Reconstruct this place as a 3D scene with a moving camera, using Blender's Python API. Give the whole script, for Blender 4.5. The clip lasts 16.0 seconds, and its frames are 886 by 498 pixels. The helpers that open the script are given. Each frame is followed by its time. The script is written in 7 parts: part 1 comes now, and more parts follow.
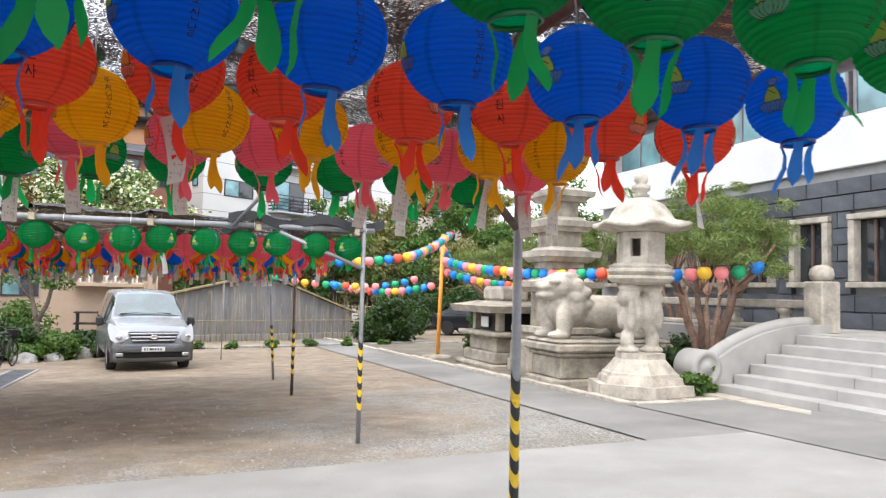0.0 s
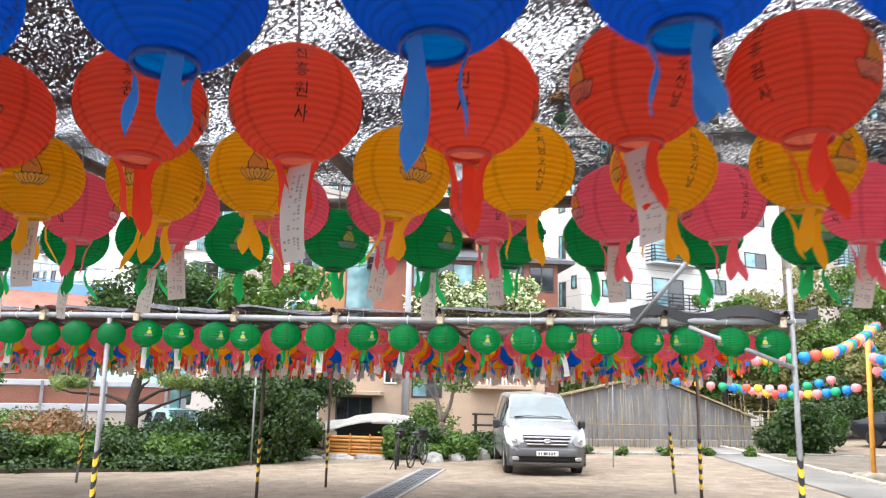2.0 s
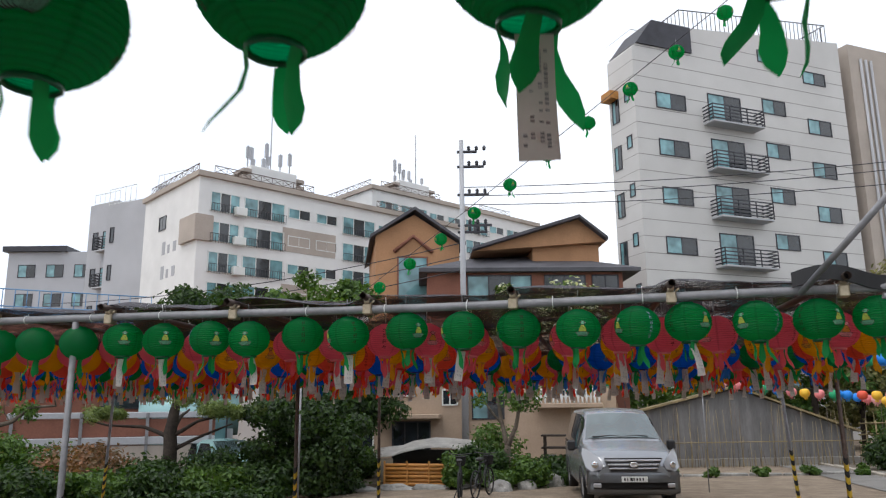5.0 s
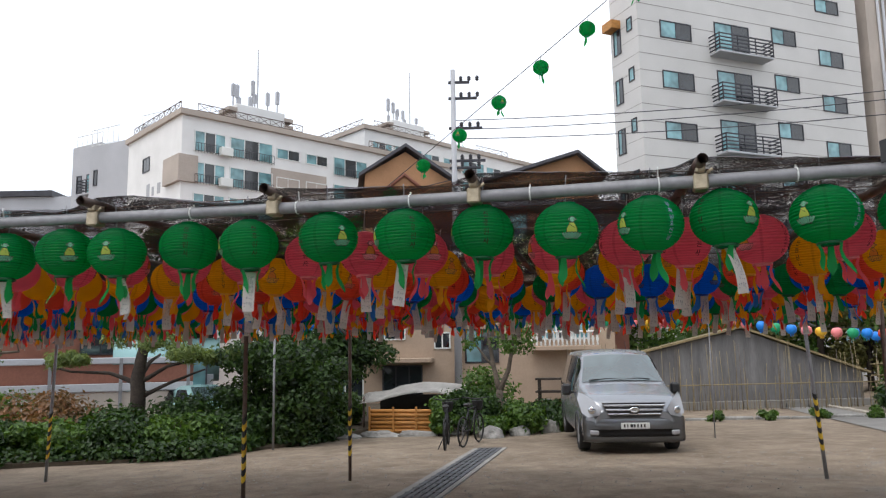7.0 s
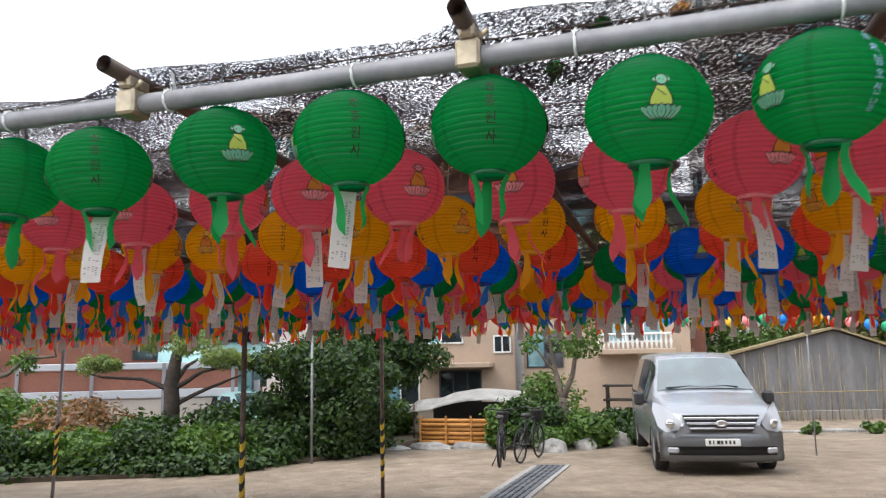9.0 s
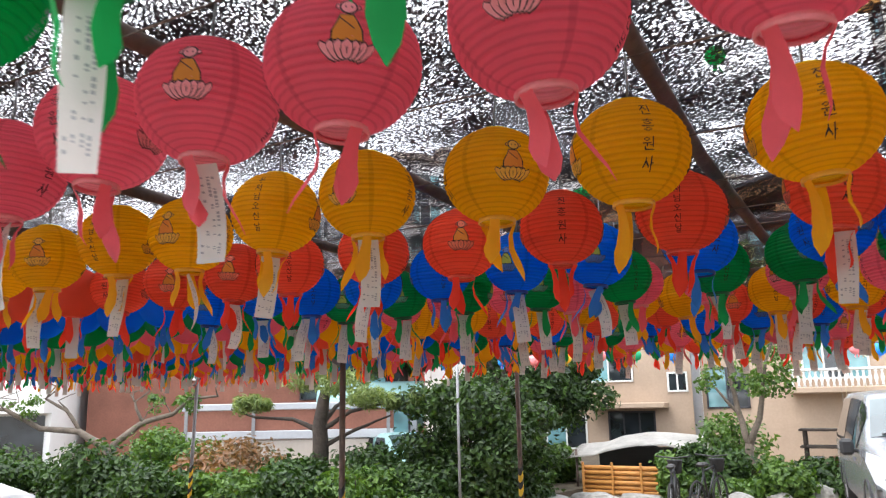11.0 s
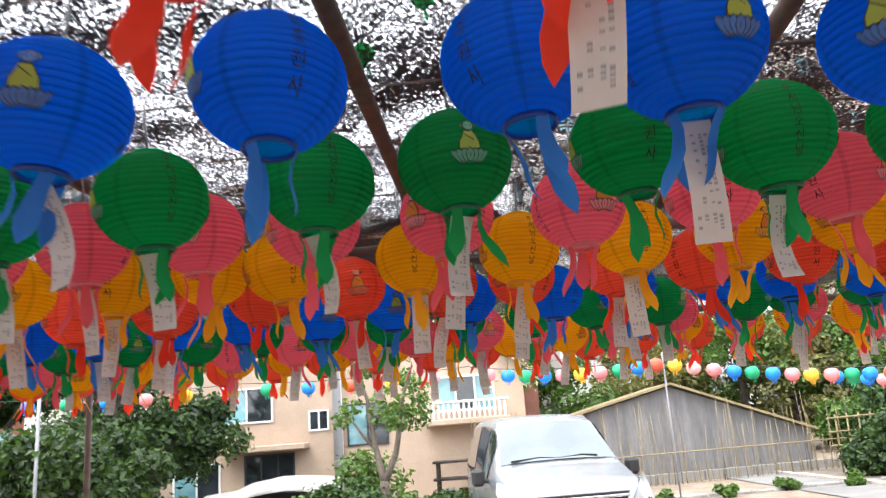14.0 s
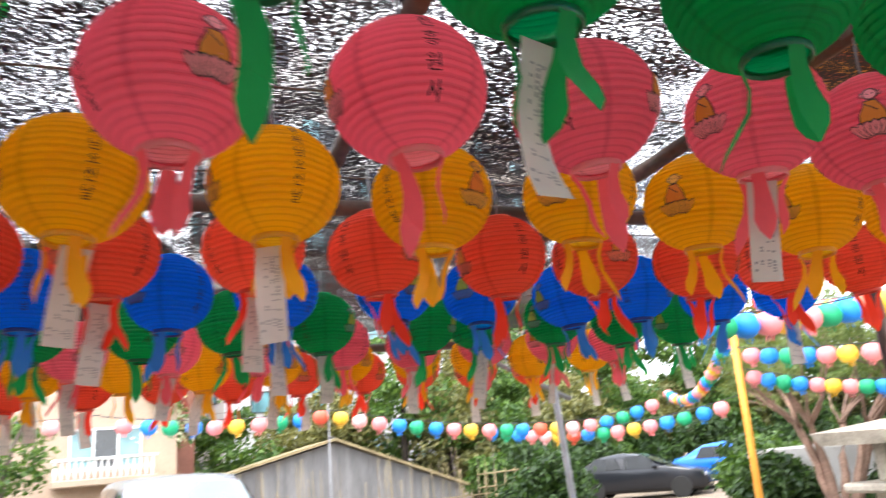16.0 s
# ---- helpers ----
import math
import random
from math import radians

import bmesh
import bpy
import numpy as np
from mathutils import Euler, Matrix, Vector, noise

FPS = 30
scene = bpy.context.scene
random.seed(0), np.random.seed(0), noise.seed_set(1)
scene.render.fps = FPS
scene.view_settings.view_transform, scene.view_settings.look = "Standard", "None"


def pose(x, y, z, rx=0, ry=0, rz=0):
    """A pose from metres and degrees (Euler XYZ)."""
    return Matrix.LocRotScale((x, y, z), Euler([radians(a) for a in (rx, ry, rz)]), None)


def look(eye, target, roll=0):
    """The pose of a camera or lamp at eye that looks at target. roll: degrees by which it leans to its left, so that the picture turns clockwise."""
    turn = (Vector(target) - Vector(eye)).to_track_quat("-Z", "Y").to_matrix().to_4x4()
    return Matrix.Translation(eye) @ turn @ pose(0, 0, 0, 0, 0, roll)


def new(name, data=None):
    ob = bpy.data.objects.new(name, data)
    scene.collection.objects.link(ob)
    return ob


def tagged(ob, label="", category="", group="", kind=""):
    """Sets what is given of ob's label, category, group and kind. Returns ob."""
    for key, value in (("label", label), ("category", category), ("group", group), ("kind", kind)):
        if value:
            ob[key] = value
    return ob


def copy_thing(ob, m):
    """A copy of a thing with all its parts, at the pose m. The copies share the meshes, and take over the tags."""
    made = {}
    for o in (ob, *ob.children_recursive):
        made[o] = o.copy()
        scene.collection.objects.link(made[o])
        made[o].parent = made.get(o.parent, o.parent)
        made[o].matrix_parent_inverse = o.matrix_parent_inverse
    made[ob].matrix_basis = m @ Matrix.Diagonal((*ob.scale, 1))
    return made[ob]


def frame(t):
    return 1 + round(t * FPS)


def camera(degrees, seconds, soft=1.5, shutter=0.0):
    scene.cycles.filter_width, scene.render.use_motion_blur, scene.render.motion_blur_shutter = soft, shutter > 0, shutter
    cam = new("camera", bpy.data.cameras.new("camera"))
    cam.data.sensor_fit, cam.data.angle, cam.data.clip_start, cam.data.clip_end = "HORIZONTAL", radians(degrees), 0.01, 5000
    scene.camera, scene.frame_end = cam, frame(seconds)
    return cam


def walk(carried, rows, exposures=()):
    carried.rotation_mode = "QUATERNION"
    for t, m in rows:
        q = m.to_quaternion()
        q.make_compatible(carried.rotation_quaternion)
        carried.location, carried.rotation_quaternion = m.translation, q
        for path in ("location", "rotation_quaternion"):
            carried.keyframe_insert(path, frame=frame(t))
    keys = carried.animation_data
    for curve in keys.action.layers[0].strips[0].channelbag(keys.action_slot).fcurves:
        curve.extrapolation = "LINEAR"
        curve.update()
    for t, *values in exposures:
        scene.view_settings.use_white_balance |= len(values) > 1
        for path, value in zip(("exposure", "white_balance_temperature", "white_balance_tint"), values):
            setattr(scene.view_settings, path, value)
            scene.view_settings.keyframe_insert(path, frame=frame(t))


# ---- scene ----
cam = camera(60.9, 16.0, soft=1.2, shutter=0.4)
METRES, EYE, TILT, LEAN, TURN = 11.0, 1.57, 0.0, 0.0, 0.0
ROWS = [
    (0.0, 0.0, 0.0, 0.0, -0.08, 3.27, -1.34),
    (0.5, -0.0063, 0.0127, 0.0027, 2.93, 5.21, -1.26),
    (1.0, -0.0125, 0.0278, 0.0035, 12.88, 9.24, -1.68),
    (1.5, -0.0214, 0.0423, 0.003, 25.03, 9.77, -1.86),
    (2.0, -0.0427, 0.0645, 0.0012, 27.89, 10.24, -1.27),
    (2.5, -0.0619, 0.0894, -0.0017, 28.8, 10.11, -0.98),
    (3.0, -0.0817, 0.1203, -0.0015, 29.27, 9.63, -0.71),
    (5.5, -0.1574, 0.2665, -0.0081, 32.78, 12.1, 0.4),
    (6.0, -0.1679, 0.3013, -0.0093, 32.99, 9.95, 0.54),
    (6.5, -0.1874, 0.3397, -0.0106, 32.45, 7.28, 0.92),
    (7.0, -0.2004, 0.3777, -0.0115, 32.32, 7.84, 0.97),
    (7.5, -0.2138, 0.4125, -0.0105, 33.07, 8.57, 1.07),
    (8.0, -0.2339, 0.4512, -0.0116, 34.09, 8.58, 1.0),
    (8.5, -0.2502, 0.4927, -0.0137, 36.1, 8.07, 0.92),
    (9.0, -0.269, 0.529, -0.0132, 37.32, 8.27, 1.07),
    (9.5, -0.2853, 0.5629, -0.0125, 40.46, 8.73, 0.82),
    (10.0, -0.2958, 0.5964, -0.0129, 46.47, 8.9, 0.17),
    (12.5, -0.3567, 0.7147, -0.0178, 51.47, 12.67, 1.11),
    (13.0, -0.3653, 0.742, -0.0169, 44.88, 13.94, 2.58),
    (13.5, -0.3803, 0.7662, -0.0176, 31.86, 14.75, 4.36),
    (14.0, -0.3935, 0.7932, -0.0196, 24.7, 13.41, 4.23),
    (14.5, -0.3984, 0.8221, -0.0193, 24.45, 12.42, 3.4),
    (15.0, -0.4062, 0.8446, -0.0186, 20.54, 12.96, 3.24),
    (15.5, -0.4124, 0.8695, -0.0177, 9.21, 13.07, 4.62),
    (16.0, -0.4035, 0.8965, -0.0192, 0.35, 15.56, 4.79),
]
EXPOSURES = [(0.0, 1.2), (1.0, 1.6), (2.0, 1.65), (3.0, 1.5), (3.6, 0.9), (4.6, 0.05), (5.5, -0.15), (6.0, -0.48), (7.0, 0.2), (7.5, 0.2), (8.0, -0.2), (8.5, 0.5), (9.0, 0.95), (10.0, 1.2), (11.0, 1.5), (12.5, 1.85), (14.0, 1.85), (16.0, 2.05)]
walk(cam, [(t, pose(0, 0, EYE, TILT, LEAN, TURN) @ pose(METRES * x, METRES * y, METRES * z, 90 + pitch, roll, yaw)) for t, x, y, z, yaw, pitch, roll in ROWS], EXPOSURES)


# ---- world and sun: bright overcast noon ----
world = bpy.data.worlds.new("overcast_sky")
scene.world = world
world.use_nodes = True
wn = world.node_tree
wn.nodes.clear()
sky = wn.nodes.new("ShaderNodeTexSky")
sky.sky_type, sky.sun_disc, sky.sun_elevation, sky.sun_rotation = "NISHITA", False, radians(62), radians(200)
sky.dust_density, sky.air_density = 4.0, 1.0
haze = wn.nodes.new("ShaderNodeMix")
haze.data_type = "RGBA"
haze.inputs[0].default_value = 0.8
cloud = wn.nodes.new("ShaderNodeTexNoise")
cloud.inputs["Scale"].default_value, cloud.inputs["Detail"].default_value = 2.6, 4.0
cloud_tone = wn.nodes.new("ShaderNodeValToRGB")
cloud_tone.color_ramp.elements[0].position, cloud_tone.color_ramp.elements[0].color = 0.35, (0.86, 0.89, 0.94, 1)
cloud_tone.color_ramp.elements[1].position, cloud_tone.color_ramp.elements[1].color = 0.65, (1, 1, 1, 1)
wn.links.new(cloud.outputs["Fac"], cloud_tone.inputs[0])
cloud_light = wn.nodes.new("ShaderNodeMix")
cloud_light.data_type, cloud_light.blend_type = "RGBA", "MULTIPLY"
cloud_light.inputs[0].default_value = 1.0
cloud_light.inputs[7].default_value = (9.6, 9.8, 10.2, 1)
wn.links.new(cloud_tone.outputs[0], cloud_light.inputs[6])
wn.links.new(cloud_light.outputs[2], haze.inputs[7])
bgd = wn.nodes.new("ShaderNodeBackground")
bgd.inputs[1].default_value = 0.145
wout = wn.nodes.new("ShaderNodeOutputWorld")
wn.links.new(sky.outputs[0], haze.inputs[6])
wn.links.new(haze.outputs[2], bgd.inputs[0])
wn.links.new(bgd.outputs[0], wout.inputs[0])
sun = new("sun", bpy.data.lights.new("sun", "SUN"))
sun.data.energy, sun.data.angle, sun.data.color = 0.75, radians(20), (1.0, 0.96, 0.9)
sun.matrix_world = look((0, 0, 30), (4, 13, 0))

# ---- materials ----
def nodes_of(name):
    m = bpy.data.materials.new(name)
    m.use_nodes = True
    nt = m.node_tree
    return m, nt, nt.nodes["Principled BSDF"]


def link(nt, a, b):
    nt.links.new(a, b)


def coords(nt, kind="Object", scale=(1, 1, 1)):
    tc = nt.nodes.new("ShaderNodeTexCoord")
    mp = nt.nodes.new("ShaderNodeMapping")
    mp.inputs["Scale"].default_value = scale
    link(nt, tc.outputs[kind], mp.inputs[0])
    return mp.outputs[0]


def noise_tex(nt, co, scale, detail=4.0, rough=0.6):
    n = nt.nodes.new("ShaderNodeTexNoise")
    n.inputs["Scale"].default_value, n.inputs["Detail"].default_value, n.inputs["Roughness"].default_value = scale, detail, rough
    link(nt, co, n.inputs["Vector"])
    return n.outputs["Fac"]


def ramp(nt, fac, stops):
    r = nt.nodes.new("ShaderNodeValToRGB")
    el = r.color_ramp.elements
    while len(el) < len(stops):
        el.new(0.5)
    for e, (p, c) in zip(el, stops):
        e.position, e.color = p, (*c, 1) if len(c) == 3 else c
    link(nt, fac, r.inputs[0])
    return r.outputs[0]


def mixc(nt, fac, a, b, mode="MIX"):
    m = nt.nodes.new("ShaderNodeMix")
    m.data_type, m.blend_type = "RGBA", mode
    for sock, v in ((m.inputs[0], fac), (m.inputs[6], a), (m.inputs[7], b)):
        if isinstance(v, (int, float)):
            sock.default_value = v
        elif isinstance(v, tuple):
            sock.default_value = (*v, 1)
        else:
            link(nt, v, sock)
    return m.outputs[2]


def shade(c, k):
    return tuple(min(1, v * k) for v in c[:3])


def mat(name, base, rough=0.7, metal=0.0, grain=40.0, stain=1.2, amount=0.25, bump=0.15, kind="Object", vary=0.0, stretch=(1, 1, 1)):
    """A surface with fine grain, broad stains, and relief."""
    m, nt, b = nodes_of(name)
    co = coords(nt, kind, stretch)
    fine, broad = noise_tex(nt, co, grain, 5), noise_tex(nt, co, stain, 3)
    c1 = ramp(nt, broad, [(0.3, shade(base, 1 - amount)), (0.7, shade(base, 1 + amount * 0.7))])
    c2 = ramp(nt, fine, [(0.3, (1 - amount * 0.8,) * 3), (0.7, (1, 1, 1))])
    col = mixc(nt, 1.0, c1, c2, "MULTIPLY")
    if vary:
        oi = nt.nodes.new("ShaderNodeObjectInfo")
        col = mixc(nt, 1.0, col, ramp(nt, oi.outputs["Random"], [(0, (1 - vary,) * 3), (1, (1, 1, 1))]), "MULTIPLY")
    link(nt, col, b.inputs["Base Color"])
    b.inputs["Roughness"].default_value, b.inputs["Metallic"].default_value = rough, metal
    if bump:
        bp = nt.nodes.new("ShaderNodeBump")
        bp.inputs["Strength"].default_value, bp.inputs["Distance"].default_value = bump, 0.02
        link(nt, fine, bp.inputs["Height"])
        link(nt, bp.outputs[0], b.inputs["Normal"])
    return m


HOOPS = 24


def paper_mat(name, base, glow):
    """Thin dyed lantern cloth: light shines through, shade painted into the folds between the hoops, darker seams on
    the meridians.
    """
    m, nt, b = nodes_of(name)
    nt.nodes.remove(b)
    co = coords(nt)
    oi = nt.nodes.new("ShaderNodeObjectInfo")
    sep = nt.nodes.new("ShaderNodeSeparateXYZ")
    link(nt, co, sep.inputs[0])
    ang = nt.nodes.new("ShaderNodeMath")
    ang.operation = "ARCTAN2"
    link(nt, sep.outputs[1], ang.inputs[0])
    link(nt, sep.outputs[0], ang.inputs[1])
    mul = nt.nodes.new("ShaderNodeMath")
    mul.operation = "MULTIPLY_ADD"
    mul.inputs[1].default_value, mul.inputs[2].default_value = 4.0, 0.6
    link(nt, ang.outputs[0], mul.inputs[0])
    cs = nt.nodes.new("ShaderNodeMath")
    cs.operation = "COSINE"
    link(nt, mul.outputs[0], cs.inputs[0])
    seam_and_fold_shade = ramp(nt, cs.outputs[0], [(0.965, (1, 1, 1)), (0.99, (0.86, 0.83, 0.83))])

    def calc(op, a, v1, v2=0.0):
        n = nt.nodes.new("ShaderNodeMath")
        n.operation, n.inputs[1].default_value, n.inputs[2].default_value = op, v1, v2
        link(nt, a, n.inputs[0])
        return n.outputs[0]

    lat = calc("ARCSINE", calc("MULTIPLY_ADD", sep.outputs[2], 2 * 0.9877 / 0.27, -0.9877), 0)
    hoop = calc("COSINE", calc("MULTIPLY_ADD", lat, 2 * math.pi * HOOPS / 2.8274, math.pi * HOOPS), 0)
    # painted shade: colour darkened in the groove between each two hoops
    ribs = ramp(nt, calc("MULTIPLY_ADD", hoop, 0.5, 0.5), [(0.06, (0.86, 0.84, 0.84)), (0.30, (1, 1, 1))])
    seam_and_fold_shade = mixc(nt, 1.0, seam_and_fold_shade, ribs, "MULTIPLY")
    var = ramp(nt, oi.outputs["Random"], [(0, (0.95, 0.95, 0.95)), (1, (1, 1, 1))])
    mott = ramp(nt, noise_tex(nt, co, 14.0, 4), [(0.3, (0.95, 0.95, 0.95)), (0.7, (1, 1, 1))])
    col = mixc(nt, 1.0, mixc(nt, 1.0, mixc(nt, 1.0, base, seam_and_fold_shade, "MULTIPLY"), var, "MULTIPLY"), mott, "MULTIPLY")
    thru = mixc(nt, 1.0, mixc(nt, 1.0, mixc(nt, 1.0, glow, seam_and_fold_shade, "MULTIPLY"), var, "MULTIPLY"), mott, "MULTIPLY")
    d, tl, gl = nt.nodes.new("ShaderNodeBsdfDiffuse"), nt.nodes.new("ShaderNodeBsdfTranslucent"), nt.nodes.new("ShaderNodeBsdfGlossy")
    gl.inputs["Roughness"].default_value = 0.45
    link(nt, col, d.inputs[0])
    link(nt, thru, tl.inputs[0])
    m1, m2 = nt.nodes.new("ShaderNodeMixShader"), nt.nodes.new("ShaderNodeMixShader")
    m1.inputs[0].default_value, m2.inputs[0].default_value = 0.82, 0.015
    link(nt, d.outputs[0], m1.inputs[1])
    link(nt, tl.outputs[0], m1.inputs[2])
    link(nt, m1.outputs[0], m2.inputs[1])
    link(nt, gl.outputs[0], m2.inputs[2])
    link(nt, m2.outputs[0], nt.nodes["Material Output"].inputs[0])
    return m


def net_mat():
    """Woven black shade net: glossy tapes with gaps that let the sky through."""
    m, nt, b = nodes_of("shade_net")
    co = coords(nt, "Object", (1.0, 2.2, 1.0))
    weave = noise_tex(nt, co, 72.0, 2.5, 0.7)
    broad = noise_tex(nt, co, 1.3, 2)
    add = nt.nodes.new("ShaderNodeMath")
    add.operation = "MULTIPLY_ADD"
    add.inputs[1].default_value = 0.35
    link(nt, broad, add.inputs[0])
    link(nt, weave, add.inputs[2])
    hole = ramp(nt, add.outputs[0], [(0.727, (0, 0, 0)), (0.785, (1, 1, 1))])
    b.inputs["Base Color"].default_value = (0.034, 0.029, 0.038, 1)
    b.inputs["Roughness"].default_value, b.inputs["Specular IOR Level"].default_value = 0.6, 0.25
    tr, mx = nt.nodes.new("ShaderNodeBsdfTransparent"), nt.nodes.new("ShaderNodeMixShader")
    link(nt, hole, mx.inputs[0])
    link(nt, b.outputs[0], mx.inputs[1])
    link(nt, tr.outputs[0], mx.inputs[2])
    link(nt, mx.outputs[0], nt.nodes["Material Output"].inputs[0])
    return m


def leaf_mat(name, a, b2, rough=0.5):
    m, nt, b = nodes_of(name)
    geo = nt.nodes.new("ShaderNodeNewGeometry")
    col = ramp(nt, geo.outputs["Random Per Island"], [(0.0, a), (1.0, b2)])
    tl, mx = nt.nodes.new("ShaderNodeBsdfTranslucent"), nt.nodes.new("ShaderNodeMixShader")
    link(nt, col, b.inputs["Base Color"])
    link(nt, mixc(nt, 1.0, col, (1.6, 1.5, 0.6), "MULTIPLY"), tl.inputs[0])
    b.inputs["Roughness"].default_value = rough
    mx.inputs[0].default_value = 0.3
    link(nt, b.outputs[0], mx.inputs[1])
    link(nt, tl.outputs[0], mx.inputs[2])
    link(nt, mx.outputs[0], nt.nodes["Material Output"].inputs[0])
    return m


def ground_mat():
    """Tan trodden earth, strewn with grey gravel towards the lane and the kerb."""
    m, nt, b = nodes_of("earth_and_gravel")
    co = coords(nt)
    patch, fine, pebble, mid = noise_tex(nt, co, 0.55, 4, 0.65), noise_tex(nt, co, 75, 6, 0.75), noise_tex(nt, co, 34, 4, 0.75), noise_tex(nt, co, 2.6, 5, 0.65)
    wide = noise_tex(nt, co, 0.9, 5, 0.7)
    earth = ramp(nt, mid, [(0.3, (0.225, 0.172, 0.122)), (0.7, (0.37, 0.30, 0.225))])
    gravel = ramp(nt, pebble, [(0.36, (0.13, 0.12, 0.11)), (0.5, (0.29, 0.275, 0.25)), (0.66, (0.52, 0.49, 0.45))])
    dot = nt.nodes.new("ShaderNodeVectorMath")
    dot.operation = "DOT_PRODUCT"
    dot.inputs[1].default_value = (0.085, -0.030, 0)
    link(nt, co, dot.inputs[0])
    lean = nt.nodes.new("ShaderNodeMath")
    lean.operation = "MULTIPLY_ADD"
    lean.inputs[1].default_value = 1.6
    link(nt, patch, lean.inputs[0])
    link(nt, dot.outputs["Value"], lean.inputs[2])
    col = mixc(nt, ramp(nt, lean.outputs[0], [(0.16, (0, 0, 0)), (0.62, (1, 1, 1))]), earth, gravel)
    col = mixc(nt, 1.0, col, ramp(nt, wide, [(0.35, (0.72, 0.70, 0.68)), (0.6, (1, 1, 1))]), "MULTIPLY")
    col = mixc(nt, 1.0, col, ramp(nt, fine, [(0.36, (0.58, 0.56, 0.54)), (0.60, (1.06, 1.06, 1.06))]), "MULTIPLY")
    link(nt, col, b.inputs["Base Color"])
    b.inputs["Roughness"].default_value = 0.95
    bp = nt.nodes.new("ShaderNodeBump")
    bp.inputs["Strength"].default_value, bp.inputs["Distance"].default_value = 0.6, 0.02
    link(nt, pebble, bp.inputs["Height"])
    link(nt, bp.outputs[0], b.inputs["Normal"])
    return m


def glass_mat(name, tint=(0.05, 0.09, 0.1), rough=0.05):
    m, nt, b = nodes_of(name)
    co = coords(nt)
    col = ramp(nt, noise_tex(nt, co, 0.9, 2), [(0.35, shade(tint, 0.6)), (0.65, shade(tint, 1.5))])
    link(nt, col, b.inputs["Base Color"])
    b.inputs["Roughness"].default_value, b.inputs["Specular IOR Level"].default_value = rough, 0.8
    return m


def plain(name, base, rough=0.6, metal=0.0):
    m, nt, b = nodes_of(name)
    b.inputs["Base Color"].default_value = (*base, 1)
    b.inputs["Roughness"].default_value, b.inputs["Metallic"].default_value = rough, metal
    return m


LANTERN = {
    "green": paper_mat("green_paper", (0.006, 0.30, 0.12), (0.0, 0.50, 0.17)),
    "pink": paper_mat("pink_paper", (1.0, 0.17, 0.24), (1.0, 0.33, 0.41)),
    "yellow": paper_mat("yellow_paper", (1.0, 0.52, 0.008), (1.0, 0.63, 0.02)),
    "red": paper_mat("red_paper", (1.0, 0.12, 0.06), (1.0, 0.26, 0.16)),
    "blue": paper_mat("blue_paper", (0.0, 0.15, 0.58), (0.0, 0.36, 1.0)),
}
def thin(m, glow, share=0.55):
    """Lets light through a thin cloth or paper."""
    nt = m.node_tree
    tl, mx = nt.nodes.new("ShaderNodeBsdfTranslucent"), nt.nodes.new("ShaderNodeMixShader")
    tl.inputs[0].default_value = (*glow, 1)
    mx.inputs[0].default_value = share
    link(nt, nt.nodes["Principled BSDF"].outputs[0], mx.inputs[1])
    link(nt, tl.outputs[0], mx.inputs[2])
    link(nt, mx.outputs[0], nt.nodes["Material Output"].inputs[0])
    return m


RIBBON = {k: thin(mat(k + "_ribbon", c, 0.6, grain=60, amount=0.15, bump=0.05), c) for k, c in (
    ("green", (0.01, 0.38, 0.09)), ("pink", (0.98, 0.15, 0.19)), ("yellow", (0.98, 0.46, 0.01)), ("red", (0.98, 0.06, 0.025)), ("blue", (0.04, 0.24, 0.70)))}
RING = {k: mat(k + "_ring", c, 0.35, grain=60, amount=0.15, bump=0) for k, c in (
    ("green", (0.0, 0.12, 0.04)), ("pink", (0.85, 0.22, 0.25)), ("yellow", (0.8, 0.38, 0.02)), ("red", (0.7, 0.06, 0.03)), ("blue", (0.0, 0.04, 0.26)))}
INK = plain("black_ink", (0.02, 0.018, 0.018), 0.7)
INK_BLUE = plain("white_blue_ink", (0.25, 0.38, 0.62), 0.7)
ORANGE_INK = plain("orange_ink", (0.66, 0.20, 0.015), 0.7)
LIME_INK = plain("lime_ink", (0.30, 0.38, 0.05), 0.7)
FILL_INK = {k: plain(k + "_pale_ink", c, 0.7) for k, c in (("green", (0.10, 0.30, 0.18)), ("pink", (0.80, 0.24, 0.27)), ("yellow", (0.70, 0.34, 0.03)), ("red", (0.72, 0.15, 0.08)), ("blue", (0.06, 0.16, 0.42)))}
TAG = thin(mat("tag_paper", (0.70, 0.66, 0.62), 0.6, grain=30, stain=5, amount=0.10, bump=0.1), (0.58, 0.51, 0.44), 0.35)
TAG_INK = plain("grey_print", (0.30, 0.29, 0.29), 0.7)
NET = net_mat()
GALV = mat("galvanised_steel", (0.30, 0.30, 0.315), 0.6, 0.35, grain=25, stain=3, amount=0.25, bump=0.05)
RUSTY = mat("rusty_steel", (0.17, 0.12, 0.10), 0.6, 0.4, grain=30, stain=3, amount=0.4, bump=0.15)
TAPE_Y = mat("yellow_tape", (0.80, 0.52, 0.03), 0.5, grain=40, amount=0.2, bump=0.05)
TAPE_K = mat("black_tape", (0.02, 0.02, 0.02), 0.5, grain=40, amount=0.2, bump=0.05)
BRASS = mat("zinc_clamp", (0.50, 0.42, 0.30), 0.4, 0.7, grain=30, amount=0.35)
EARTH = ground_mat()
CONCRETE = mat("worn_concrete", (0.30, 0.288, 0.27), 0.9, grain=70, stain=0.7, amount=0.2, bump=0.4)
ASPHALT = mat("grey_asphalt", (0.235, 0.225, 0.21), 0.92, grain=90, stain=0.5, amount=0.28, bump=0.4)
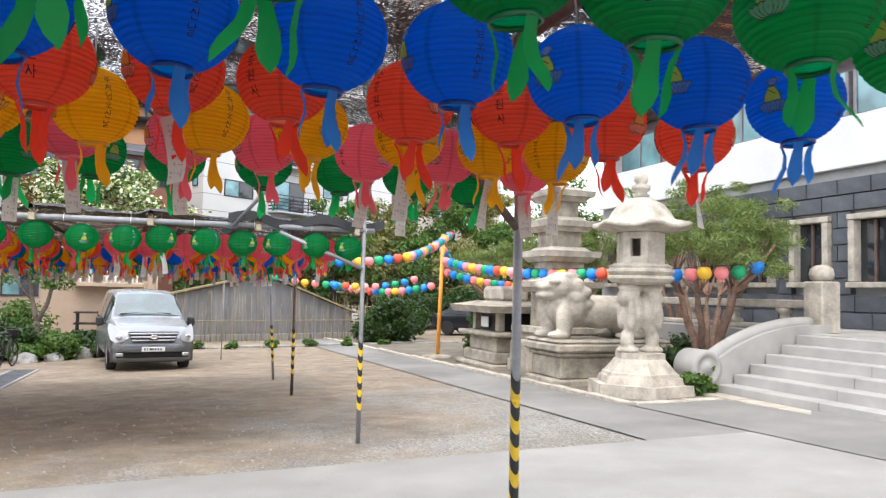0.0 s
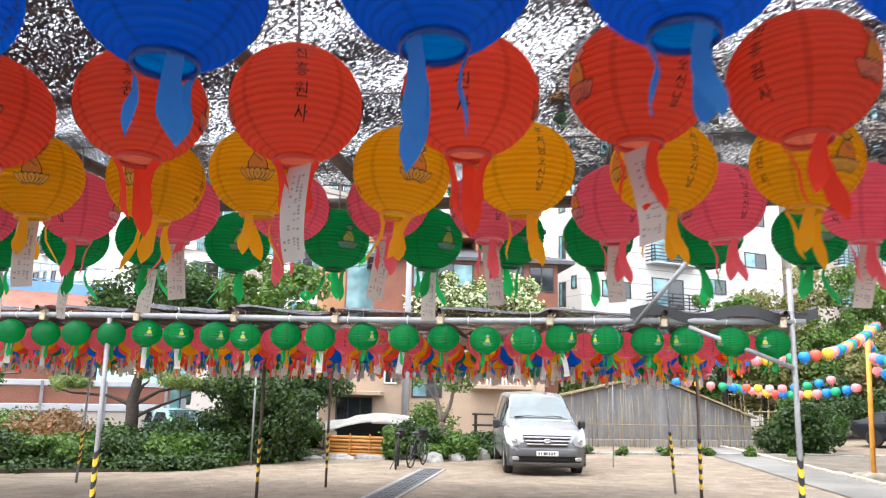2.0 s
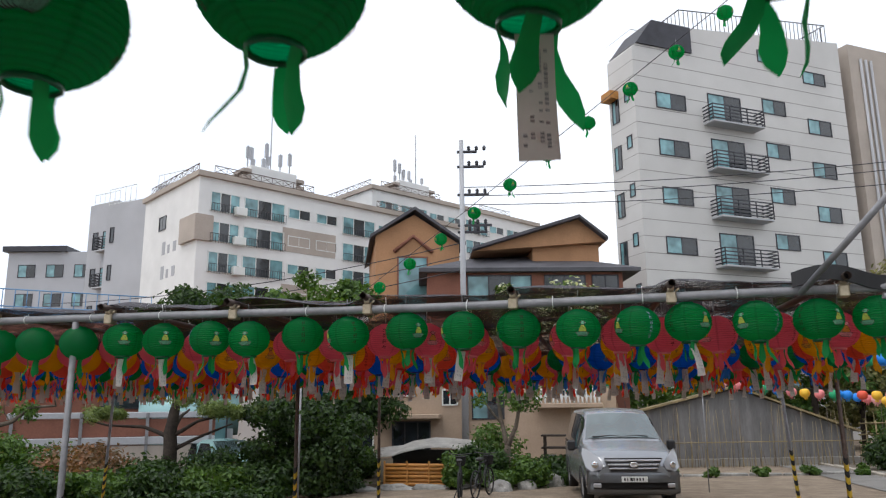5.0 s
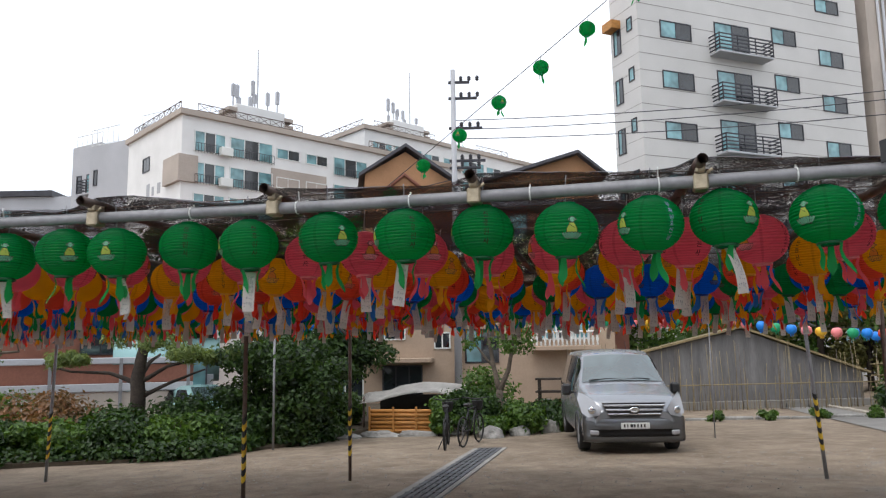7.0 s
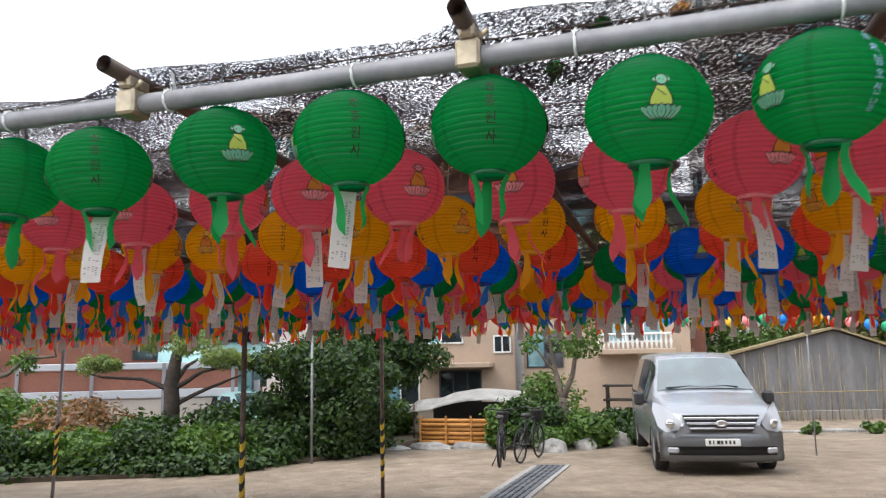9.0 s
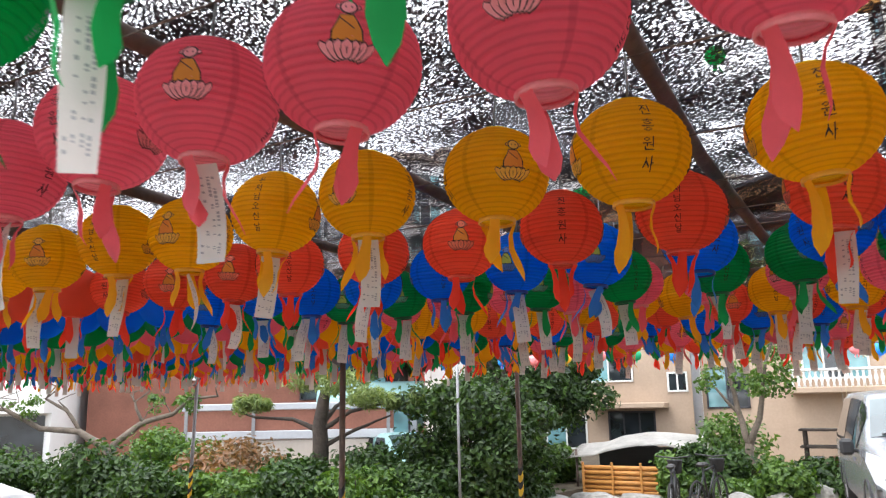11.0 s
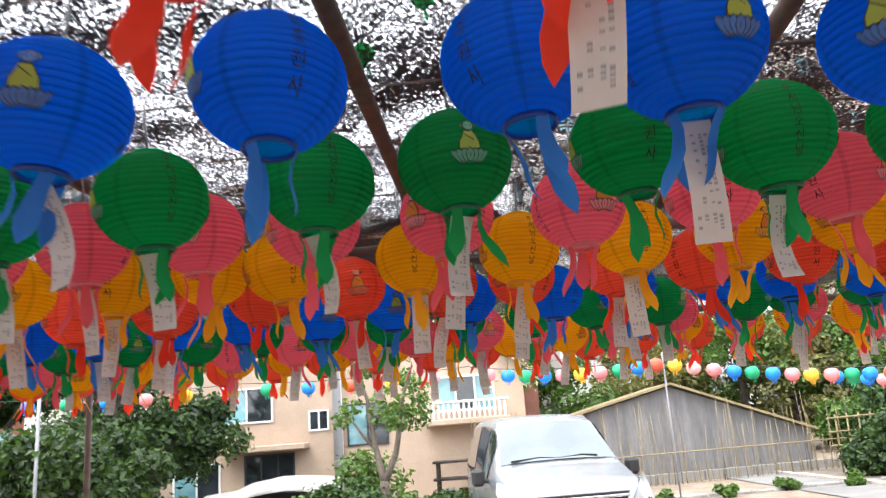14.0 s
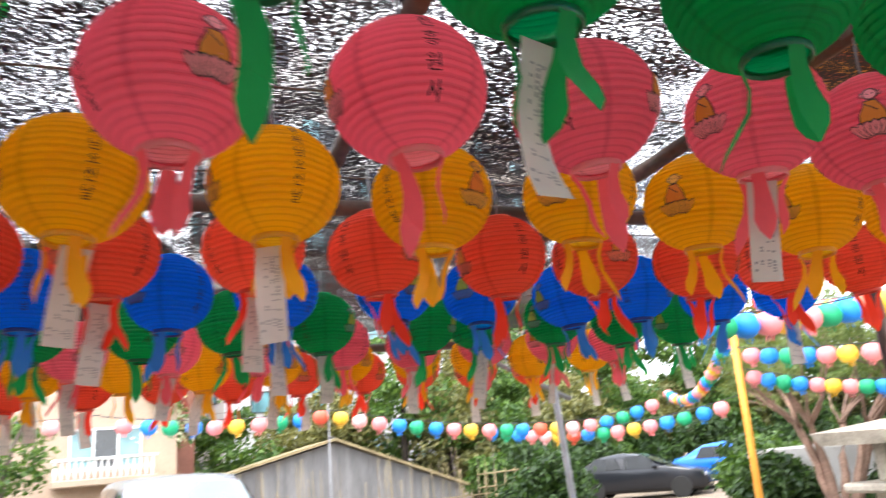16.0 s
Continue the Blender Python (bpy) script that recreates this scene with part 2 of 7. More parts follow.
GRANITE = mat("pale_granite", (0.53, 0.475, 0.40), 0.88, grain=48, stain=3.2, amount=0.38, bump=0.6)
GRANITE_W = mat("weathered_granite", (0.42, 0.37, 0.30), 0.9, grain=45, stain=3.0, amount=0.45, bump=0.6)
GRANITE_S = mat("step_granite", (0.40, 0.385, 0.365), 0.8, grain=90, stain=1.2, amount=0.2, bump=0.25)
SLATE = mat("dark_stone_block", (0.115, 0.125, 0.145), 0.7, grain=35, stain=2.5, amount=0.35, bump=0.4, vary=0.3)
MORTAR = mat("mortar", (0.36, 0.36, 0.36), 0.9)
WHITE = mat("white_plaster", (0.80, 0.80, 0.79), 0.85, grain=30, stain=0.4, amount=0.08, bump=0.1)
CREAM = mat("cream_panel", (0.62, 0.61, 0.595), 0.75, grain=12, stain=0.25, amount=0.08, bump=0.05)
GREYW = mat("grey_render", (0.46, 0.47, 0.50), 0.85, grain=12, stain=0.2, amount=0.12, bump=0.05)
BEIGE = mat("beige_render", (0.46, 0.40, 0.35), 0.85, grain=12, stain=0.4, amount=0.12, bump=0.05)
PEACH = mat("peach_render", (0.47, 0.355, 0.265), 0.85, grain=12, stain=0.5, amount=0.14, bump=0.1)
ORBRICK = mat("orange_brick", (0.50, 0.27, 0.14), 0.85, grain=14, stain=0.5, amount=0.2, bump=0.2)
REDBRICK = mat("red_brick", (0.27, 0.11, 0.075), 0.85, grain=14, stain=0.6, amount=0.25, bump=0.2)
SHINGLE = mat("dark_shingle", (0.10, 0.10, 0.115), 0.85, grain=16, stain=1, amount=0.3, bump=0.3)
DARKMET = mat("dark_metal", (0.06, 0.06, 0.07), 0.5, 0.5, grain=30, amount=0.2, bump=0)
GRATE = mat("dusty_steel_grate", (0.11, 0.115, 0.125), 0.75, 0.2, grain=40, stain=2, amount=0.35)
GLASS = glass_mat("green_window_glass", (0.15, 0.31, 0.34))
GLASS_D = glass_mat("dark_glass", (0.02, 0.025, 0.03))
WOOD = mat("orange_wood", (0.55, 0.25, 0.06), 0.6, grain=20, stain=3, amount=0.3, stretch=(1, 1, 6))
BAMBOO = mat("dry_bamboo", (0.29, 0.225, 0.115), 0.7, grain=20, stain=3, amount=0.3)
GREYSHEET = mat("grey_sheet", (0.215, 0.21, 0.21), 0.7, 0.1, grain=10, stain=1.4, amount=0.3, bump=0.1, stretch=(3, 1, 0.4))
ORPAINT = mat("orange_paint", (0.85, 0.36, 0.05), 0.5, grain=20, stain=4, amount=0.15, bump=0.05)
BARK = mat("bark", (0.060, 0.045, 0.036), 0.95, grain=30, stain=4, amount=0.45, bump=0.8)
BARK_L = mat("pale_bark", (0.17, 0.135, 0.105), 0.95, grain=30, stain=4, amount=0.4, bump=0.8)
PINEBARK = mat("red_pine_bark", (0.34, 0.215, 0.16), 0.95, grain=30, stain=4, amount=0.45, bump=0.8)
LEAF = leaf_mat("leaf_green", (0.007, 0.028, 0.005), (0.050, 0.108, 0.016))
LEAF_L = leaf_mat("leaf_light", (0.028, 0.075, 0.012), (0.115, 0.21, 0.034))
LEAF_D = leaf_mat("leaf_dark", (0.006, 0.020, 0.005), (0.050, 0.105, 0.018))
LEAF_Y = leaf_mat("leaf_dry_yellow", (0.09, 0.10, 0.03), (0.27, 0.26, 0.10))
LEAF_R = leaf_mat("leaf_reddish", (0.10, 0.07, 0.03), (0.30, 0.15, 0.08))
BLOSSOM = leaf_mat("white_blossom", (0.60, 0.64, 0.50), (0.80, 0.82, 0.74))
NEEDLE = leaf_mat("pine_needles", (0.08, 0.13, 0.035), (0.22, 0.28, 0.09))
SILVER = mat("silver_car_paint", (0.33, 0.345, 0.37), 0.26, 0.65, grain=200, stain=0.8, amount=0.06, bump=0)
CHROME = plain("chrome", (0.75, 0.76, 0.78), 0.12, 1.0)
RUBBER = mat("tyre_rubber", (0.018, 0.018, 0.018), 0.85, grain=40, amount=0.2)
BLACKPL = mat("black_plastic", (0.02, 0.02, 0.022), 0.5, grain=50, amount=0.15, bump=0.05)
WINDSCREEN = glass_mat("windscreen_glass", (0.07, 0.105, 0.11), 0.03)
WINDSCREEN.node_tree.nodes["Principled BSDF"].inputs["IOR"].default_value = 1.9
LAMPGLASS = plain("headlamp_glass", (0.38, 0.39, 0.41), 0.16, 0.2)
PLATE = plain("plate_white", (0.72, 0.74, 0.72), 0.5)
BLUECAR = mat("blue_car_paint", (0.01, 0.16, 0.62), 0.25, 0.2, grain=100, amount=0.06, bump=0)
BLACKCAR = mat("black_car_paint", (0.02, 0.022, 0.028), 0.2, 0.2, grain=100, amount=0.06, bump=0)
WHITECAR = mat("white_car_paint", (0.78, 0.78, 0.78), 0.25, 0.0, grain=100, amount=0.04, bump=0)
TEALCAR = mat("teal_car_paint", (0.30, 0.50, 0.50), 0.25, 0.3, grain=100, amount=0.06, bump=0)
TARPMAT = mat("white_tarp", (0.62, 0.60, 0.57), 0.6, grain=14, stain=2, amount=0.25, bump=0.4)
ROCK = mat("grey_rock", (0.34, 0.33, 0.31), 0.9, grain=18, stain=3, amount=0.4, bump=0.8)
TILE_R = mat("red_roof_tile", (0.33, 0.12, 0.08), 0.8, grain=20, amount=0.3)
BLUEP = mat("blue_paint", (0.14, 0.32, 0.55), 0.6, grain=20, amount=0.15)
PASTEL = [plain("balloon_lantern_" + n, c, 0.55) for n, c in (
    ("blue", (0.01, 0.24, 0.80)), ("pink", (0.88, 0.26, 0.27)), ("yellow", (0.88, 0.52, 0.04)), ("rose", (0.88, 0.42, 0.42)), ("green", (0.01, 0.36, 0.15)), ("red", (0.78, 0.10, 0.05)))]

# ---- the yard's grid: everything is set out along two directions, turned by 20 degrees ----
CU, SU = math.cos(radians(20)), math.sin(radians(20))


def lie(x, y):
    """Height of the sloping yard."""
    x, y = max(-22, min(16, x)), max(-12, min(34, y))
    return 0.0287 * x - 0.0144 * y


def at(u, v, z=0.0, turn=0.0, ground=True):
    x, y = CU * u - SU * v, SU * u + CU * v
    return pose(x, y, z + (lie(x, y) if ground else 0), 0, 0, 20 + turn)


def mesh_of(name, bm, materials, smooth=False):
    me = bpy.data.meshes.new(name)
    bm.to_mesh(me)
    bm.free()
    for m in materials if isinstance(materials, (list, tuple)) else [materials]:
        me.materials.append(m)
    if smooth:
        for p in me.polygons:
            p.use_smooth = True
    return me


def thing(name, m, label, category, group="", kind=""):
    ob = new(name)
    ob.empty_display_size = 0.2
    ob.matrix_world = m
    return tagged(ob, label, category, group, kind)


def part(name, bm, material, parent, label="", m=None, smooth=False):
    me = bm if isinstance(bm, bpy.types.Mesh) else mesh_of(name, bm, material, smooth)
    ob = new(name, me)
    ob.parent = parent
    if m is not None:
        ob.matrix_local = m
    return tagged(ob, label)


def solo(name, bm, material, m, label, category, group="", kind="", smooth=False):
    ob = new(name, bm if isinstance(bm, bpy.types.Mesh) else mesh_of(name, bm, material, smooth))
    ob.matrix_world = m
    return tagged(ob, label, category, group, kind)


def box(bm, x0, y0, z0, x1, y1, z1, bevel=0.0, m=None, slot=0):
    g = bmesh.ops.create_cube(bm, size=1.0, matrix=(m or Matrix()) @ Matrix.Translation(((x0 + x1) / 2, (y0 + y1) / 2, (z0 + z1) / 2)) @ Matrix.Diagonal((x1 - x0, y1 - y0, z1 - z0, 1)))
    vs = g["verts"]
    fs = list({f for v in vs for f in v.link_faces})
    for f in fs:
        f.material_index = slot
    if bevel:
        es = list({e for v in vs for e in v.link_edges})
        bmesh.ops.bevel(bm, geom=es, offset=bevel, segments=1, affect="EDGES", clamp_overlap=True)
    return bm


def bx(x0, y0, z0, x1, y1, z1, bevel=0.0):
    return box(bmesh.new(), x0, y0, z0, x1, y1, z1, bevel)


def tube(bm, points, radii, sides=8, caps=True, slot=0):
    """A tube along points; radii one number or one for each point."""
    pts = [Vector(p) for p in points]
    rs = radii if isinstance(radii, (list, tuple)) else [radii] * len(pts)
    rings = []
    for i, p in enumerate(pts):
        d = (pts[min(i + 1, len(pts) - 1)] - pts[max(i - 1, 0)]).normalized()
        a = d.cross(Vector((0, 0, 1)) if abs(d.z) < 0.9 else Vector((1, 0, 0))).normalized()
        b = d.cross(a)
        rings.append([bm.verts.new(p + (a * math.cos(2 * math.pi * k / sides) + b * math.sin(2 * math.pi * k / sides)) * rs[i]) for k in range(sides)])
    for r0, r1 in zip(rings, rings[1:]):
        for k in range(sides):
            f = bm.faces.new((r0[k], r0[(k + 1) % sides], r1[(k + 1) % sides], r1[k]))
            f.smooth, f.material_index = True, slot
    if caps:
        for r in (rings[0][::-1], rings[-1]):
            bm.faces.new(r).material_index = slot
    return bm


def lathe(bm, profile, sides=20, squash=1.0, smooth=True, turn=0.0, slot=0):
    """A turned shape from (radius, z) pairs."""
    rings = []
    for r, z in profile:
        rings.append([bm.verts.new((r * math.cos(turn + 2 * math.pi * k / sides), squash * r * math.sin(turn + 2 * math.pi * k / sides), z)) for k in range(sides)])
    for r0, r1 in zip(rings, rings[1:]):
        for k in range(sides):
            f = bm.faces.new((r0[k], r0[(k + 1) % sides], r1[(k + 1) % sides], r1[k]))
            f.smooth, f.material_index = smooth, slot
    bm.faces.new(rings[0][::-1]).material_index = slot
    bm.faces.new(rings[-1]).material_index = slot
    return bm


def prism(bm, outline, z0, z1, slot=0):
    a = [bm.verts.new((x, y, z0)) for x, y in outline]
    b = [bm.verts.new((x, y, z1)) for x, y in outline]
    n = len(outline)
    fs = [bm.faces.new((a[k], a[(k + 1) % n], b[(k + 1) % n], b[k])) for k in range(n)] + [bm.faces.new(a[::-1]), bm.faces.new(b)]
    for f in fs:
        f.material_index = slot
    return bm


# ---- ground ----
def sheet(name, u0, v0, u1, v1, nu, nv, lift, material, label, category, rough=0.0):
    bm = bmesh.new()
    grid = []
    for j in range(nv + 1):
        row = []
        for i in range(nu + 1):
            u, v = u0 + (u1 - u0) * i / nu, v0 + (v1 - v0) * j / nv
            x, y = CU * u - SU * v, SU * u + CU * v
            row.append(bm.verts.new((x, y, lie(x, y) + lift + rough * noise.noise((x * 0.9, y * 0.9, 0)))))
        grid.append(row)
    for j in range(nv):
        for i in range(nu):
            bm.faces.new((grid[j][i], grid[j][i + 1], grid[j + 1][i + 1], grid[j + 1][i])).smooth = True
    return solo(name, bm, material, Matrix(), label, category, kind="structure")


def spread():
    """One sheet of earth that reaches the horizon."""
    bm = bmesh.new()
    st = [-900, -300, -120, -60] + [-40 + 1.0 * k for k in range(81)] + [60, 120, 300, 900]
    grid = [[bm.verts.new((x, y, lie(x, y))) for x in st] for y in st]
    for j in range(len(st) - 1):
        for i in range(len(st) - 1):
            bm.faces.new((grid[j][i], grid[j][i + 1], grid[j + 1][i + 1], grid[j + 1][i])).smooth = True
    return solo("ground", bm, EARTH, Matrix(), "tan trodden earth yard with patches of grey gravel", "ground", kind="structure")


spread()
sheet("pavement", -30, -12, 6.6, 7.25, 36, 20, 0.02, CONCRETE, "worn pale concrete lane between the lantern canopies", "pavement")
sheet("road", 5.15, 7.25, 6.6, 40, 6, 40, 0.018, ASPHALT, "strip of grey asphalt along the stone kerb", "asphalt strip")
sheet("plaza", 6.62, -12, 20, 10.3, 10, 12, 0.024, ASPHALT, "grey asphalt in front of the temple steps", "asphalt")

# ---- lantern canopies ----
BAR_Z = 2.235
FRONT_V, MID_V, BACK_V, END_U = 8.36, 13.15, 16.0, 2.08
HUES = ["green", "pink", "yellow", "red", "blue"]


def span_up(u, v, z):
    """World point on the canopy grid, whose heights follow no ground slope."""
    return Vector((CU * u - SU * v, SU * u + CU * v, z))


def post(u, v, top, stripes=True, lean=0.0, material=GALV, label="grey steel canopy post with yellow and black warning tape"):
    x, y, _ = span_up(u, v, 0)
    z0 = lie(x, y)
    ob = thing("canopy_post", pose(x, y, z0, 0, lean, 20), label, "post", "posts of the lantern canopies")
    h = top - z0
    part("tube", tube(bmesh.new(), [(0, 0, -0.02), (0, 0, h)], 0.026, 12), material, ob)
    if stripes:
        n, z, pitch = 10, 0.42, 0.075
        for col, mt, off in (("yellow_tape", TAPE_Y, 0), ("black_tape", TAPE_K, 1)):
            bm = bmesh.new()
            for k in range(off, n, 2):
                rings = []
                for j in range(13):
                    a = 2 * math.pi * j / 12
                    skew = 0.05 * math.sin(a)
                    rings.append([bm.verts.new((0.0285 * math.cos(a), 0.0285 * math.sin(a), z + pitch * (k + e) + skew)) for e in (0, 1)])
                for a, b in zip(rings, rings[1:]):
                    bm.faces.new((a[0], b[0], b[1], a[1])).smooth = True
            part(col, bm, mt, ob)
    return ob


post(END_U, FRONT_V, 2.75)
post(END_U, MID_V, 2.2, material=RUSTY, label="brown steel canopy post with yellow and black tape")
post(END_U + 0.06, BACK_V, 2.05, lean=-3.5, label="leaning grey steel canopy post with warning tape")
post(-4.87, FRONT_V, BAR_Z - 0.02)
post(-4.95, MID_V, 2.2, material=RUSTY, label="brown steel canopy post with yellow and black tape")
post(-4.62, BACK_V, 2.2, material=RUSTY, label="brown steel canopy post with yellow and black tape")
post(-10.0, BACK_V, 2.05, lean=2.0, label="leaning steel post with faded warning tape")
post(-8.16, 20.9, 2.35, stripes=False, label="thin plain grey steel pole in the garden")
post(-11.9, FRONT_V, BAR_Z - 0.02)
post(-11.9, MID_V, 2.2, material=RUSTY, label="brown steel canopy post with yellow and black tape")


def pipe(name, points, r, material, label, category="pipe", sides=10, group="", hollow=False):
    bm = bmesh.new()
    tube(bm, points, r, sides, caps=not hollow)
    if hollow:
        inner = [Vector(p) for p in points]
        tube(bm, inner, r * 0.78, sides, caps=False)
    return solo(name, bm, material, Matrix(), label, category, group)


pipe("canopy_bar", [span_up(u, FRONT_V, BAR_Z + 0.012 * math.sin(u * 0.9)) for u in [-14 + 1.0 * k for k in range(16)] + [END_U + 0.12]], 0.031, GALV, "long grey steel front bar of the lantern canopy", "bar", 14)
pipe("canopy_bar", [span_up(-14, MID_V, 2.2), span_up(END_U, MID_V, 2.2)], 0.028, RUSTY, "brown steel cross bar under the shade net", "bar")
pipe("canopy_bar", [span_up(-14, BACK_V, 2.16), span_up(END_U, BACK_V, 2.16)], 0.028, RUSTY, "brown steel rear bar of the canopy", "bar")
pipe("side_bar", [span_up(END_U, FRONT_V, 2.20), span_up(END_U, BACK_V, 2.14)], 0.028, GALV, "grey steel side bar of the canopy", "bar")
RIBS = [-2.37 + 1.09 * k for k in range(-10, 5)]
for k, u in enumerate(RIBS):
    z = BAR_Z + 0.06
    rib = pipe("rib", [span_up(u, FRONT_V - 0.14, z + 0.015), span_up(u - 0.12, 10.8, z), span_up(u - 0.12, BACK_V + 0.1, z - 0.05)], 0.027, RUSTY, "rusty brown steel rib lying across the canopy bars", "rib", 10, "ribs of the lantern canopy", hollow=True)
    bm = bmesh.new()
    box(bm, -0.034, -0.045, -0.05, 0.034, 0.045, 0.03, 0.008)
    box(bm, -0.022, -0.052, 0.03, 0.022, 0.05, 0.075, 0.008)
    tube(bm, [(0.03, -0.03, 0.03), (0.055, -0.03, 0.05)], 0.008, 6)
    solo("clamp", bm, BRASS, Matrix.Translation(span_up(u, FRONT_V - 0.005, BAR_Z)) @ pose(0, 0, 0, 0, 0, 20), "dull zinc scaffold clamp joining rib and bar", "clamp", "clamps on the front bar")
pipe("brace", [span_up(END_U - 0.95, FRONT_V - 0.02, BAR_Z - 0.05), span_up(END_U - 0.02, FRONT_V - 0.03, BAR_Z - 0.42)], 0.022, GALV, "grey steel diagonal brace of the corner post", "brace")
pipe("brace", [span_up(END_U - 1.45, FRONT_V - 0.05, BAR_Z - 0.02), span_up(END_U - 1.0, FRONT_V - 0.9, BAR_Z + 0.55)], 0.022, GALV, "grey steel prop rising from the front bar", "brace")
for bu, bv, du in ((END_U + 0.06, BACK_V, -0.75), (-4.95, MID_V, -0.7), (-10.0, BACK_V, 0.6), (-4.62, BACK_V, -0.5)):
    pipe("brace", [span_up(bu + du, bv, 2.1), span_up(bu, bv, 1.72)], 0.018, GALV if du > -0.72 or bu > 0 else RUSTY, "thin steel knee brace under the canopy", "brace")
for k in range(26):
    u = -13.4 + 0.62 * k
    solo("cable_tie", tube(bmesh.new(), [(0.034 * math.cos(a), 0, 0.034 * math.sin(a)) for a in [0.6 * i for i in range(11)]] + [(0.01, 0, 0.09 if k % 3 == 0 else 0.05)], 0.004, 5), PLATE, Matrix.Translation(span_up(u, FRONT_V, BAR_Z + 0.012 * math.sin(u * 0.9))) @ pose(0, 0, 0, 0, 0, 110), "white plastic cable tie round the bar", "cable tie", "cable ties")


def net(name, u0, u1, v0, v1, z, front_rise, label, nu=90, nv=46):
    bm = bmesh.new()
    grid = []
    for j in range(nv + 1):
        row = []
        v = v0 + (v1 - v0) * j / nv
        for i in range(nu + 1):
            u = u0 + (u1 - u0) * i / nu
            ph = ((u - RIBS[0]) / 1.09) % 1.0
            tent = 0.07 * (1 - min(ph, 1.0) * 1.15 if ph < 0.87 else (ph - 0.87) / 0.13)
            rise = front_rise * (1 - math.exp(-(v - v0) / 0.22))
            fade = math.exp(-((v - v0 - 0.35) / 0.8) ** 2)
            sag = -0.05 * math.sin(math.pi * ph) * (1 - fade)
            row.append(bm.verts.new(span_up(u, v, z + rise + tent * fade * (front_rise > 0.01) + sag + 0.035 * noise.noise((u * 1.7, v * 1.7, 3)) + 0.012 * noise.noise((u * 6, v * 6, 7)))))
        grid.append(row)
    for j in range(nv):
        for i in range(nu):
            bm.faces.new((grid[j][i], grid[j][i + 1], grid[j + 1][i + 1], grid[j + 1][i])).smooth = True
    return solo(name, bm, NET, Matrix(), label, "shade net")


net("shade_net", -14, END_U + 0.15, FRONT_V - 0.03, BACK_V + 0.25, BAR_Z + 0.05, 0.05, "black woven shade net stretched over the rear lantern canopy", 180, 90)
net("shade_net", -9.5, 2.4, -2.5, 4.35, 2.55, 0.0, "black woven shade net stretched over the front lantern canopy", 150, 80)
bm = bmesh.new()
for k in range(22):
    a, b = k / 21, (k + 1) / 21
    u = END_U - 1.5 + 1.65 * a
    pts = [span_up(u, FRONT_V - 0.06 - 0.05 * math.sin(k * 0.55), BAR_Z + 0.05 + 0.04 * math.sin(k * 0.6) + q) for q in (-0.03, 0.03, 0.07)]
    u2 = END_U - 1.5 + 1.65 * b
    pts2 = [span_up(u2, FRONT_V - 0.06 - 0.05 * math.sin((k + 1) * 0.55), BAR_Z + 0.05 + 0.04 * math.sin((k + 1) * 0.6) + q) for q in (-0.03, 0.03, 0.07)]
    for q in (0, 1):
        bm.faces.new([bm.verts.new(p) for p in (pts[q], pts2[q], pts2[q + 1], pts[q + 1])])
bmesh.ops.remove_doubles(bm, verts=bm.verts, dist=0.001)
bmesh.ops.solidify(bm, geom=bm.faces[:], thickness=0.02)
solo("rolled_net", bm, BLACKPL, Matrix(), "rolled black net bunched along the end of the bar", "shade net")

# the front canopy's frame
for u in RIBS[3:]:
    pipe("rib", [span_up(u + 0.24, -2.5, 2.47), span_up(u + 0.24, 4.35, 2.47)], 0.027, RUSTY, "rusty brown steel rib over the front canopy", "rib", 10, "ribs of the front canopy", hollow=True)
pipe("canopy_bar", [span_up(-9.5, 4.3, 2.44), span_up(2.3, 4.3, 2.44)], 0.03, RUSTY, "dark steel edge bar of the front canopy", "bar")
pipe("canopy_bar", [span_up(-9.5, 0.2, 2.42), span_up(2.3, 0.2, 2.42)], 0.03, RUSTY, "dark steel cross bar of the front canopy", "bar")
pipe("side_bar", [span_up(2.25, -2.5, 2.42), span_up(2.25, 4.4, 2.42)], 0.028, GALV, "grey steel side bar of the front canopy", "bar")
post(1.9, 3.95, 2.4)
pipe("brace", [span_up(1.9, 3.95, 1.94), span_up(1.45, 3.95, 2.42)], 0.024, RUSTY, "dark steel knee brace on the front canopy post", "brace")
pipe("brace", [span_up(1.9, 3.95, 1.94), span_up(2.12, 4.2, 2.42)], 0.024, RUSTY, "dark steel knee brace on the front canopy post", "brace")
post(-5.2, 4.2, 2.4)


# ---- lanterns ----
def globe_mesh(name, radius, height, material, ridges=HOOPS, sides=22):
    bm = bmesh.new()
    prof = []
    top = 0.9
    for i in range(ridges * 2 + 1):
        a = -math.pi / 2 * top + math.pi * top * i / (ridges * 2)
        k = 1.0 if i % 2 == 0 else 0.958
        prof.append((max(radius * math.cos(a), radius * 0.3) * k, height / 2 * math.sin(a) / math.sin(math.pi / 2 * top)))
    rings = [[bm.verts.new((r * math.cos(2 * math.pi * k / sides), r * math.sin(2 * math.pi * k / sides), z + height / 2)) for k in range(sides)] for r, z in prof]
    for r0, r1 in zip(rings, rings[1:]):
        for k in range(sides):
            bm.faces.new((r0[k], r0[(k + 1) % sides], r1[(k + 1) % sides], r1[k])).smooth = True
    # the hoops stay crisp
    for r in rings[1:-1]:
        for k in range(sides):
            bm.edges.get((r[k], r[(k + 1) % sides])).smooth = False
    return mesh_of(name, bm, material)


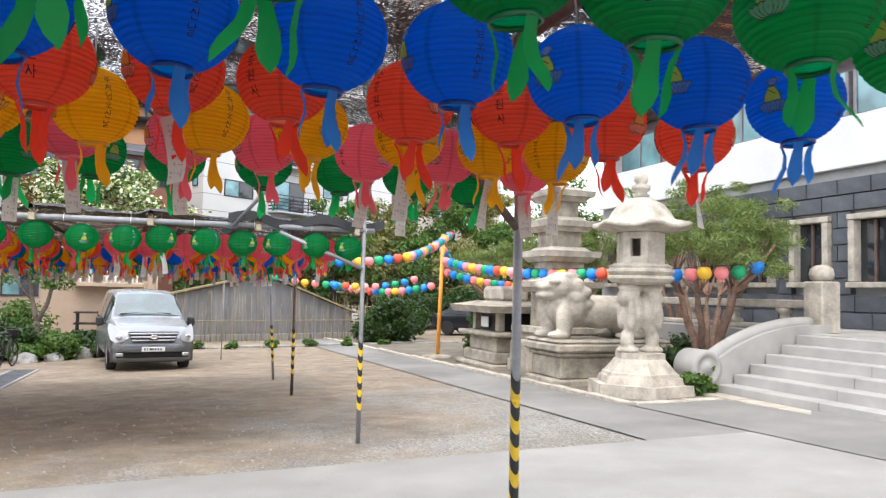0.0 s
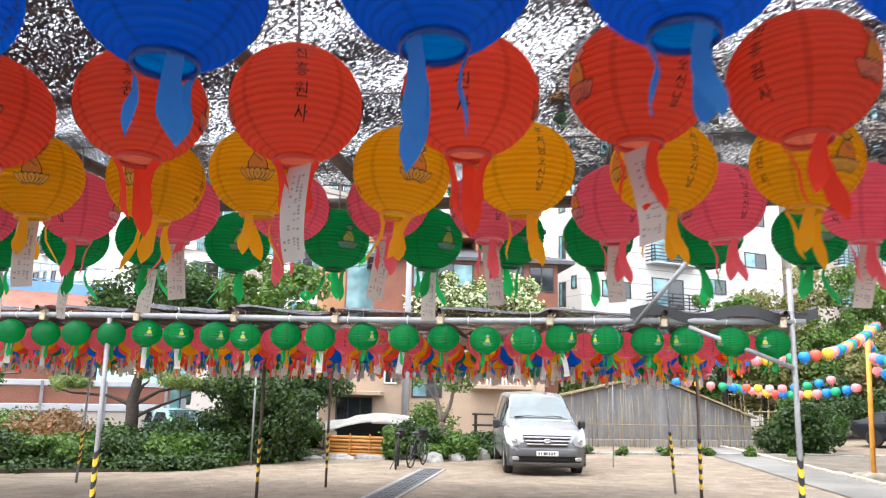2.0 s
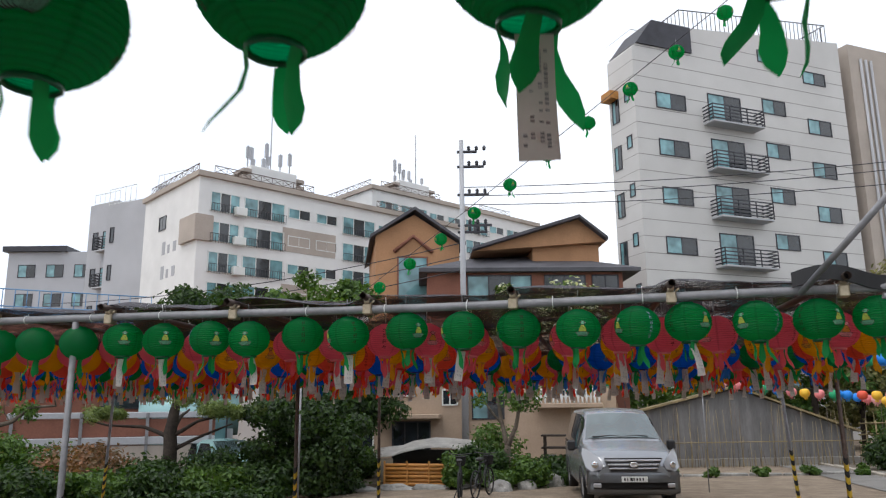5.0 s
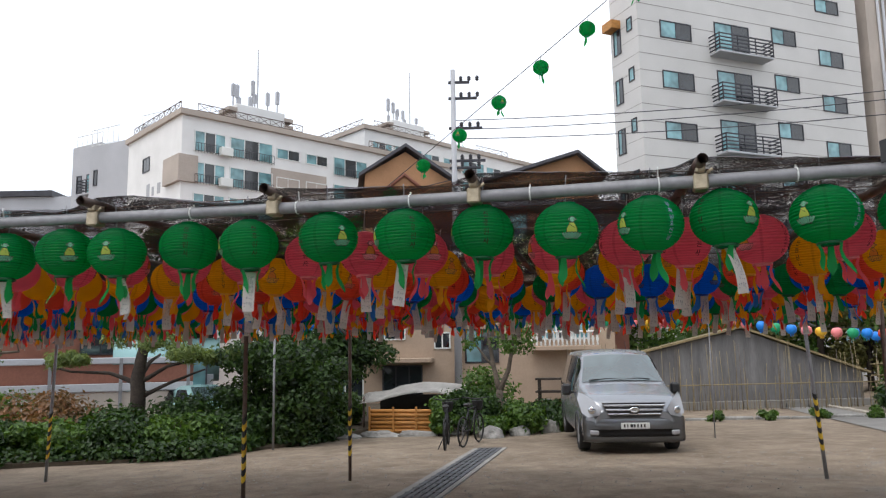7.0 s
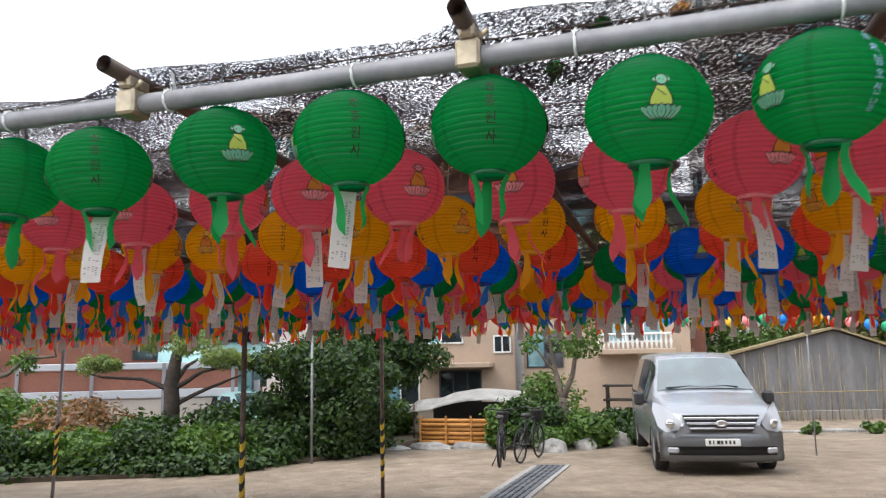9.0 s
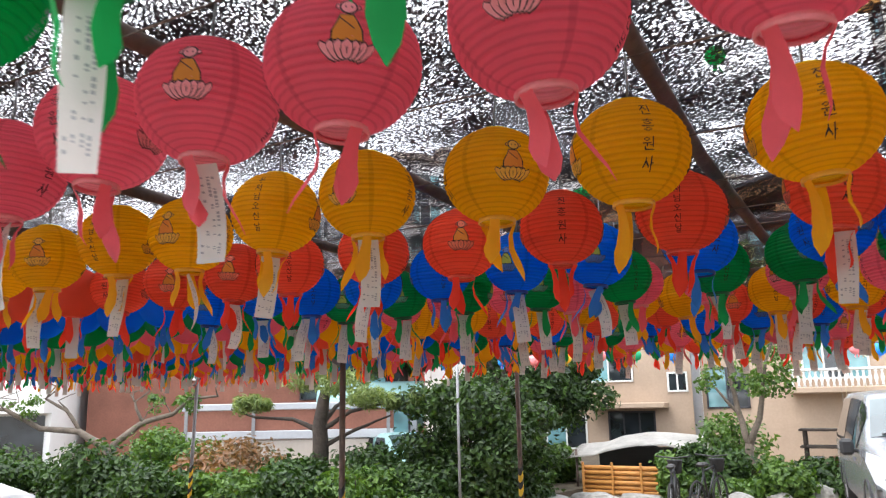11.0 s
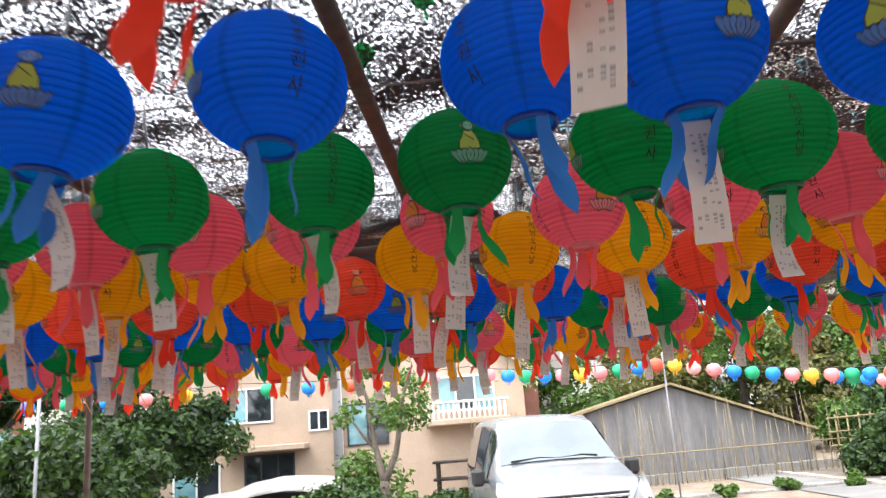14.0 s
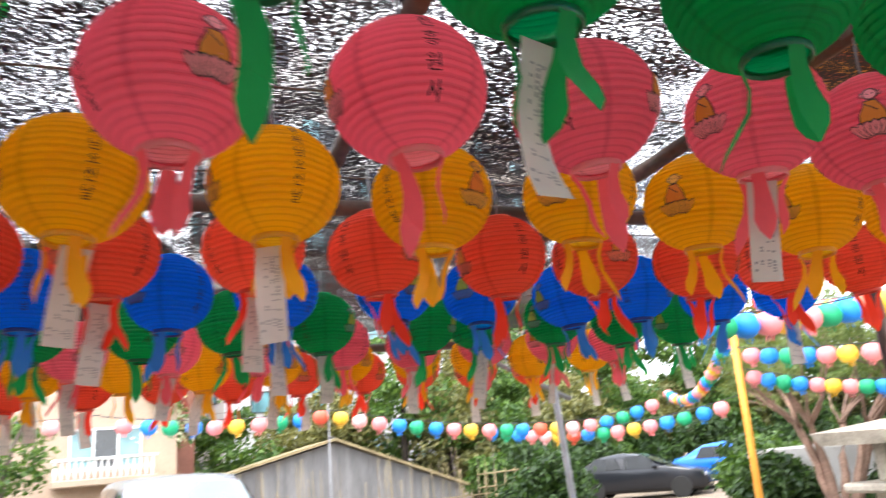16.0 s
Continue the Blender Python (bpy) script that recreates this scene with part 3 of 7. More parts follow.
def ring_mesh(name, radius, material):
    bm = bmesh.new()
    n = 16
    prof = [(radius, 0.007), (radius * 1.03, 0.003), (radius * 1.03, -0.005), (radius * 0.96, -0.007), (radius * 0.93, 0.0)]
    rings = [[bm.verts.new((r * math.cos(2 * math.pi * k / n), r * math.sin(2 * math.pi * k / n), z)) for k in range(n)] for r, z in prof]
    for r0, r1 in zip(rings, rings[1:]):
        for k in range(n):
            bm.faces.new((r0[k], r1[k], r1[(k + 1) % n], r0[(k + 1) % n])).smooth = True
    return mesh_of(name, bm, material)


def tassel_mesh(name, length, width, material, bend):
    """A leaf-shaped cloth ribbon, slightly curled."""
    bm = bmesh.new()
    rows, prof = [], ((0, 0.55), (0.2, 0.62), (0.45, 0.8), (0.68, 1.0), (0.85, 0.7), (1.0, 0.05))
    for t, w in prof:
        z, y = -t * length, bend * t * t + 0.012 * math.sin(t * 5)
        rows.append([bm.verts.new((s * w * width / 2, y + 0.006 * (1 - abs(s)) * math.sin(t * 3), z)) for s in (-1, 0, 1)])
    for a, b in zip(rows, rows[1:]):
        for k in (0, 1):
            bm.faces.new((a[k], a[k + 1], b[k + 1], b[k])).smooth = True
    return mesh_of(name, bm, material)


def wrap(points, radius, height, lift=1.012):
    """Flat (arc, z) points laid onto the globe."""
    out = []
    for x, z in points:
        s = max(-0.98, min(0.98, (z - height / 2) / (height / 2) * math.sin(math.pi / 2 * 0.9)))
        r = radius * math.sqrt(1 - s * s) * lift
        a = x / radius - math.pi / 2
        out.append((r * math.cos(a), r * math.sin(a), z))
    return out


def text_mesh(name, words, size, radius, height, material, top, step):
    """Characters set one under another, laid onto the globe."""
    bm = bmesh.new()
    for i, ch in enumerate(words):
        cu = bpy.data.curves.new("glyph", "FONT")
        cu.body, cu.size, cu.align_x = ch, size, "CENTER"
        cu.resolution_u = 1
        ob = bpy.data.objects.new("glyph", cu)
        me = bpy.data.meshes.new_from_object(ob)
        for poly in me.polygons:
            pts = [(me.vertices[v].co.x, me.vertices[v].co.y + top - step * i) for v in poly.vertices]
            bm.faces.new([bm.verts.new(p) for p in wrap(pts, radius, height)])
        bpy.data.objects.remove(ob)
        bpy.data.meshes.remove(me)
        bpy.data.curves.remove(cu)
    return mesh_of(name, bm, material)


def disc_pts(cx, cz, rx, rz, n=12):
    return [(cx + rx * math.cos(2 * math.pi * k / n), cz + rz * math.sin(2 * math.pi * k / n)) for k in range(n)]


def emblem_mesh(name, radius, height, robe, fill, scale):
    """A small printed emblem: round head shape, robe shape and a lotus of petals, with dark outlines."""
    bm = bmesh.new()

    def put(pts, slot, lift):
        f = bm.faces.new([bm.verts.new(p) for p in wrap([(x * scale, height * 0.5 + z * scale) for x, z in pts], radius, height, lift)])
        f.material_index = slot

    head, robe_line = disc_pts(0.02, 0.36, 0.155, 0.15), [(-0.27, -0.24), (-0.26, -0.08), (-0.17, 0.08), (-0.12, 0.22), (0.10, 0.22), (0.17, 0.10), (0.25, -0.06), (0.27, -0.24)]
    put(robe_line, 0, 1.009)
    put([(x * 0.89, z * 0.90 - 0.004) for x, z in robe_line], 1, 1.0125)
    put(head, 0, 1.0135)
    put(disc_pts(0.02, 0.36, 0.125, 0.12), 2, 1.0165)
    for ex in (-0.03, 0.07):
        put(disc_pts(ex, 0.36, 0.016, 0.022, 6), 0, 1.019)
    put([(-0.13, 0.14), (0.10, -0.04), (0.115, -0.025), (-0.115, 0.155)], 0, 1.0150)
    for ex in (-0.15, 0.19):
        put(disc_pts(ex, 0.36, 0.045, 0.06, 8), 0, 1.0128)
        put(disc_pts(ex, 0.36, 0.028, 0.042, 8), 2, 1.0148)
    for k in (-3, 3, -2, 2, -1, 1, 0):
        x, lift = k * 0.105, 1.010 + 0.0012 * (3 - abs(k))
        for grow, slot in ((1.0, 0), (0.86, 2)):
            w, h = 0.11 * grow, 0.17 * grow
            put([(x + w * math.cos(a) + 0.04 * k * math.sin(a), -0.36 - 0.012 * abs(k) + h * math.sin(a)) for a in (-1.57, -0.8, -0.1, 0.6, 1.57, 2.54, 3.24, 3.94)], slot, lift + (0.0006 if slot else 0))
    return mesh_of(name, bm, [INK, robe, fill])


SMALL, BIG = (0.150, 0.268), (0.161, 0.272)
KITS = {}
for hue in HUES:
    for tag, (r, h) in (("", SMALL), ("large", BIG)):
        if tag and hue != "green":
            continue
        KITS[hue + tag] = dict(
            globe=globe_mesh(hue + "_globe", r, h, LANTERN[hue]), ring=ring_mesh(hue + "_ring", r * 0.34, RING[hue]),
            tassels=[tassel_mesh(hue + "_tassel", L, 0.047, RIBBON[hue], b) for L, b in ((0.125, 0.02), (0.155, -0.03), (0.14, 0.04))],
            words=text_mesh(hue + "_words", "진흥원사", 0.036, r, h, INK, h * 0.70, 0.045),
            words2=text_mesh(hue + "_words_b", "부처님오신날", 0.028, r, h, INK_BLUE if tag else INK, h * 0.76, 0.031),
            emblem=emblem_mesh(hue + "_emblem", r, h, LIME_INK if hue in ("green", "blue") else ORANGE_INK, FILL_INK[hue], 0.104 if hue in ("green", "blue") else 0.108), r=r, h=h)
HOOK = mesh_of("hook", tube(bmesh.new(), [(0, 0, 0), (0.004, 0, 0.05), (0, 0.004, 0.14)], 0.0035, 5), GALV)
LABELS = {"green": "round green paper lantern with cloth tassels hanging from a wire", "pink": "round pink paper lantern with cloth tassels hanging from a wire",
          "yellow": "round golden yellow paper lantern with tassels on a wire", "red": "round orange-red paper lantern with cloth tassels on a wire",
          "blue": "round deep blue paper lantern with cloth tassels on a wire"}
MASTERS = {}


def lantern_master(key):
    kit = KITS[key]
    hue = key.replace("large", "")
    ob = thing("paper_lantern", Matrix(), LABELS[hue], "paper lantern", "paper lanterns under the canopies")
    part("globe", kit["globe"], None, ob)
    part("mouth_ring", kit["ring"], None, ob, "stiff ring at the lantern's mouth")
    for k, a in enumerate((20, 140, 255)):
        m = pose(kit["r"] * 0.34 * math.cos(radians(a)), kit["r"] * 0.34 * math.sin(radians(a)), -0.005, random.uniform(-8, 8), random.uniform(-12, 12), a + 90)
        part("tassel", kit["tassels"][k], None, ob, "", m)
    part("lettering", kit["words"], None, ob, "printed vertical lettering", pose(0, 0, 0, 0, 0, 45))
    part("lettering", kit["words2"], None, ob, "printed vertical lettering", pose(0, 0, 0, 0, 0, 225))
    part("emblem", kit["emblem"], None, ob, "small printed figure on a lotus", pose(0, 0, 0, 0, 0, -45))["kind"] = "stuff"
    part("emblem", kit["emblem"], None, ob, "small printed figure on a lotus", pose(0, 0, 0, 0, 0, 135))["kind"] = "stuff"
    part("hook", HOOK, None, ob, "", pose(0, 0, kit["h"]))
    return ob


def tag_mesh(length, bend, width=0.062):
    bm = bmesh.new()
    rows = []
    n = 7
    for i in range(n + 1):
        t = i / n
        rows.append([bm.verts.new((s * width / 2, bend * math.sin(t * 2.2) + 0.004 * s * math.sin(t * 4), -t * length)) for s in (-1, 1)])
    for a, b in zip(rows, rows[1:]):
        bm.faces.new((a[0], a[1], b[1], b[0])).smooth = True
    return mesh_of("tag_sheet", bm, TAG), rows


def print_mesh(length, bend, width=0.062):
    """Bars of unreadable print on both sides of a tag, following its curl."""
    bm = bmesh.new()
    rnd = random.Random(5)
    for col, x0 in ((0, 0.016), (1, 0.006), (2, -0.008), (3, -0.020)):
        t = 0.12
        while t < 0.9:
            dt = rnd.uniform(0.012, 0.03)
            if rnd.random() < (0.75 if col < 2 else 0.45):
                for side in (-1, 1):
                    q = []
                    for dx, tt in ((-0.0032, t), (0.0032, t), (0.0032, t + dt), (-0.0032, t + dt)):
                        q.append(bm.verts.new((x0 + dx, bend * math.sin(tt * 2.2) + side * 0.0012 + 0.004 * (x0 + dx) / (width / 2) * math.sin(tt * 4), -tt * length)))
                    bm.faces.new(q)
            t += dt + 0.012
    return mesh_of("tag_print", bm, TAG_INK)


TAGS = []
for L, b in ((0.215, 0.012), (0.225, -0.035), (0.20, 0.05), (0.22, 0.002)):
    TAGS.append((tag_mesh(L, b)[0], print_mesh(L, b)))


def paper_tag(m, k, printed):
    ob = thing("paper_tag", m, "white printed paper wish tag hanging below a lantern", "paper tag", "paper tags below the lanterns")
    part("sheet", TAGS[k][0], None, ob)
    if printed:
        part("print", TAGS[k][1], None, ob, "columns of small grey print")


def hang(key, u, v, z, rnd, tag=False):
    if key not in MASTERS:
        MASTERS[key] = lantern_master(key)
        ob = MASTERS[key]
        ob.matrix_world = Matrix.Translation(span_up(u, v, z)) @ pose(0, 0, 0, rnd.uniform(-4, 4), rnd.uniform(-4, 4), rnd.choice((0, 90, 180, 270)) + rnd.uniform(-25, 25))
    else:
        copy_thing(MASTERS[key], Matrix.Translation(span_up(u, v, z)) @ pose(0, 0, 0, rnd.uniform(-4, 4), rnd.uniform(-4, 4), rnd.choice((0, 90, 180, 270)) + rnd.uniform(-25, 25)))
    if tag:
        paper_tag(Matrix.Translation(span_up(u + rnd.uniform(-0.02, 0.02), v + rnd.uniform(-0.02, 0.02), z - 0.012)) @ pose(0, 0, 0, rnd.uniform(-10, 10), rnd.uniform(-9, 9), 20 + rnd.uniform(-40, 40)), rnd.randrange(4), True)


# rows of lanterns: hue, distance into the yard, height of the mouths, places along the row (the rest follow at an even step)
rnd = random.Random(11)
FAR = []
WIRES = []


def lantern_row(hue, v, z, places, left, right, near, tag_share, key=""):
    step = 0.405
    us = list(places)
    while us[0] - step > left:
        us.insert(0, us[0] - step + rnd.uniform(-0.03, 0.03))
    while us[-1] + step < right:
        us.append(us[-1] + step + rnd.uniform(-0.03, 0.03))
    for u in us:
        dv, dz = rnd.uniform(-0.02, 0.02), rnd.uniform(-0.014, 0.014)
        if u > near:
            hang(key or hue, u, v + dv, z + dz, rnd, rnd.random() < tag_share)
        else:
            FAR.append((hue, u, v + dv, z + dz, rnd.uniform(0, 6.28), rnd.random() < tag_share))
    WIRES.append((left - 0.5, right + 0.1, v, z + KITS[key or hue]["h"] + 0.116))


REAR = (-12.6, END_U - 0.05)
lantern_row("green", 8.43, 1.915, (-4.47, -4.11, -3.69, -3.35, -2.92, -2.54, -2.09, -1.66, -1.26, -0.835, -0.43, -0.08, 0.37), *REAR, -4.6, 0.34, "greenlarge")
lantern_row("pink", 8.97, 1.895, (-3.25, -2.85, -2.42, -2.06, -1.70, -1.30, -0.935, -0.54, -0.22), *REAR, -4.3, 0.5)
lantern_row("yellow", 9.73, 1.89, (-4.20, -3.83, -3.37, -3.0, -2.59, -2.20, -1.77, -1.38, -0.95, -0.55, -0.15), *REAR, -4.4, 0.5)
lantern_row("red", 10.40, 1.88, (-3.86, -3.46, -3.10, -2.68, -2.25, -1.84, -1.42, -0.96), *REAR, -4.4, 0.45)
lantern_row("blue", 10.98, 1.87, (-3.08, -2.68, -2.29, -1.91, -1.475, -0.99, -0.70), *REAR, -4.4, 0.5)
lantern_row("green", 11.53, 1.875, (-2.85, -2.40, -1.96, -1.52, -1.15, -0.705, -0.36), *REAR, -4.4, 0.45)
lantern_row("pink", 11.98, 1.885, (-2.40, -2.02, -1.635, -1.21, -0.795, -0.375, 0.01, 0.40, 0.76), *REAR, -4.4, 0.45)
lantern_row("yellow", 12.42, 1.855, (-2.52, -2.15, -1.86, -1.37, -0.985, -0.57, -0.19, 0.22, 0.60, 1.0), *REAR, -4.4, 0.45)
lantern_row("red", 12.96, 1.85, (-2.57, -2.14, -1.70, -1.31, -0.96, -0.55, -0.18, 0.24, 0.60, 1.0, 1.4), *REAR, -4.4, 0.45)
lantern_row("blue", 13.46, 1.845, (-1.23, -0.79, -0.42, 0.01, 0.365, 0.77, 1.1, 1.48), *REAR, -4.4, 0.45)
lantern_row("green", 14.05, 1.84, (-0.89, -0.52, -0.14, 0.32, 0.60, 1.0, 1.38, 1.75), *REAR, -4.4, 0.45)
lantern_row("pink", 14.57, 1.83, (0.05,), *REAR, -4.4, 0.45)
lantern_row("yellow", 15.10, 1.82, (0.2,), *REAR, -4.4, 0.45)
lantern_row("red", 15.62, 1.81, (0.0,), *REAR, -4.4, 0.45)
FRONT = (-8.4, 1.95)
lantern_row("green", 4.06, 2.085, (-2.40, -2.03, -1.62, -1.15, -0.73, -0.37, 0.01, 0.46), *FRONT, -3.4, 0.5)
lantern_row("pink", 3.48, 2.095, (-1.61, -1.17, -0.78, -0.41, 0.03, 0.40, 0.86), *FRONT, -3.4, 0.5)
lantern_row("yellow", 2.98, 2.08, (-1.42, -1.08, -0.65, -0.27, 0.12, 0.50, 0.93, 1.29, 1.62), *FRONT, -3.2, 0.5)
lantern_row("red", 2.38, 2.08, (-0.76, -0.37, -0.01, 0.325, 0.74, 1.11, 1.50), *FRONT, -3.2, 0.5)
lantern_row("blue", 1.83, 2.065, (-0.36, -0.01, 0.335, 0.70, 1.08, 1.46, 1.86), *FRONT, -3.2, 0.4)
lantern_row("green", 1.22, 2.055, (-0.18, 0.14, 0.575, 0.86, 1.25), *FRONT, -3.2, 0.5)


def joined_lanterns():
    """The far rows as one body of real lanterns."""
    verts, faces, slots, count = [], [], [], 0
    slot_of = {h: 2 * i for i, h in enumerate(HUES)}
    for hue, u, v, z, turn, tag in FAR:
        kit = KITS[hue]
        base = Matrix.Translation(span_up(u, v, z)) @ Matrix.Rotation(turn, 4, "Z")
        pieces = [(kit["globe"], Matrix(), 0)] + [(kit["tassels"][k], pose(0.048 * math.cos(radians(a)), 0.048 * math.sin(radians(a)), 0, 0, 0, a + 90), 1) for k, a in enumerate((20, 140, 255))]
        for me, m, s in pieces:
            co = np.empty(len(me.vertices) * 3)
            me.vertices.foreach_get("co", co)
            mm = np.array(base @ m)
            verts.append(co.reshape(-1, 3) @ mm[:3, :3].T + mm[:3, 3])
            faces += [[i + count for i in p.vertices] for p in me.polygons]
            slots += [slot_of[hue] + s] * len(me.polygons)
            count += len(me.vertices)
        if tag:
            me = TAGS[0][0]
            co = np.empty(len(me.vertices) * 3)
            me.vertices.foreach_get("co", co)
            mm = np.array(base)
            verts.append(co.reshape(-1, 3) @ mm[:3, :3].T + mm[:3, 3])
            faces += [[i + count for i in p.vertices] for p in me.polygons]
            slots += [10] * len(me.polygons)
            count += len(me.vertices)
    me = bpy.data.meshes.new("far_lanterns")
    me.from_pydata(np.concatenate(verts).tolist(), [], faces)
    for h in HUES:
        me.materials.append(LANTERN[h])
        me.materials.append(RIBBON[h])
    me.materials.append(TAG)
    me.polygons.foreach_set("material_index", slots)
    me.polygons.foreach_set("use_smooth", [True] * len(slots))
    tagged(new("far_lanterns", me), "dense far rows of green, pink, yellow, red and blue paper lanterns", "paper lanterns", kind="stuff")


joined_lanterns()
# wires that carry the rows
for u0, u1, v, z in WIRES:
    pipe("wire", [span_up(u0, v, z), span_up(u1, v, z)], 0.003, RUSTY, "thin steel wire that carries a row of lanterns", "wire", 5, "lantern wires")

# ---- van ----
def interp(table, s):
    for (a, *va), (b, *vb) in zip(table, table[1:]):
        if s <= b:
            t = 0 if b == a else max(0, (s - a) / (b - a))
            return [p + (q - p) * t for p, q in zip(va, vb)]
    return list(table[-1][1:])


def van(m):
    """A one-box van: nose at y = -0.92, tail at 4.2, wheels at y = 0 and 3.2."""
    ob = thing("van", m, "silver grey passenger van parked facing the yard", "van")
    # station y: sill z, belt z, top z, half widths at sill, belt, roof edge
    shape = [(-0.92, 0.30, 0.66, 0.80, 0.60, 0.70, 0.55), (-0.84, 0.26, 0.72, 0.98, 0.80, 0.86, 0.70), (-0.6, 0.25, 0.84, 1.08, 0.90, 0.93, 0.78), (0.15, 0.27, 1.05, 1.22, 0.94, 0.955, 0.80), (0.28, 0.27, 1.08, 1.26, 0.945, 0.958, 0.79),
             (1.05, 0.27, 1.10, 1.82, 0.95, 0.96, 0.70), (1.35, 0.27, 1.10, 1.89, 0.95, 0.96, 0.71), (2.4, 0.27, 1.10, 1.925, 0.95, 0.96, 0.73), (3.8, 0.28, 1.10, 1.90, 0.95, 0.96, 0.72), (4.1, 0.32, 1.10, 1.84, 0.93, 0.94, 0.69), (4.2, 0.45, 1.10, 1.70, 0.86, 0.88, 0.62)]

    def ring(y, grow=0.0):
        sill, belt, top, ws, wb, wr = interp(shape, y)
        edge = belt + (top - belt) * 0.86
        right = [(ws * 0.9, sill - 0.04), (ws, sill + 0.08), (wb, (sill + belt) / 2 + 0.05), (wb * 0.995, belt), ((wb + wr) / 2 + 0.02, belt + (top - belt) * 0.45), (wr + 0.035, edge), (wr - 0.05, top - 0.015), (wr * 0.5, top + 0.012)]
        pts = [(x + grow, z) for x, z in right] + [(0, top + 0.02 + grow)] + [(-x - grow, z) for x, z in right[::-1]]
        return [(x, y, z) for x, z in pts]

    ys = [-0.92, -0.90, -0.84, -0.72, -0.6, -0.35, -0.1, 0.15, 0.28, 0.5, 0.78, 1.05, 1.2, 1.35, 1.8, 2.4, 3.1, 3.8, 4.0, 4.1, 4.17, 4.2]
    bm = bmesh.new()
    rings = [[bm.verts.new(p) for p in ring(y)] for y in ys]
    for a, b in zip(rings, rings[1:]):
        for k in range(len(a) - 1):
            bm.faces.new((a[k], a[k + 1], b[k + 1], b[k])).smooth = True
        bm.faces.new((a[-1], a[0], b[0], b[-1]))
    bm.faces.new(rings[0])
    bm.faces.new(rings[-1][::-1])
    body = part("body", bm, SILVER, ob)

    def skin(name, y0, y1, k0, k1, material, label="", n=6, out=0.008, sides=(1,), inset=0.0):
        for side in sides:
            bm = bmesh.new()
            rows = []
            for i in range(n + 1):
                y = y0 + (y1 - y0) * i / n
                r = ring(y)
                row = []
                for k in range(k0, k1 + 1):
                    x, yy, z = r[k]
                    c = Vector((x, 0, z - 1.0)).normalized() * out
                    row.append(bm.verts.new(((x + c.x) * side, yy - out * 0.4, z + c.z + out * 0.5)))
                rows.append(row)
            for a, b in zip(rows, rows[1:]):
                for k in range(len(a) - 1):
                    bm.faces.new((a[k], a[k + 1], b[k + 1], b[k]) if side == 1 else (a[k + 1], a[k], b[k], b[k + 1])).smooth = True
            part(name, bm, material, ob, label)

    # windscreen across the sloping front
    bm = bmesh.new()
    rows = []
    for i in range(9):
        t = i / 8
        y = 0.32 + (1.02 - 0.32) * t
        sill, belt, top, ws, wb, wr = interp(shape, y)
        w = 0.80 - 0.13 * t
        rows.append([bm.verts.new((w * s, y - 0.014 + 0.10 * abs(s) ** 3 * (1 - t * 0.4) * 0.3, top + 0.028 - 0.035 * abs(s) ** 2.5)) for s in [-1 + 0.2 * j for j in range(11)]])
    for a, b in zip(rows, rows[1:]):
        for k in range(10):
            bm.faces.new((a[k], a[k + 1], b[k + 1], b[k])).smooth = True
    wind = part("windscreen", bm, WINDSCREEN, ob, "tinted windscreen reflecting the pale sky")
    for sx in (-0.35, 0.25):
        part("wiper", tube(bmesh.new(), [(sx - 0.3, 0.33, 1.325), (sx + 0.1, 0.36, 1.352), (sx + 0.3, 0.34, 1.332)], 0.012, 6), BLACKPL, wind, "black wiper")
    for y0, y1 in ((0.75, 1.25), (1.38, 2.35), (2.45, 3.95)):
        skin("side_window", y0, y1, 3, 5, GLASS_D, "dark tinted side window", 6, 0.010, (1, -1))
    for s in (1, -1):
        for wy in (0.0, 3.2):
            wheel = part("wheel", tube(bmesh.new(), [(0, -0.1, 0), (0, 0.1, 0)], 0.2, 16), GALV, ob, "", pose(s * 0.84, wy, 0.335, 0, 0, 90))
            bm = bmesh.new()
            n = 24
            prof = [(0.21, -0.10), (0.31, -0.11), (0.335, -0.085), (0.335, 0.085), (0.31, 0.11), (0.21, 0.10)]
            rg = [[bm.verts.new((r * math.cos(2 * math.pi * k / n), w, r * math.sin(2 * math.pi * k / n))) for k in range(n)] for r, w in prof]
            for a, b in zip(rg, rg[1:] + rg[:1]):
                for k in range(n):
                    bm.faces.new((a[k], a[(k + 1) % n], b[(k + 1) % n], b[k])).smooth = True
            part("tyre", bm, RUBBER, wheel, "black rubber tyre")
            part("arch", tube(bmesh.new(), [(s * 0.945, wy + 0.39 * math.cos(a), 0.34 + 0.39 * math.sin(a)) for a in [math.pi * k / 10 for k in range(11)]], 0.022, 6), BLACKPL, ob)
        # headlamp, wrapped round the corner
        bm = bmesh.new()
        outline = [(0.57, -0.92, 0.83), (0.62, -0.92, 0.73), (0.80, -0.88, 0.69), (0.90, -0.72, 0.76), (0.94, -0.34, 1.00), (0.91, -0.26, 1.12), (0.82, -0.50, 1.09), (0.68, -0.80, 0.98)]
        c = bm.verts.new((s * 0.80, -0.90, 0.84))
        vs = [bm.verts.new((s * x * 1.04, y - 0.055, z)) for x, y, z in outline]
        for k in range(len(vs)):
            bm.faces.new((vs[k], vs[(k + 1) % len(vs)], c)).smooth = True
        lamp = part("headlamp", bm, LAMPGLASS, ob, "clear headlamp with a chrome reflector")
        part("reflector", lathe(bmesh.new(), [(0.075, 0), (0.07, 0.02), (0.045, 0.03), (0.0, 0.032)], 14), CHROME, lamp, "", pose(s * 0.77, -0.945, 0.82, 90, 0, s * 25) @ Matrix.Scale(0.95, 4))
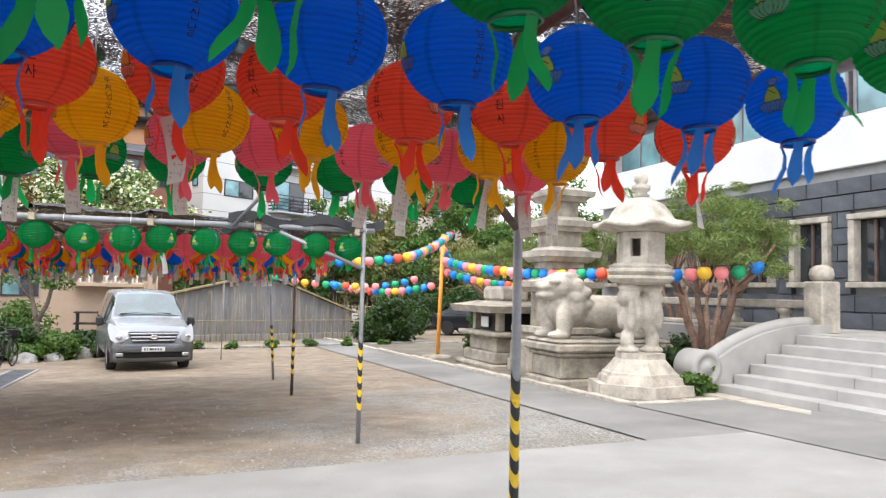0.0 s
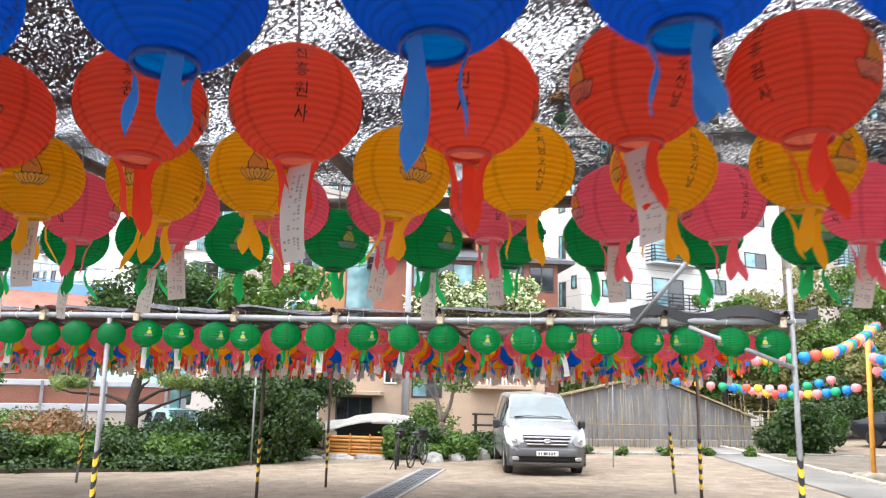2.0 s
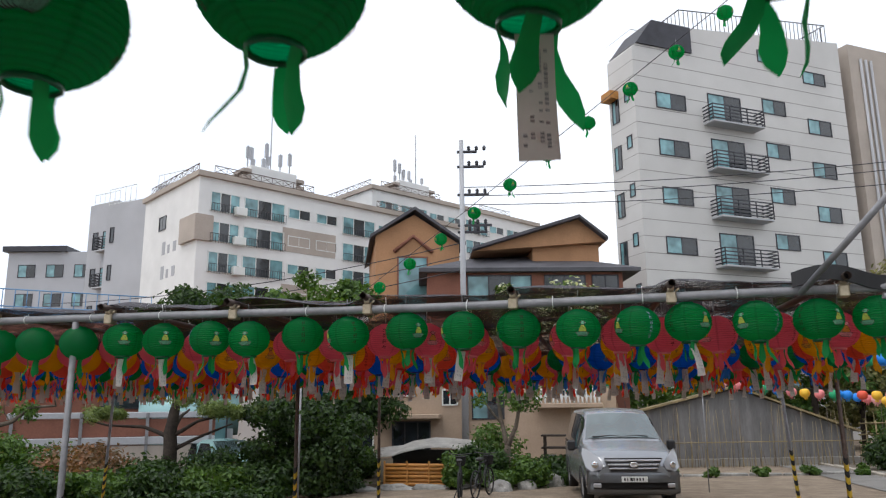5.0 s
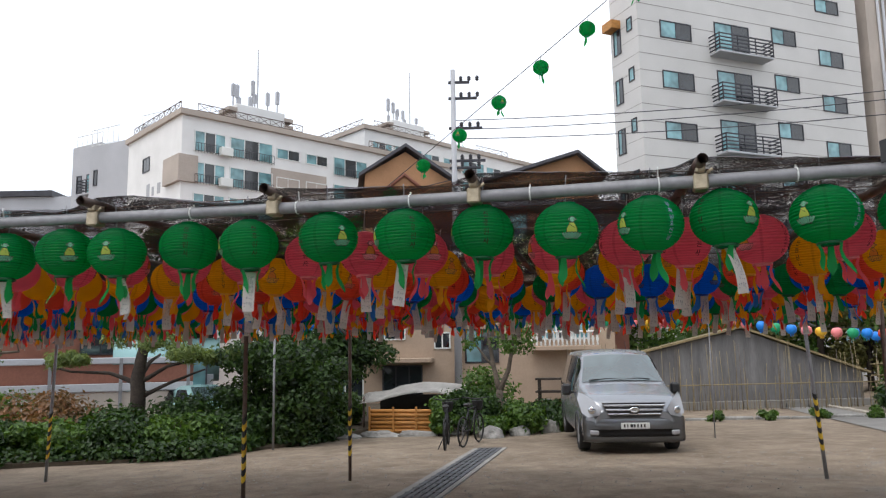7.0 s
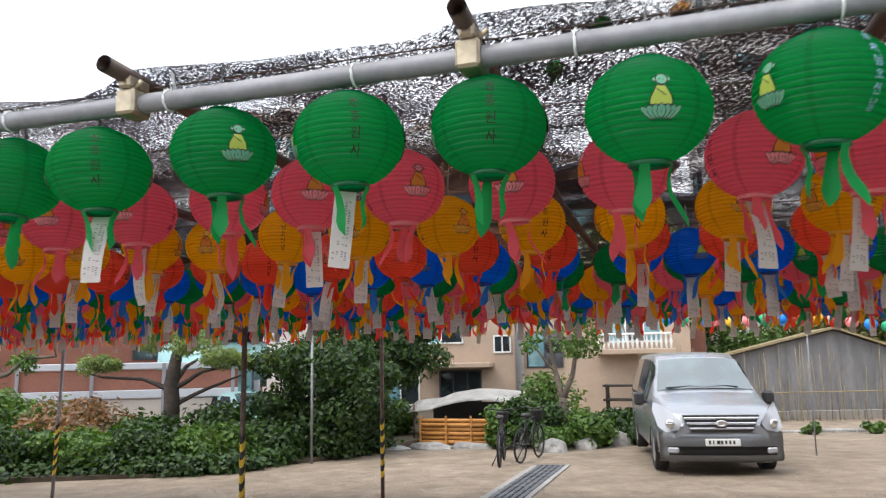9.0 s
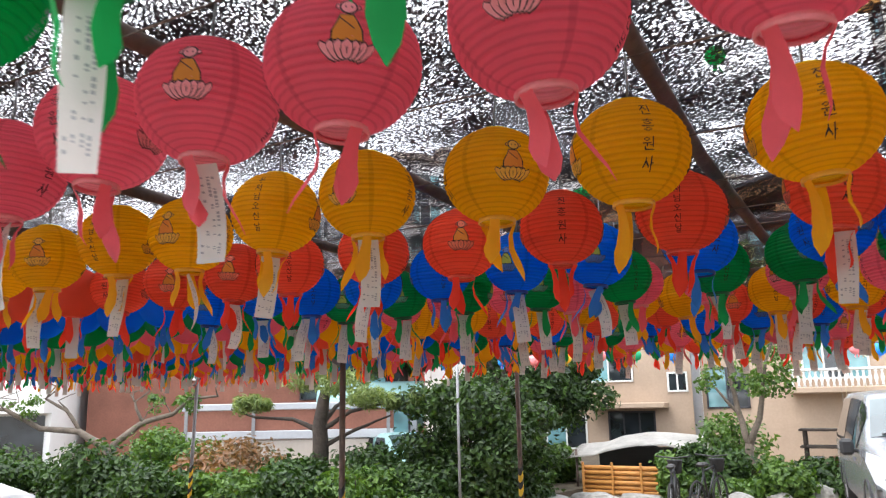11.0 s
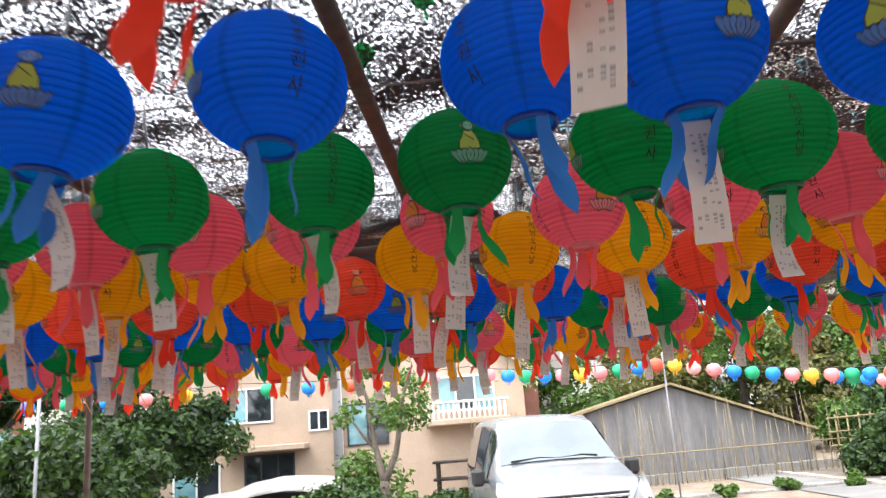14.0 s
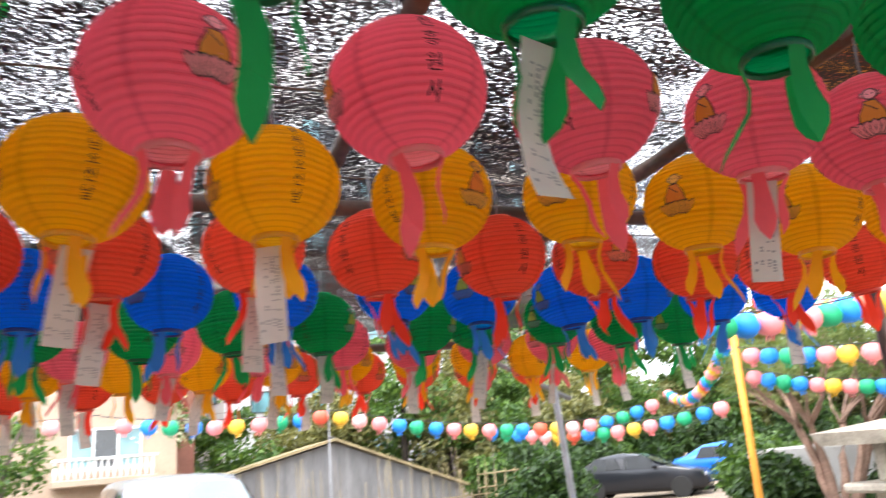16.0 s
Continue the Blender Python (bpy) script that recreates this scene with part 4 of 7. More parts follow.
        mirror = part("mirror", bx(s * 1.0 if s > 0 else -1.18, 0.50, 1.02, 1.18 if s > 0 else -1.0, 0.66, 1.25, 0.04), BLACKPL, ob, "black door mirror")
        part("mirror_arm", tube(bmesh.new(), [(s * 0.9, 0.62, 1.08), (s * 1.04, 0.6, 1.08)], 0.03, 6), BLACKPL, ob)
        part("door_handle", bx(s * 0.975 - 0.012, 1.0, 0.92, s * 0.975 + 0.012, 1.2, 0.96, 0.006), SILVER, ob)
    grille = part("grille", prism(bmesh.new(), [(-0.45, 0.69), (0.45, 0.69), (0.57, 0.95), (-0.57, 0.95)], 0.86, 0.955), BLACKPL, ob, "black trapezoid grille with bright bars", pose(0, 0, 0, 90, 0, 0))
    for z in (0.745, 0.825, 0.905):
        w = 0.455 + (z - 0.69) * 0.46
        part("grille_bar", bx(-w, 0, -0.017, w, 0.03, 0.017, 0.008), CHROME, grille, "", pose(0, 0, 0, -90, 0, 0) @ pose(0, -0.975, z))
    part("badge", lathe(bmesh.new(), [(0.09, 0), (0.085, 0.014), (0.05, 0.016), (0.045, 0.006)], 18, 0.6), CHROME, grille, "oval chrome badge", pose(0, 0.825, 0.972))

    def bow(x, push=0.0):
        return -0.975 - push + 0.17 * abs(x / 0.93) ** 4

    def strip(rows, half, push=0.0, n=24):
        """A curved panel across the nose from (height, set-back) rows."""
        bm = bmesh.new()
        vs = [[bm.verts.new((x, bow(x, push) + back, z)) for x in [-half + 2 * half * k / n for k in range(n + 1)]] for z, back in rows]
        for p, q in zip(vs, vs[1:]):
            for k in range(n):
                bm.faces.new((p[k], p[k + 1], q[k + 1], q[k])).smooth = True
        bmesh.ops.solidify(bm, geom=bm.faces[:], thickness=-0.03)
        return bm

    bumper = part("bumper", strip([(0.23, 0.10), (0.255, 0.03), (0.30, 0.0), (0.36, 0.0), (0.42, 0.015), (0.50, 0.005), (0.58, 0.0), (0.65, 0.02), (0.69, 0.05)], 0.93), SILVER, ob, "silver front bumper")
    part("air_intake", strip([(0.345, 0.0), (0.40, 0.005), (0.475, 0.01)], 0.80, 0.012), BLACKPL, bumper, "black lower air intake")
    for s in (1, -1):
        part("fog_lamp", bx(-0.085, -0.03, -0.045, 0.085, 0.03, 0.045, 0.02), LAMPGLASS, bumper, "clear fog lamp", pose(s * 0.735, bow(0.735) - 0.01, 0.415, 0, 0, s * 26))
    plate = part("number_plate", bx(-0.26, -1.0, 0.485, 0.26, -0.975, 0.595, 0.008), PLATE, ob, "white number plate")
    for k, w in enumerate((0.03, 0.02, 0.05, 0.03, 0.03, 0.03, 0.03)):
        part("character", bx(-0.21 + k * 0.06, -1.004, 0.515, -0.21 + k * 0.06 + w, -0.999, 0.57), TAPE_K, plate)
    part("rear_bumper", bx(-0.88, 4.1, 0.32, 0.88, 4.3, 0.6, 0.05), SILVER, ob)
    part("aerial", tube(bmesh.new(), [(0.3, 1.5, 1.9), (0.3, 1.62, 2.1)], 0.006, 5), BLACKPL, ob)
    return ob


van(at(-0.38, 20.14, turn=8))


def car(m, paint, label, low=False):
    """A small saloon, nose at y = -2.2."""
    ob = thing("car", m, label, "car", "parked cars")
    shape = [(-2.25, 0.35, 0.62, 0.70), (-2.1, 0.25, 0.80, 0.82), (-1.2, 0.22, 0.96, 0.89), (-0.95, 0.22, 1.0, 0.90), (0.0, 0.22, 1.40, 0.90), (0.5, 0.22, 1.46, 0.90), (1.2, 0.22, 1.38, 0.90), (1.85, 0.25, 1.05, 0.88), (2.2, 0.35, 0.98, 0.80), (2.3, 0.45, 0.85, 0.70)]

    def ring(y):
        sill, top, w = interp(shape, y)
        cab = max(0.0, top - 1.0) / 0.46
        r = [(w * 0.9, sill), (w, sill + 0.15), (w, min(top, 0.93) - 0.08), (w * (1 - 0.02), min(top, 0.95)), (w * (1 - 0.14 * cab) - 0.04, 0.95 + (top - 0.95) * 0.6 if cab else top), (w * (0.9 - 0.2 * cab) - 0.1, top)]
        return [(x, y, z) for x, z in r] + [(0, y, top + 0.02)] + [(-x, y, z) for x, z in r[::-1]]

    bm = bmesh.new()
    ys = [-2.25, -2.2, -2.1, -1.7, -1.2, -0.95, -0.6, -0.2, 0.0, 0.5, 0.9, 1.2, 1.5, 1.85, 2.0, 2.2, 2.3]
    rings = [[bm.verts.new(p) for p in ring(y)] for y in ys]
    for a, b in zip(rings, rings[1:]):
        for k in range(len(a)):
            bm.faces.new((a[k], a[(k + 1) % len(a)], b[(k + 1) % len(a)], b[k])).smooth = True
    bm.faces.new(rings[0])
    bm.faces.new(rings[-1][::-1])
    part("body", bm, paint, ob)
    bm = bmesh.new()
    quad = [(-0.72, -0.9, 1.03), (0.72, -0.9, 1.03), (0.56, -0.08, 1.40), (-0.56, -0.08, 1.40)]
    bm.faces.new([bm.verts.new((x, y - 0.02, z + 0.03)) for x, y, z in quad])
    part("windscreen", bm, WINDSCREEN, ob, "dark windscreen")
    for s in (1, -1):
        for y0, y1, z1 in ((-0.55, 0.32, 1.36), (0.4, 1.3, 1.33)):
            bm = bmesh.new()
            bm.faces.new([bm.verts.new(p) for p in ((s * 0.90, y0 - 0.25 if y0 < 0 else y0, 0.98), (s * 0.90, y1 + (0.25 if y0 > 0 else 0), 0.98), (s * 0.79, y1, z1), (s * 0.79, y0 + 0.2, z1))])
            bmesh.ops.solidify(bm, geom=bm.faces[:], thickness=0.01)
            part("side_window", bm, GLASS_D, ob, "dark side window")
        for wy in (-1.4, 1.35):
            w = part("wheel", lathe(bmesh.new(), [(0.31, -0.1), (0.33, -0.07), (0.33, 0.07), (0.31, 0.1), (0.2, 0.1), (0.19, 0.07)], 18), RUBBER, ob, "black tyre with a grey rim", pose(s * 0.82, wy, 0.33, 0, 90, 0))
            part("rim", lathe(bmesh.new(), [(0.19, -0.085), (0.19, 0.085), (0.06, 0.1)], 12), GALV, w)
        part("headlamp", bx(s * 0.62 - 0.16, -2.2, 0.62, s * 0.62 + 0.16, -2.0, 0.74, 0.03), LAMPGLASS, ob)
        part("mirror", bx(s * 0.98 - 0.09, -0.75, 0.95, s * 0.98 + 0.09, -0.6, 1.07, 0.03), paint, ob)
    part("grille", bx(-0.4, -2.27, 0.42, 0.4, -2.2, 0.62, 0.03), BLACKPL, ob)
    part("number_plate", bx(-0.26, -2.29, 0.45, 0.26, -2.26, 0.56, 0.005), PLATE, ob)
    return ob


car(at(14.1, 33.2, turn=45), BLACKCAR, "black saloon parked by the hedge")
car(at(17.9, 32.7, turn=55), BLUECAR, "bright blue saloon parked beside the black car")
car(pose(-17.9, 8.25, lie(-17.9, 8.25), 0, 0, 116), WHITECAR, "white car parked beside the garden hedge")
car(pose(-21.5, 20.6, lie(-21.5, 20.6), 0, 0, 75), TEALCAR, "pale teal car parked behind the garden shrubs")


# ---- buildings ----
def window(parent, x0, z0, x1, z1, face_y=0.0, panes=2, frame=DARKMET, glass=GLASS, m=None, depth=0.12):
    """A window let into the face y = face_y: frame, sill and panes."""
    mm = m or Matrix()
    t = 0.06
    bm = bmesh.new()
    for a in ((x0, z0, x1, z0 + t), (x0, z1 - t, x1, z1), (x0, z0, x0 + t, z1), (x1 - t, z0, x1, z1)):
        box(bm, a[0], face_y - 0.05, a[1], a[2], face_y + depth, a[3])
    for k in range(1, panes):
        x = x0 + (x1 - x0) * k / panes
        box(bm, x - t / 2, face_y - 0.03, z0, x + t / 2, face_y + 0.05, z1)
    w = part("window", bm, frame, parent, "", mm)
    for k in range(panes):
        a, b = x0 + (x1 - x0) * k / panes, x0 + (x1 - x0) * (k + 1) / panes
        part("pane", bx(a + 0.03, face_y - 0.012 - 0.012 * (k % 2), z0 + 0.03, b - 0.03, face_y + 0.01, z1 - 0.03), glass if k % 2 == 0 else GLASS_D, w)
    return w


def balcony(parent, x0, x1, z, m=None, out=0.9, rail=DARKMET, h=1.0, bars=5):
    b = part("balcony", bx(x0, -out, z - 0.12, x1, 0, z, 0.02), GREYW, parent, "", m)
    bm = bmesh.new()
    for k in range(bars):
        zz = z + 0.12 + (h - 0.12) * k / (bars - 1)
        box(bm, x0, -out, zz - 0.035, x1, -out + 0.04, zz + 0.035)
        for x in (x0, x1 - 0.04):
            box(bm, x, -out, zz - 0.035, x + 0.04, 0, zz + 0.035)
    for k in range(4):
        x = x0 + (x1 - x0) * k / 3
        box(bm, x - 0.02, -out - 0.01, z, x + 0.02, -out + 0.05, z + h)
    part("railing", bm, rail, b, "dark metal railing")
    return b


def rail_run(bm, p0, p1, h, step, r=0.03, cross=False):
    p0, p1 = Vector(p0), Vector(p1)
    n = max(1, int((p1 - p0).length / step))
    tube(bm, [p0 + Vector((0, 0, h)), p1 + Vector((0, 0, h))], r, 5)
    tube(bm, [p0 + Vector((0, 0, 0.1)), p1 + Vector((0, 0, 0.1))], r, 5)
    for k in range(n + 1):
        p = p0.lerp(p1, k / n)
        tube(bm, [p, p + Vector((0, 0, h))], r * 0.7, 5)
        if cross and k < n:
            q = p0.lerp(p1, (k + 1) / n)
            tube(bm, [p + Vector((0, 0, 0.1)), q + Vector((0, 0, h))], r * 0.6, 4)
            tube(bm, [q + Vector((0, 0, 0.1)), p + Vector((0, 0, h))], r * 0.6, 4)
    return bm


# cream apartment block: front face along x from its corner
apt = thing("apartment_block", pose(-14.17, 44.02, -1, 0, 0, 54), "seven-storey cream panel apartment block with small balconies", "apartment building")
part("wall", prism(bmesh.new(), [(0, 0), (17.2, 0), (17.2, 10), (6, 10), (0, 2.6)], 0, 23.6), CREAM, apt)
bm = bmesh.new()
for z in [2.2 + 0.98 * k for k in range(24)]:
    box(bm, -0.004, -0.006, z - 0.02, 17.204, 0.0, z + 0.02)
    box(bm, -0.006, -0.004, z - 0.012, 0.0, 2.6, z + 0.012)
part("panel_joints", bm, CONCRETE, apt, "thin grey panel joints")
bm = prism(bmesh.new(), [(0, 0), (17.2, 0), (17.2, 10), (6, 10), (0, 2.6)], 23.6, 25.2)
for v in bm.verts:
    if v.co.z > 25.1:
        v.co.x = max(v.co.x, 1.7)
        v.co.z += 0.1 * v.co.x
part("parapet", bm, CREAM, apt)
bm = prism(bmesh.new(), [(0.25, -0.12), (4.4, -0.12), (4.4, 2.7), (0.25, 2.7)], 23.9, 25.6)
for v in bm.verts:
    if v.co.z > 25 and v.co.x < 1:
        v.co.x = 1.5
part("dormer", bm, DARKMET, apt, "dark metal dormer at the corner")
for r in range(7):
    z = 20.0 - 2.97 * r
    if z < 0:
        break
    window(apt, 1.5, z - 0.05, 3.7, z + 0.98)
    window(apt, 5.4, z - 0.6, 8.0, z + 1.45)
    balcony(apt, 4.95, 8.95, z - 0.62)
    window(apt, 9.8, z + 0.75, 11.75, z + 1.75)
    window(apt, 13.6, z - 0.15, 15.65, z + 0.9)
    side = Matrix.Rotation(radians(-90), 4, "Z")
    window(apt, -2.3, z - 0.6, -1.6, z + 0.9, 0, 2, m=side)
    window(apt, -1.0, z + 0.4, -0.5, z + 1.2, 0, 1, m=side)
window(apt, 9.8, 24.3, 11.7, 25.15)
window(apt, 13.6, 23.4, 15.6, 24.3)
bm = bmesh.new()
rail_run(bm, (3.9, 0.2, 25.5), (16.4, 0.2, 26.8), 1.4, 0.35, 0.035)
rail_run(bm, (16.4, 0.2, 26.8), (16.4, 6, 26.8), 1.4, 0.35, 0.035)
rail_run(bm, (3.9, 0.2, 25.5), (3.9, 6, 25.5), 1.4, 0.35, 0.035)
part("roof_railing", bm, DARKMET, apt, "dark metal roof railing")
aw = part("awning", bx(-0.6, 1.6, 20.9, 0.0, 2.6, 21.4), WOOD, apt, "orange awning at the side")

apt2 = thing("apartment_block", pose(-3.5, 58.6, -1, 0, 0, 54), "greyer apartment block behind with dark balconies", "apartment building")
part("wall", bx(0, 0, 0, 15, 10, 27), BEIGE, apt2)
bm = bmesh.new()
for x in (1.0, 1.5, 2.0):
    tube(bm, [(x, -0.1, 0), (x, -0.1, 26)], 0.09, 8)
part("drain_pipe", bm, GREYW, apt2, "grey drain pipes")
for r in range(8):
    z = 3.0 + 2.95 * r
    window(apt2, 5.0, z, 7.4, z + 1.9)
    balcony(apt2, 4.5, 8.2, z - 0.05)
    window(apt2, 10, z + 0.5, 12, z + 1.6)


# white slab blocks with glazed balconies
def slab_block(m, length, floors, top, label, sign):
    ob = thing("apartment_slab", m, label, "apartment building", "white apartment slabs")
    part("wall", bx(0, 0, 0, length, 9, top), WHITE, ob)
    part("end_band", bx(-0.25, -0.2, top - 4.6, 1.0, 2.2, top - 2.9), BEIGE, ob, "beige band at the corner")
    part("cornice", bx(-0.2, -0.25, top - 0.35, length, 9.2, top), BEIGE, ob)
    for f in range(floors):
        z = top - 2.55 - 2.0 * f
        x = 0.8
        for w, kind in ((2.1, 1), (3.1, 2), (2.0, 0), (2.0, 0), (3.0, 2), (2.2, 0), (2.2, 0), (3.0, 2), (2.0, 0)):
            if x + w > length - 0.3:
                break
            if kind:
                window(ob, x, z, x + w, z + 1.35, 0, 3, PLATE, GLASS)
                bm = bmesh.new()
                rail_run(bm, (x, -0.25, z - 0.1), (x + w, -0.25, z - 0.1), 0.6, 0.18, 0.02)
                part("railing", bm, DARKMET, ob, "thin balcony railing")
            else:
                window(ob, x, z + 0.45, x + w - 0.2, z + 1.2, 0, 2, PLATE, GLASS)
            if kind == 1:
                part("cooling_unit", bx(x + w - 0.5, -0.55, z - 0.1, x + w + 0.3, -0.1, z + 0.45, 0.03), PLATE, ob, "white outdoor cooling unit")
            x += w + 0.3
        if f % 2 == 1:
            part("band", bx(6.2, -0.03, z + 0.05, 10.6, 0.0, z + 1.75), BEIGE, ob, "beige painted band")
    bm = bmesh.new()
    rail_run(bm, (1.0, 0, top), (length * 0.36, 0, top), 0.55, 0.8, 0.03, True)
    rail_run(bm, (length * 0.6, 0, top), (length * 0.8, 0, top), 0.55, 0.8, 0.03, True)
    rail_run(bm, (0, 0.2, top), (0, 8, top), 0.55, 0.8, 0.03, True)
    part("roof_railing", bm, RUSTY, ob, "rusty lattice roof railing")
    hut = part("roof_hut", bx(4.6, 2.0, top, 8.4, 6.0, top + 1.9, 0.05), WHITE, ob, "white stair hut on the roof")
    for k in range(3):
        part("slat", bx(8.35, 1.9, top + 0.3 + 0.5 * k, 9.0, 3.4, top + 0.55 + 0.5 * k), BEIGE, hut)
        part("slat", bx(4.0, 1.9, top + 0.3 + 0.5 * k, 4.65, 3.4, top + 0.55 + 0.5 * k), BEIGE, hut)
    rr = random.Random(sign)
    for k in range(9):
        x, y = 4.8 + 0.42 * k, 2.4 + rr.uniform(0, 2)
        bm = bmesh.new()
        h = rr.uniform(1.0, 2.3) if k != 6 else 5.2
        tube(bm, [(x, y, top + 1.9), (x, y, top + 1.9 + h)], 0.05, 5)
        if k != 6:
            box(bm, x - 0.12, y - 0.1, top + 1.9 + h * 0.45, x + 0.12, y + 0.1, top + 1.9 + h * 0.95)
        part("antenna", bm, GREYW, ob, "grey mobile antenna")
    side = Matrix.Rotation(radians(-90), 4, "Z")
    window(ob, -6.2, top - 3.0, -5.0, top - 2.0, 0, 2, DARKMET, GLASS_D, m=side)
    for z in (top - 4.8, top - 6.5):
        bm = bmesh.new()
        for k, (w, h) in enumerate(((0.5, 0.9), (0.35, 0.6), (0.5, 0.7))):
            box(bm, -5.4 + k * 0.9, -0.02, z, -5.4 + k * 0.9 + w, 0.0, z + h)
        part("wall_lettering", bm, GREYW, ob, "faded lettering on the end wall", side)
    return ob


slab_block(pose(-39.83, 33.85, -1, 0, 0, 74.7), 24, 6, 17.75, "white five-storey apartment slab with glazed balconies", 3)
slab_block(pose(-40.2, 52.5, -1, 0, 0, 74.7), 22, 6, 21.5, "white apartment slab further back with roof antennas", 8)

grey = thing("apartment_block", pose(-56.3, 36.2, -1, 0, 0, 3), "plain grey rendered apartment block with rear stairs", "apartment building")
part("wall", bx(3.0, 0, 0, 9.3, 10, 18.0), GREYW, grey)
part("tower", bx(-0.2, 0.8, 0, 3.1, 10, 18.6), GREYW, grey, "grey stair bay")
part("top_storey", bx(6.0, 2.0, 18.0, 9.6, 10, 19.6), GREYW, grey)
for r in range(5):
    z = 15.4 - 2.9 * r
    window(grey, 8.2, z, 8.75, z + 0.7, 0, 1, PLATE, GLASS_D)
    window(grey, 3.5, z - 0.4, 3.95, z + 0.8, 0, 1, DARKMET, GLASS_D)
    window(grey, 0.4, z - 0.5, 1.0, z + 0.9, 0.8, 1, DARKMET, GLASS_D)
    window(grey, 1.6, z - 0.7, 2.6, z + 0.9, 0.8, 2, DARKMET, GLASS)
    balcony(grey, 1.4, 2.8, z - 0.7, Matrix.Translation((0, 0.8, 0)), 0.6)
bm = bmesh.new()
rail_run(bm, (0, 1, 18.6), (3, 1, 18.6), 0.9, 0.6, 0.03)
rail_run(bm, (3, 0.1, 18.0), (6, 0.1, 18.0), 1.3, 0.6, 0.03)
rail_run(bm, (6, 2.1, 19.6), (9.6, 2.1, 19.6), 0.9, 0.6, 0.03)
part("roof_railing", bm, PLATE, grey, "pale roof railing")

low = thing("apartment_block", pose(-72.0, 39.0, -1, 0, 0, 32), "distant pale low apartment block", "apartment building")
part("wall", bx(0, 0, 0, 9, 8, 17.0), GREYW, low)
part("roof_slab", bx(-0.4, -0.4, 17.0, 5.5, 8, 17.5), DARKMET, low)
for r in range(3):
    for k in range(3):
        window(low, 1 + 2.6 * k, 14.6 - 2.7 * r, 2.6 + 2.6 * k, 15.8 - 2.7 * r)

# orange brick house with a gable and a tall window
hb = thing("brick_house", pose(-25.4, 33.7, -1.5, 0, 0, 40) @ Matrix.Scale(1.21, 4), "orange brick house with a gabled front and tall window", "house")
bm = bmesh.new()
g = [(0, 0), (3.7, 0), (3.7, 9.6), (1.7, 10.9), (0, 9.9)]
a = [bm.verts.new((x, 0, z)) for x, z in g]
b = [bm.verts.new((x, 7, z)) for x, z in g]
bm.faces.new(a)
bm.faces.new(b[::-1])
for k in range(5):
    bm.faces.new((a[k], b[k], b[(k + 1) % 5], a[(k + 1) % 5]))
bmesh.ops.recalc_face_normals(bm, faces=bm.faces)
part("wall", bm, ORBRICK, hb)
for p, q in (((-0.25, 9.75), (1.7, 11.05)), ((1.7, 11.05), (3.95, 9.5))):
    bm = bmesh.new()
    vs = [bm.verts.new((x, y, z + e)) for x, z in (p, q) for y in (-0.35, 7.2) for e in (0, 0.14)]
    for f in ((0, 1, 5, 4), (2, 6, 7, 3), (0, 4, 6, 2), (1, 3, 7, 5), (0, 2, 3, 1), (4, 5, 7, 6)):
        bm.faces.new([vs[i] for i in f])
    part("roof", bm, SHINGLE, hb)
window(hb, 0.95, 4.6, 2.3, 9.0, 0, 1, REDBRICK)
part("arch", tube(bmesh.new(), [(0.8, -0.06, 9.2), (1.65, -0.06, 9.9), (2.5, -0.06, 9.2)], 0.09, 6), REDBRICK, hb)

# long house with dark hipped roofs
hd = thing("house", pose(-20.0, 33.0, -1, 0, 0, 34), "red brick house with dark shingled roofs and glazed loggias", "house")
part("wall", bx(-1.4, 0, 0, 8.0, 8, 9.0), REDBRICK, hd)
part("upper_wall", bx(4.0, 2.0, 9.0, 7.4, 8, 10.6), ORBRICK, hd)


def hip(x0, y0, x1, y1, z0, z1, inset, over=0.4):
    bm = bmesh.new()
    a = [bm.verts.new(p) for p in ((x0 - over, y0 - over, z0), (x1 + over, y0 - over, z0), (x1 + over, y1 + over, z0), (x0 - over, y1 + over, z0))]
    c = [bm.verts.new((p.co.x, p.co.y, z0 - 0.18)) for p in a]
    t = [bm.verts.new(p) for p in ((x0 + inset, (y0 + y1) / 2, z1), (x1 - inset, (y0 + y1) / 2, z1))]
    bm.faces.new((a[0], a[1], t[1], t[0]))
    bm.faces.new((a[2], a[3], t[0], t[1]))
    bm.faces.new((a[1], a[2], t[1]))
    bm.faces.new((a[3], a[0], t[0]))
    for k in range(4):
        bm.faces.new((a[k], c[k], c[(k + 1) % 4], a[(k + 1) % 4]))
    bm.faces.new(c)
    return bm


part("roof", hip(-1.4, 0, 8.4, 8, 9.0, 10.4, 3.0), SHINGLE, hd, "dark shingled roof")
g = [(0.9, 10.2), (6.3, 11.85), (7.7, 10.7)]
part("gable", prism(bmesh.new(), g, -8.0, -1.6), ORBRICK, hd, "", pose(0, 0, 0, 90, 0, 0))
for p, q in ((g[0], g[1]), (g[1], g[2])):
    bm = bmesh.new()
    vs = [bm.verts.new((x, y, z + e)) for x, z in (p, q) for y in (1.1, 8.2) for e in (0, 0.15)]
    for f in ((0, 1, 5, 4), (2, 6, 7, 3), (0, 4, 6, 2), (1, 3, 7, 5), (0, 2, 3, 1), (4, 5, 7, 6)):
        bm.faces.new([vs[i] for i in f])
    part("roof", bm, SHINGLE, hd)
window(hd, 0.5, 7.4, 3.6, 8.7, 0, 3, DARKMET, GLASS)
window(hd, 4.2, 7.4, 6.2, 8.7, 0, 2, DARKMET, GLASS_D)
window(hd, 6.5, 7.4, 7.8, 8.7, 0, 2, DARKMET, GLASS_D)
window(hd, 2.0, 4.4, 4.0, 5.8, 0, 2, DARKMET, GLASS)

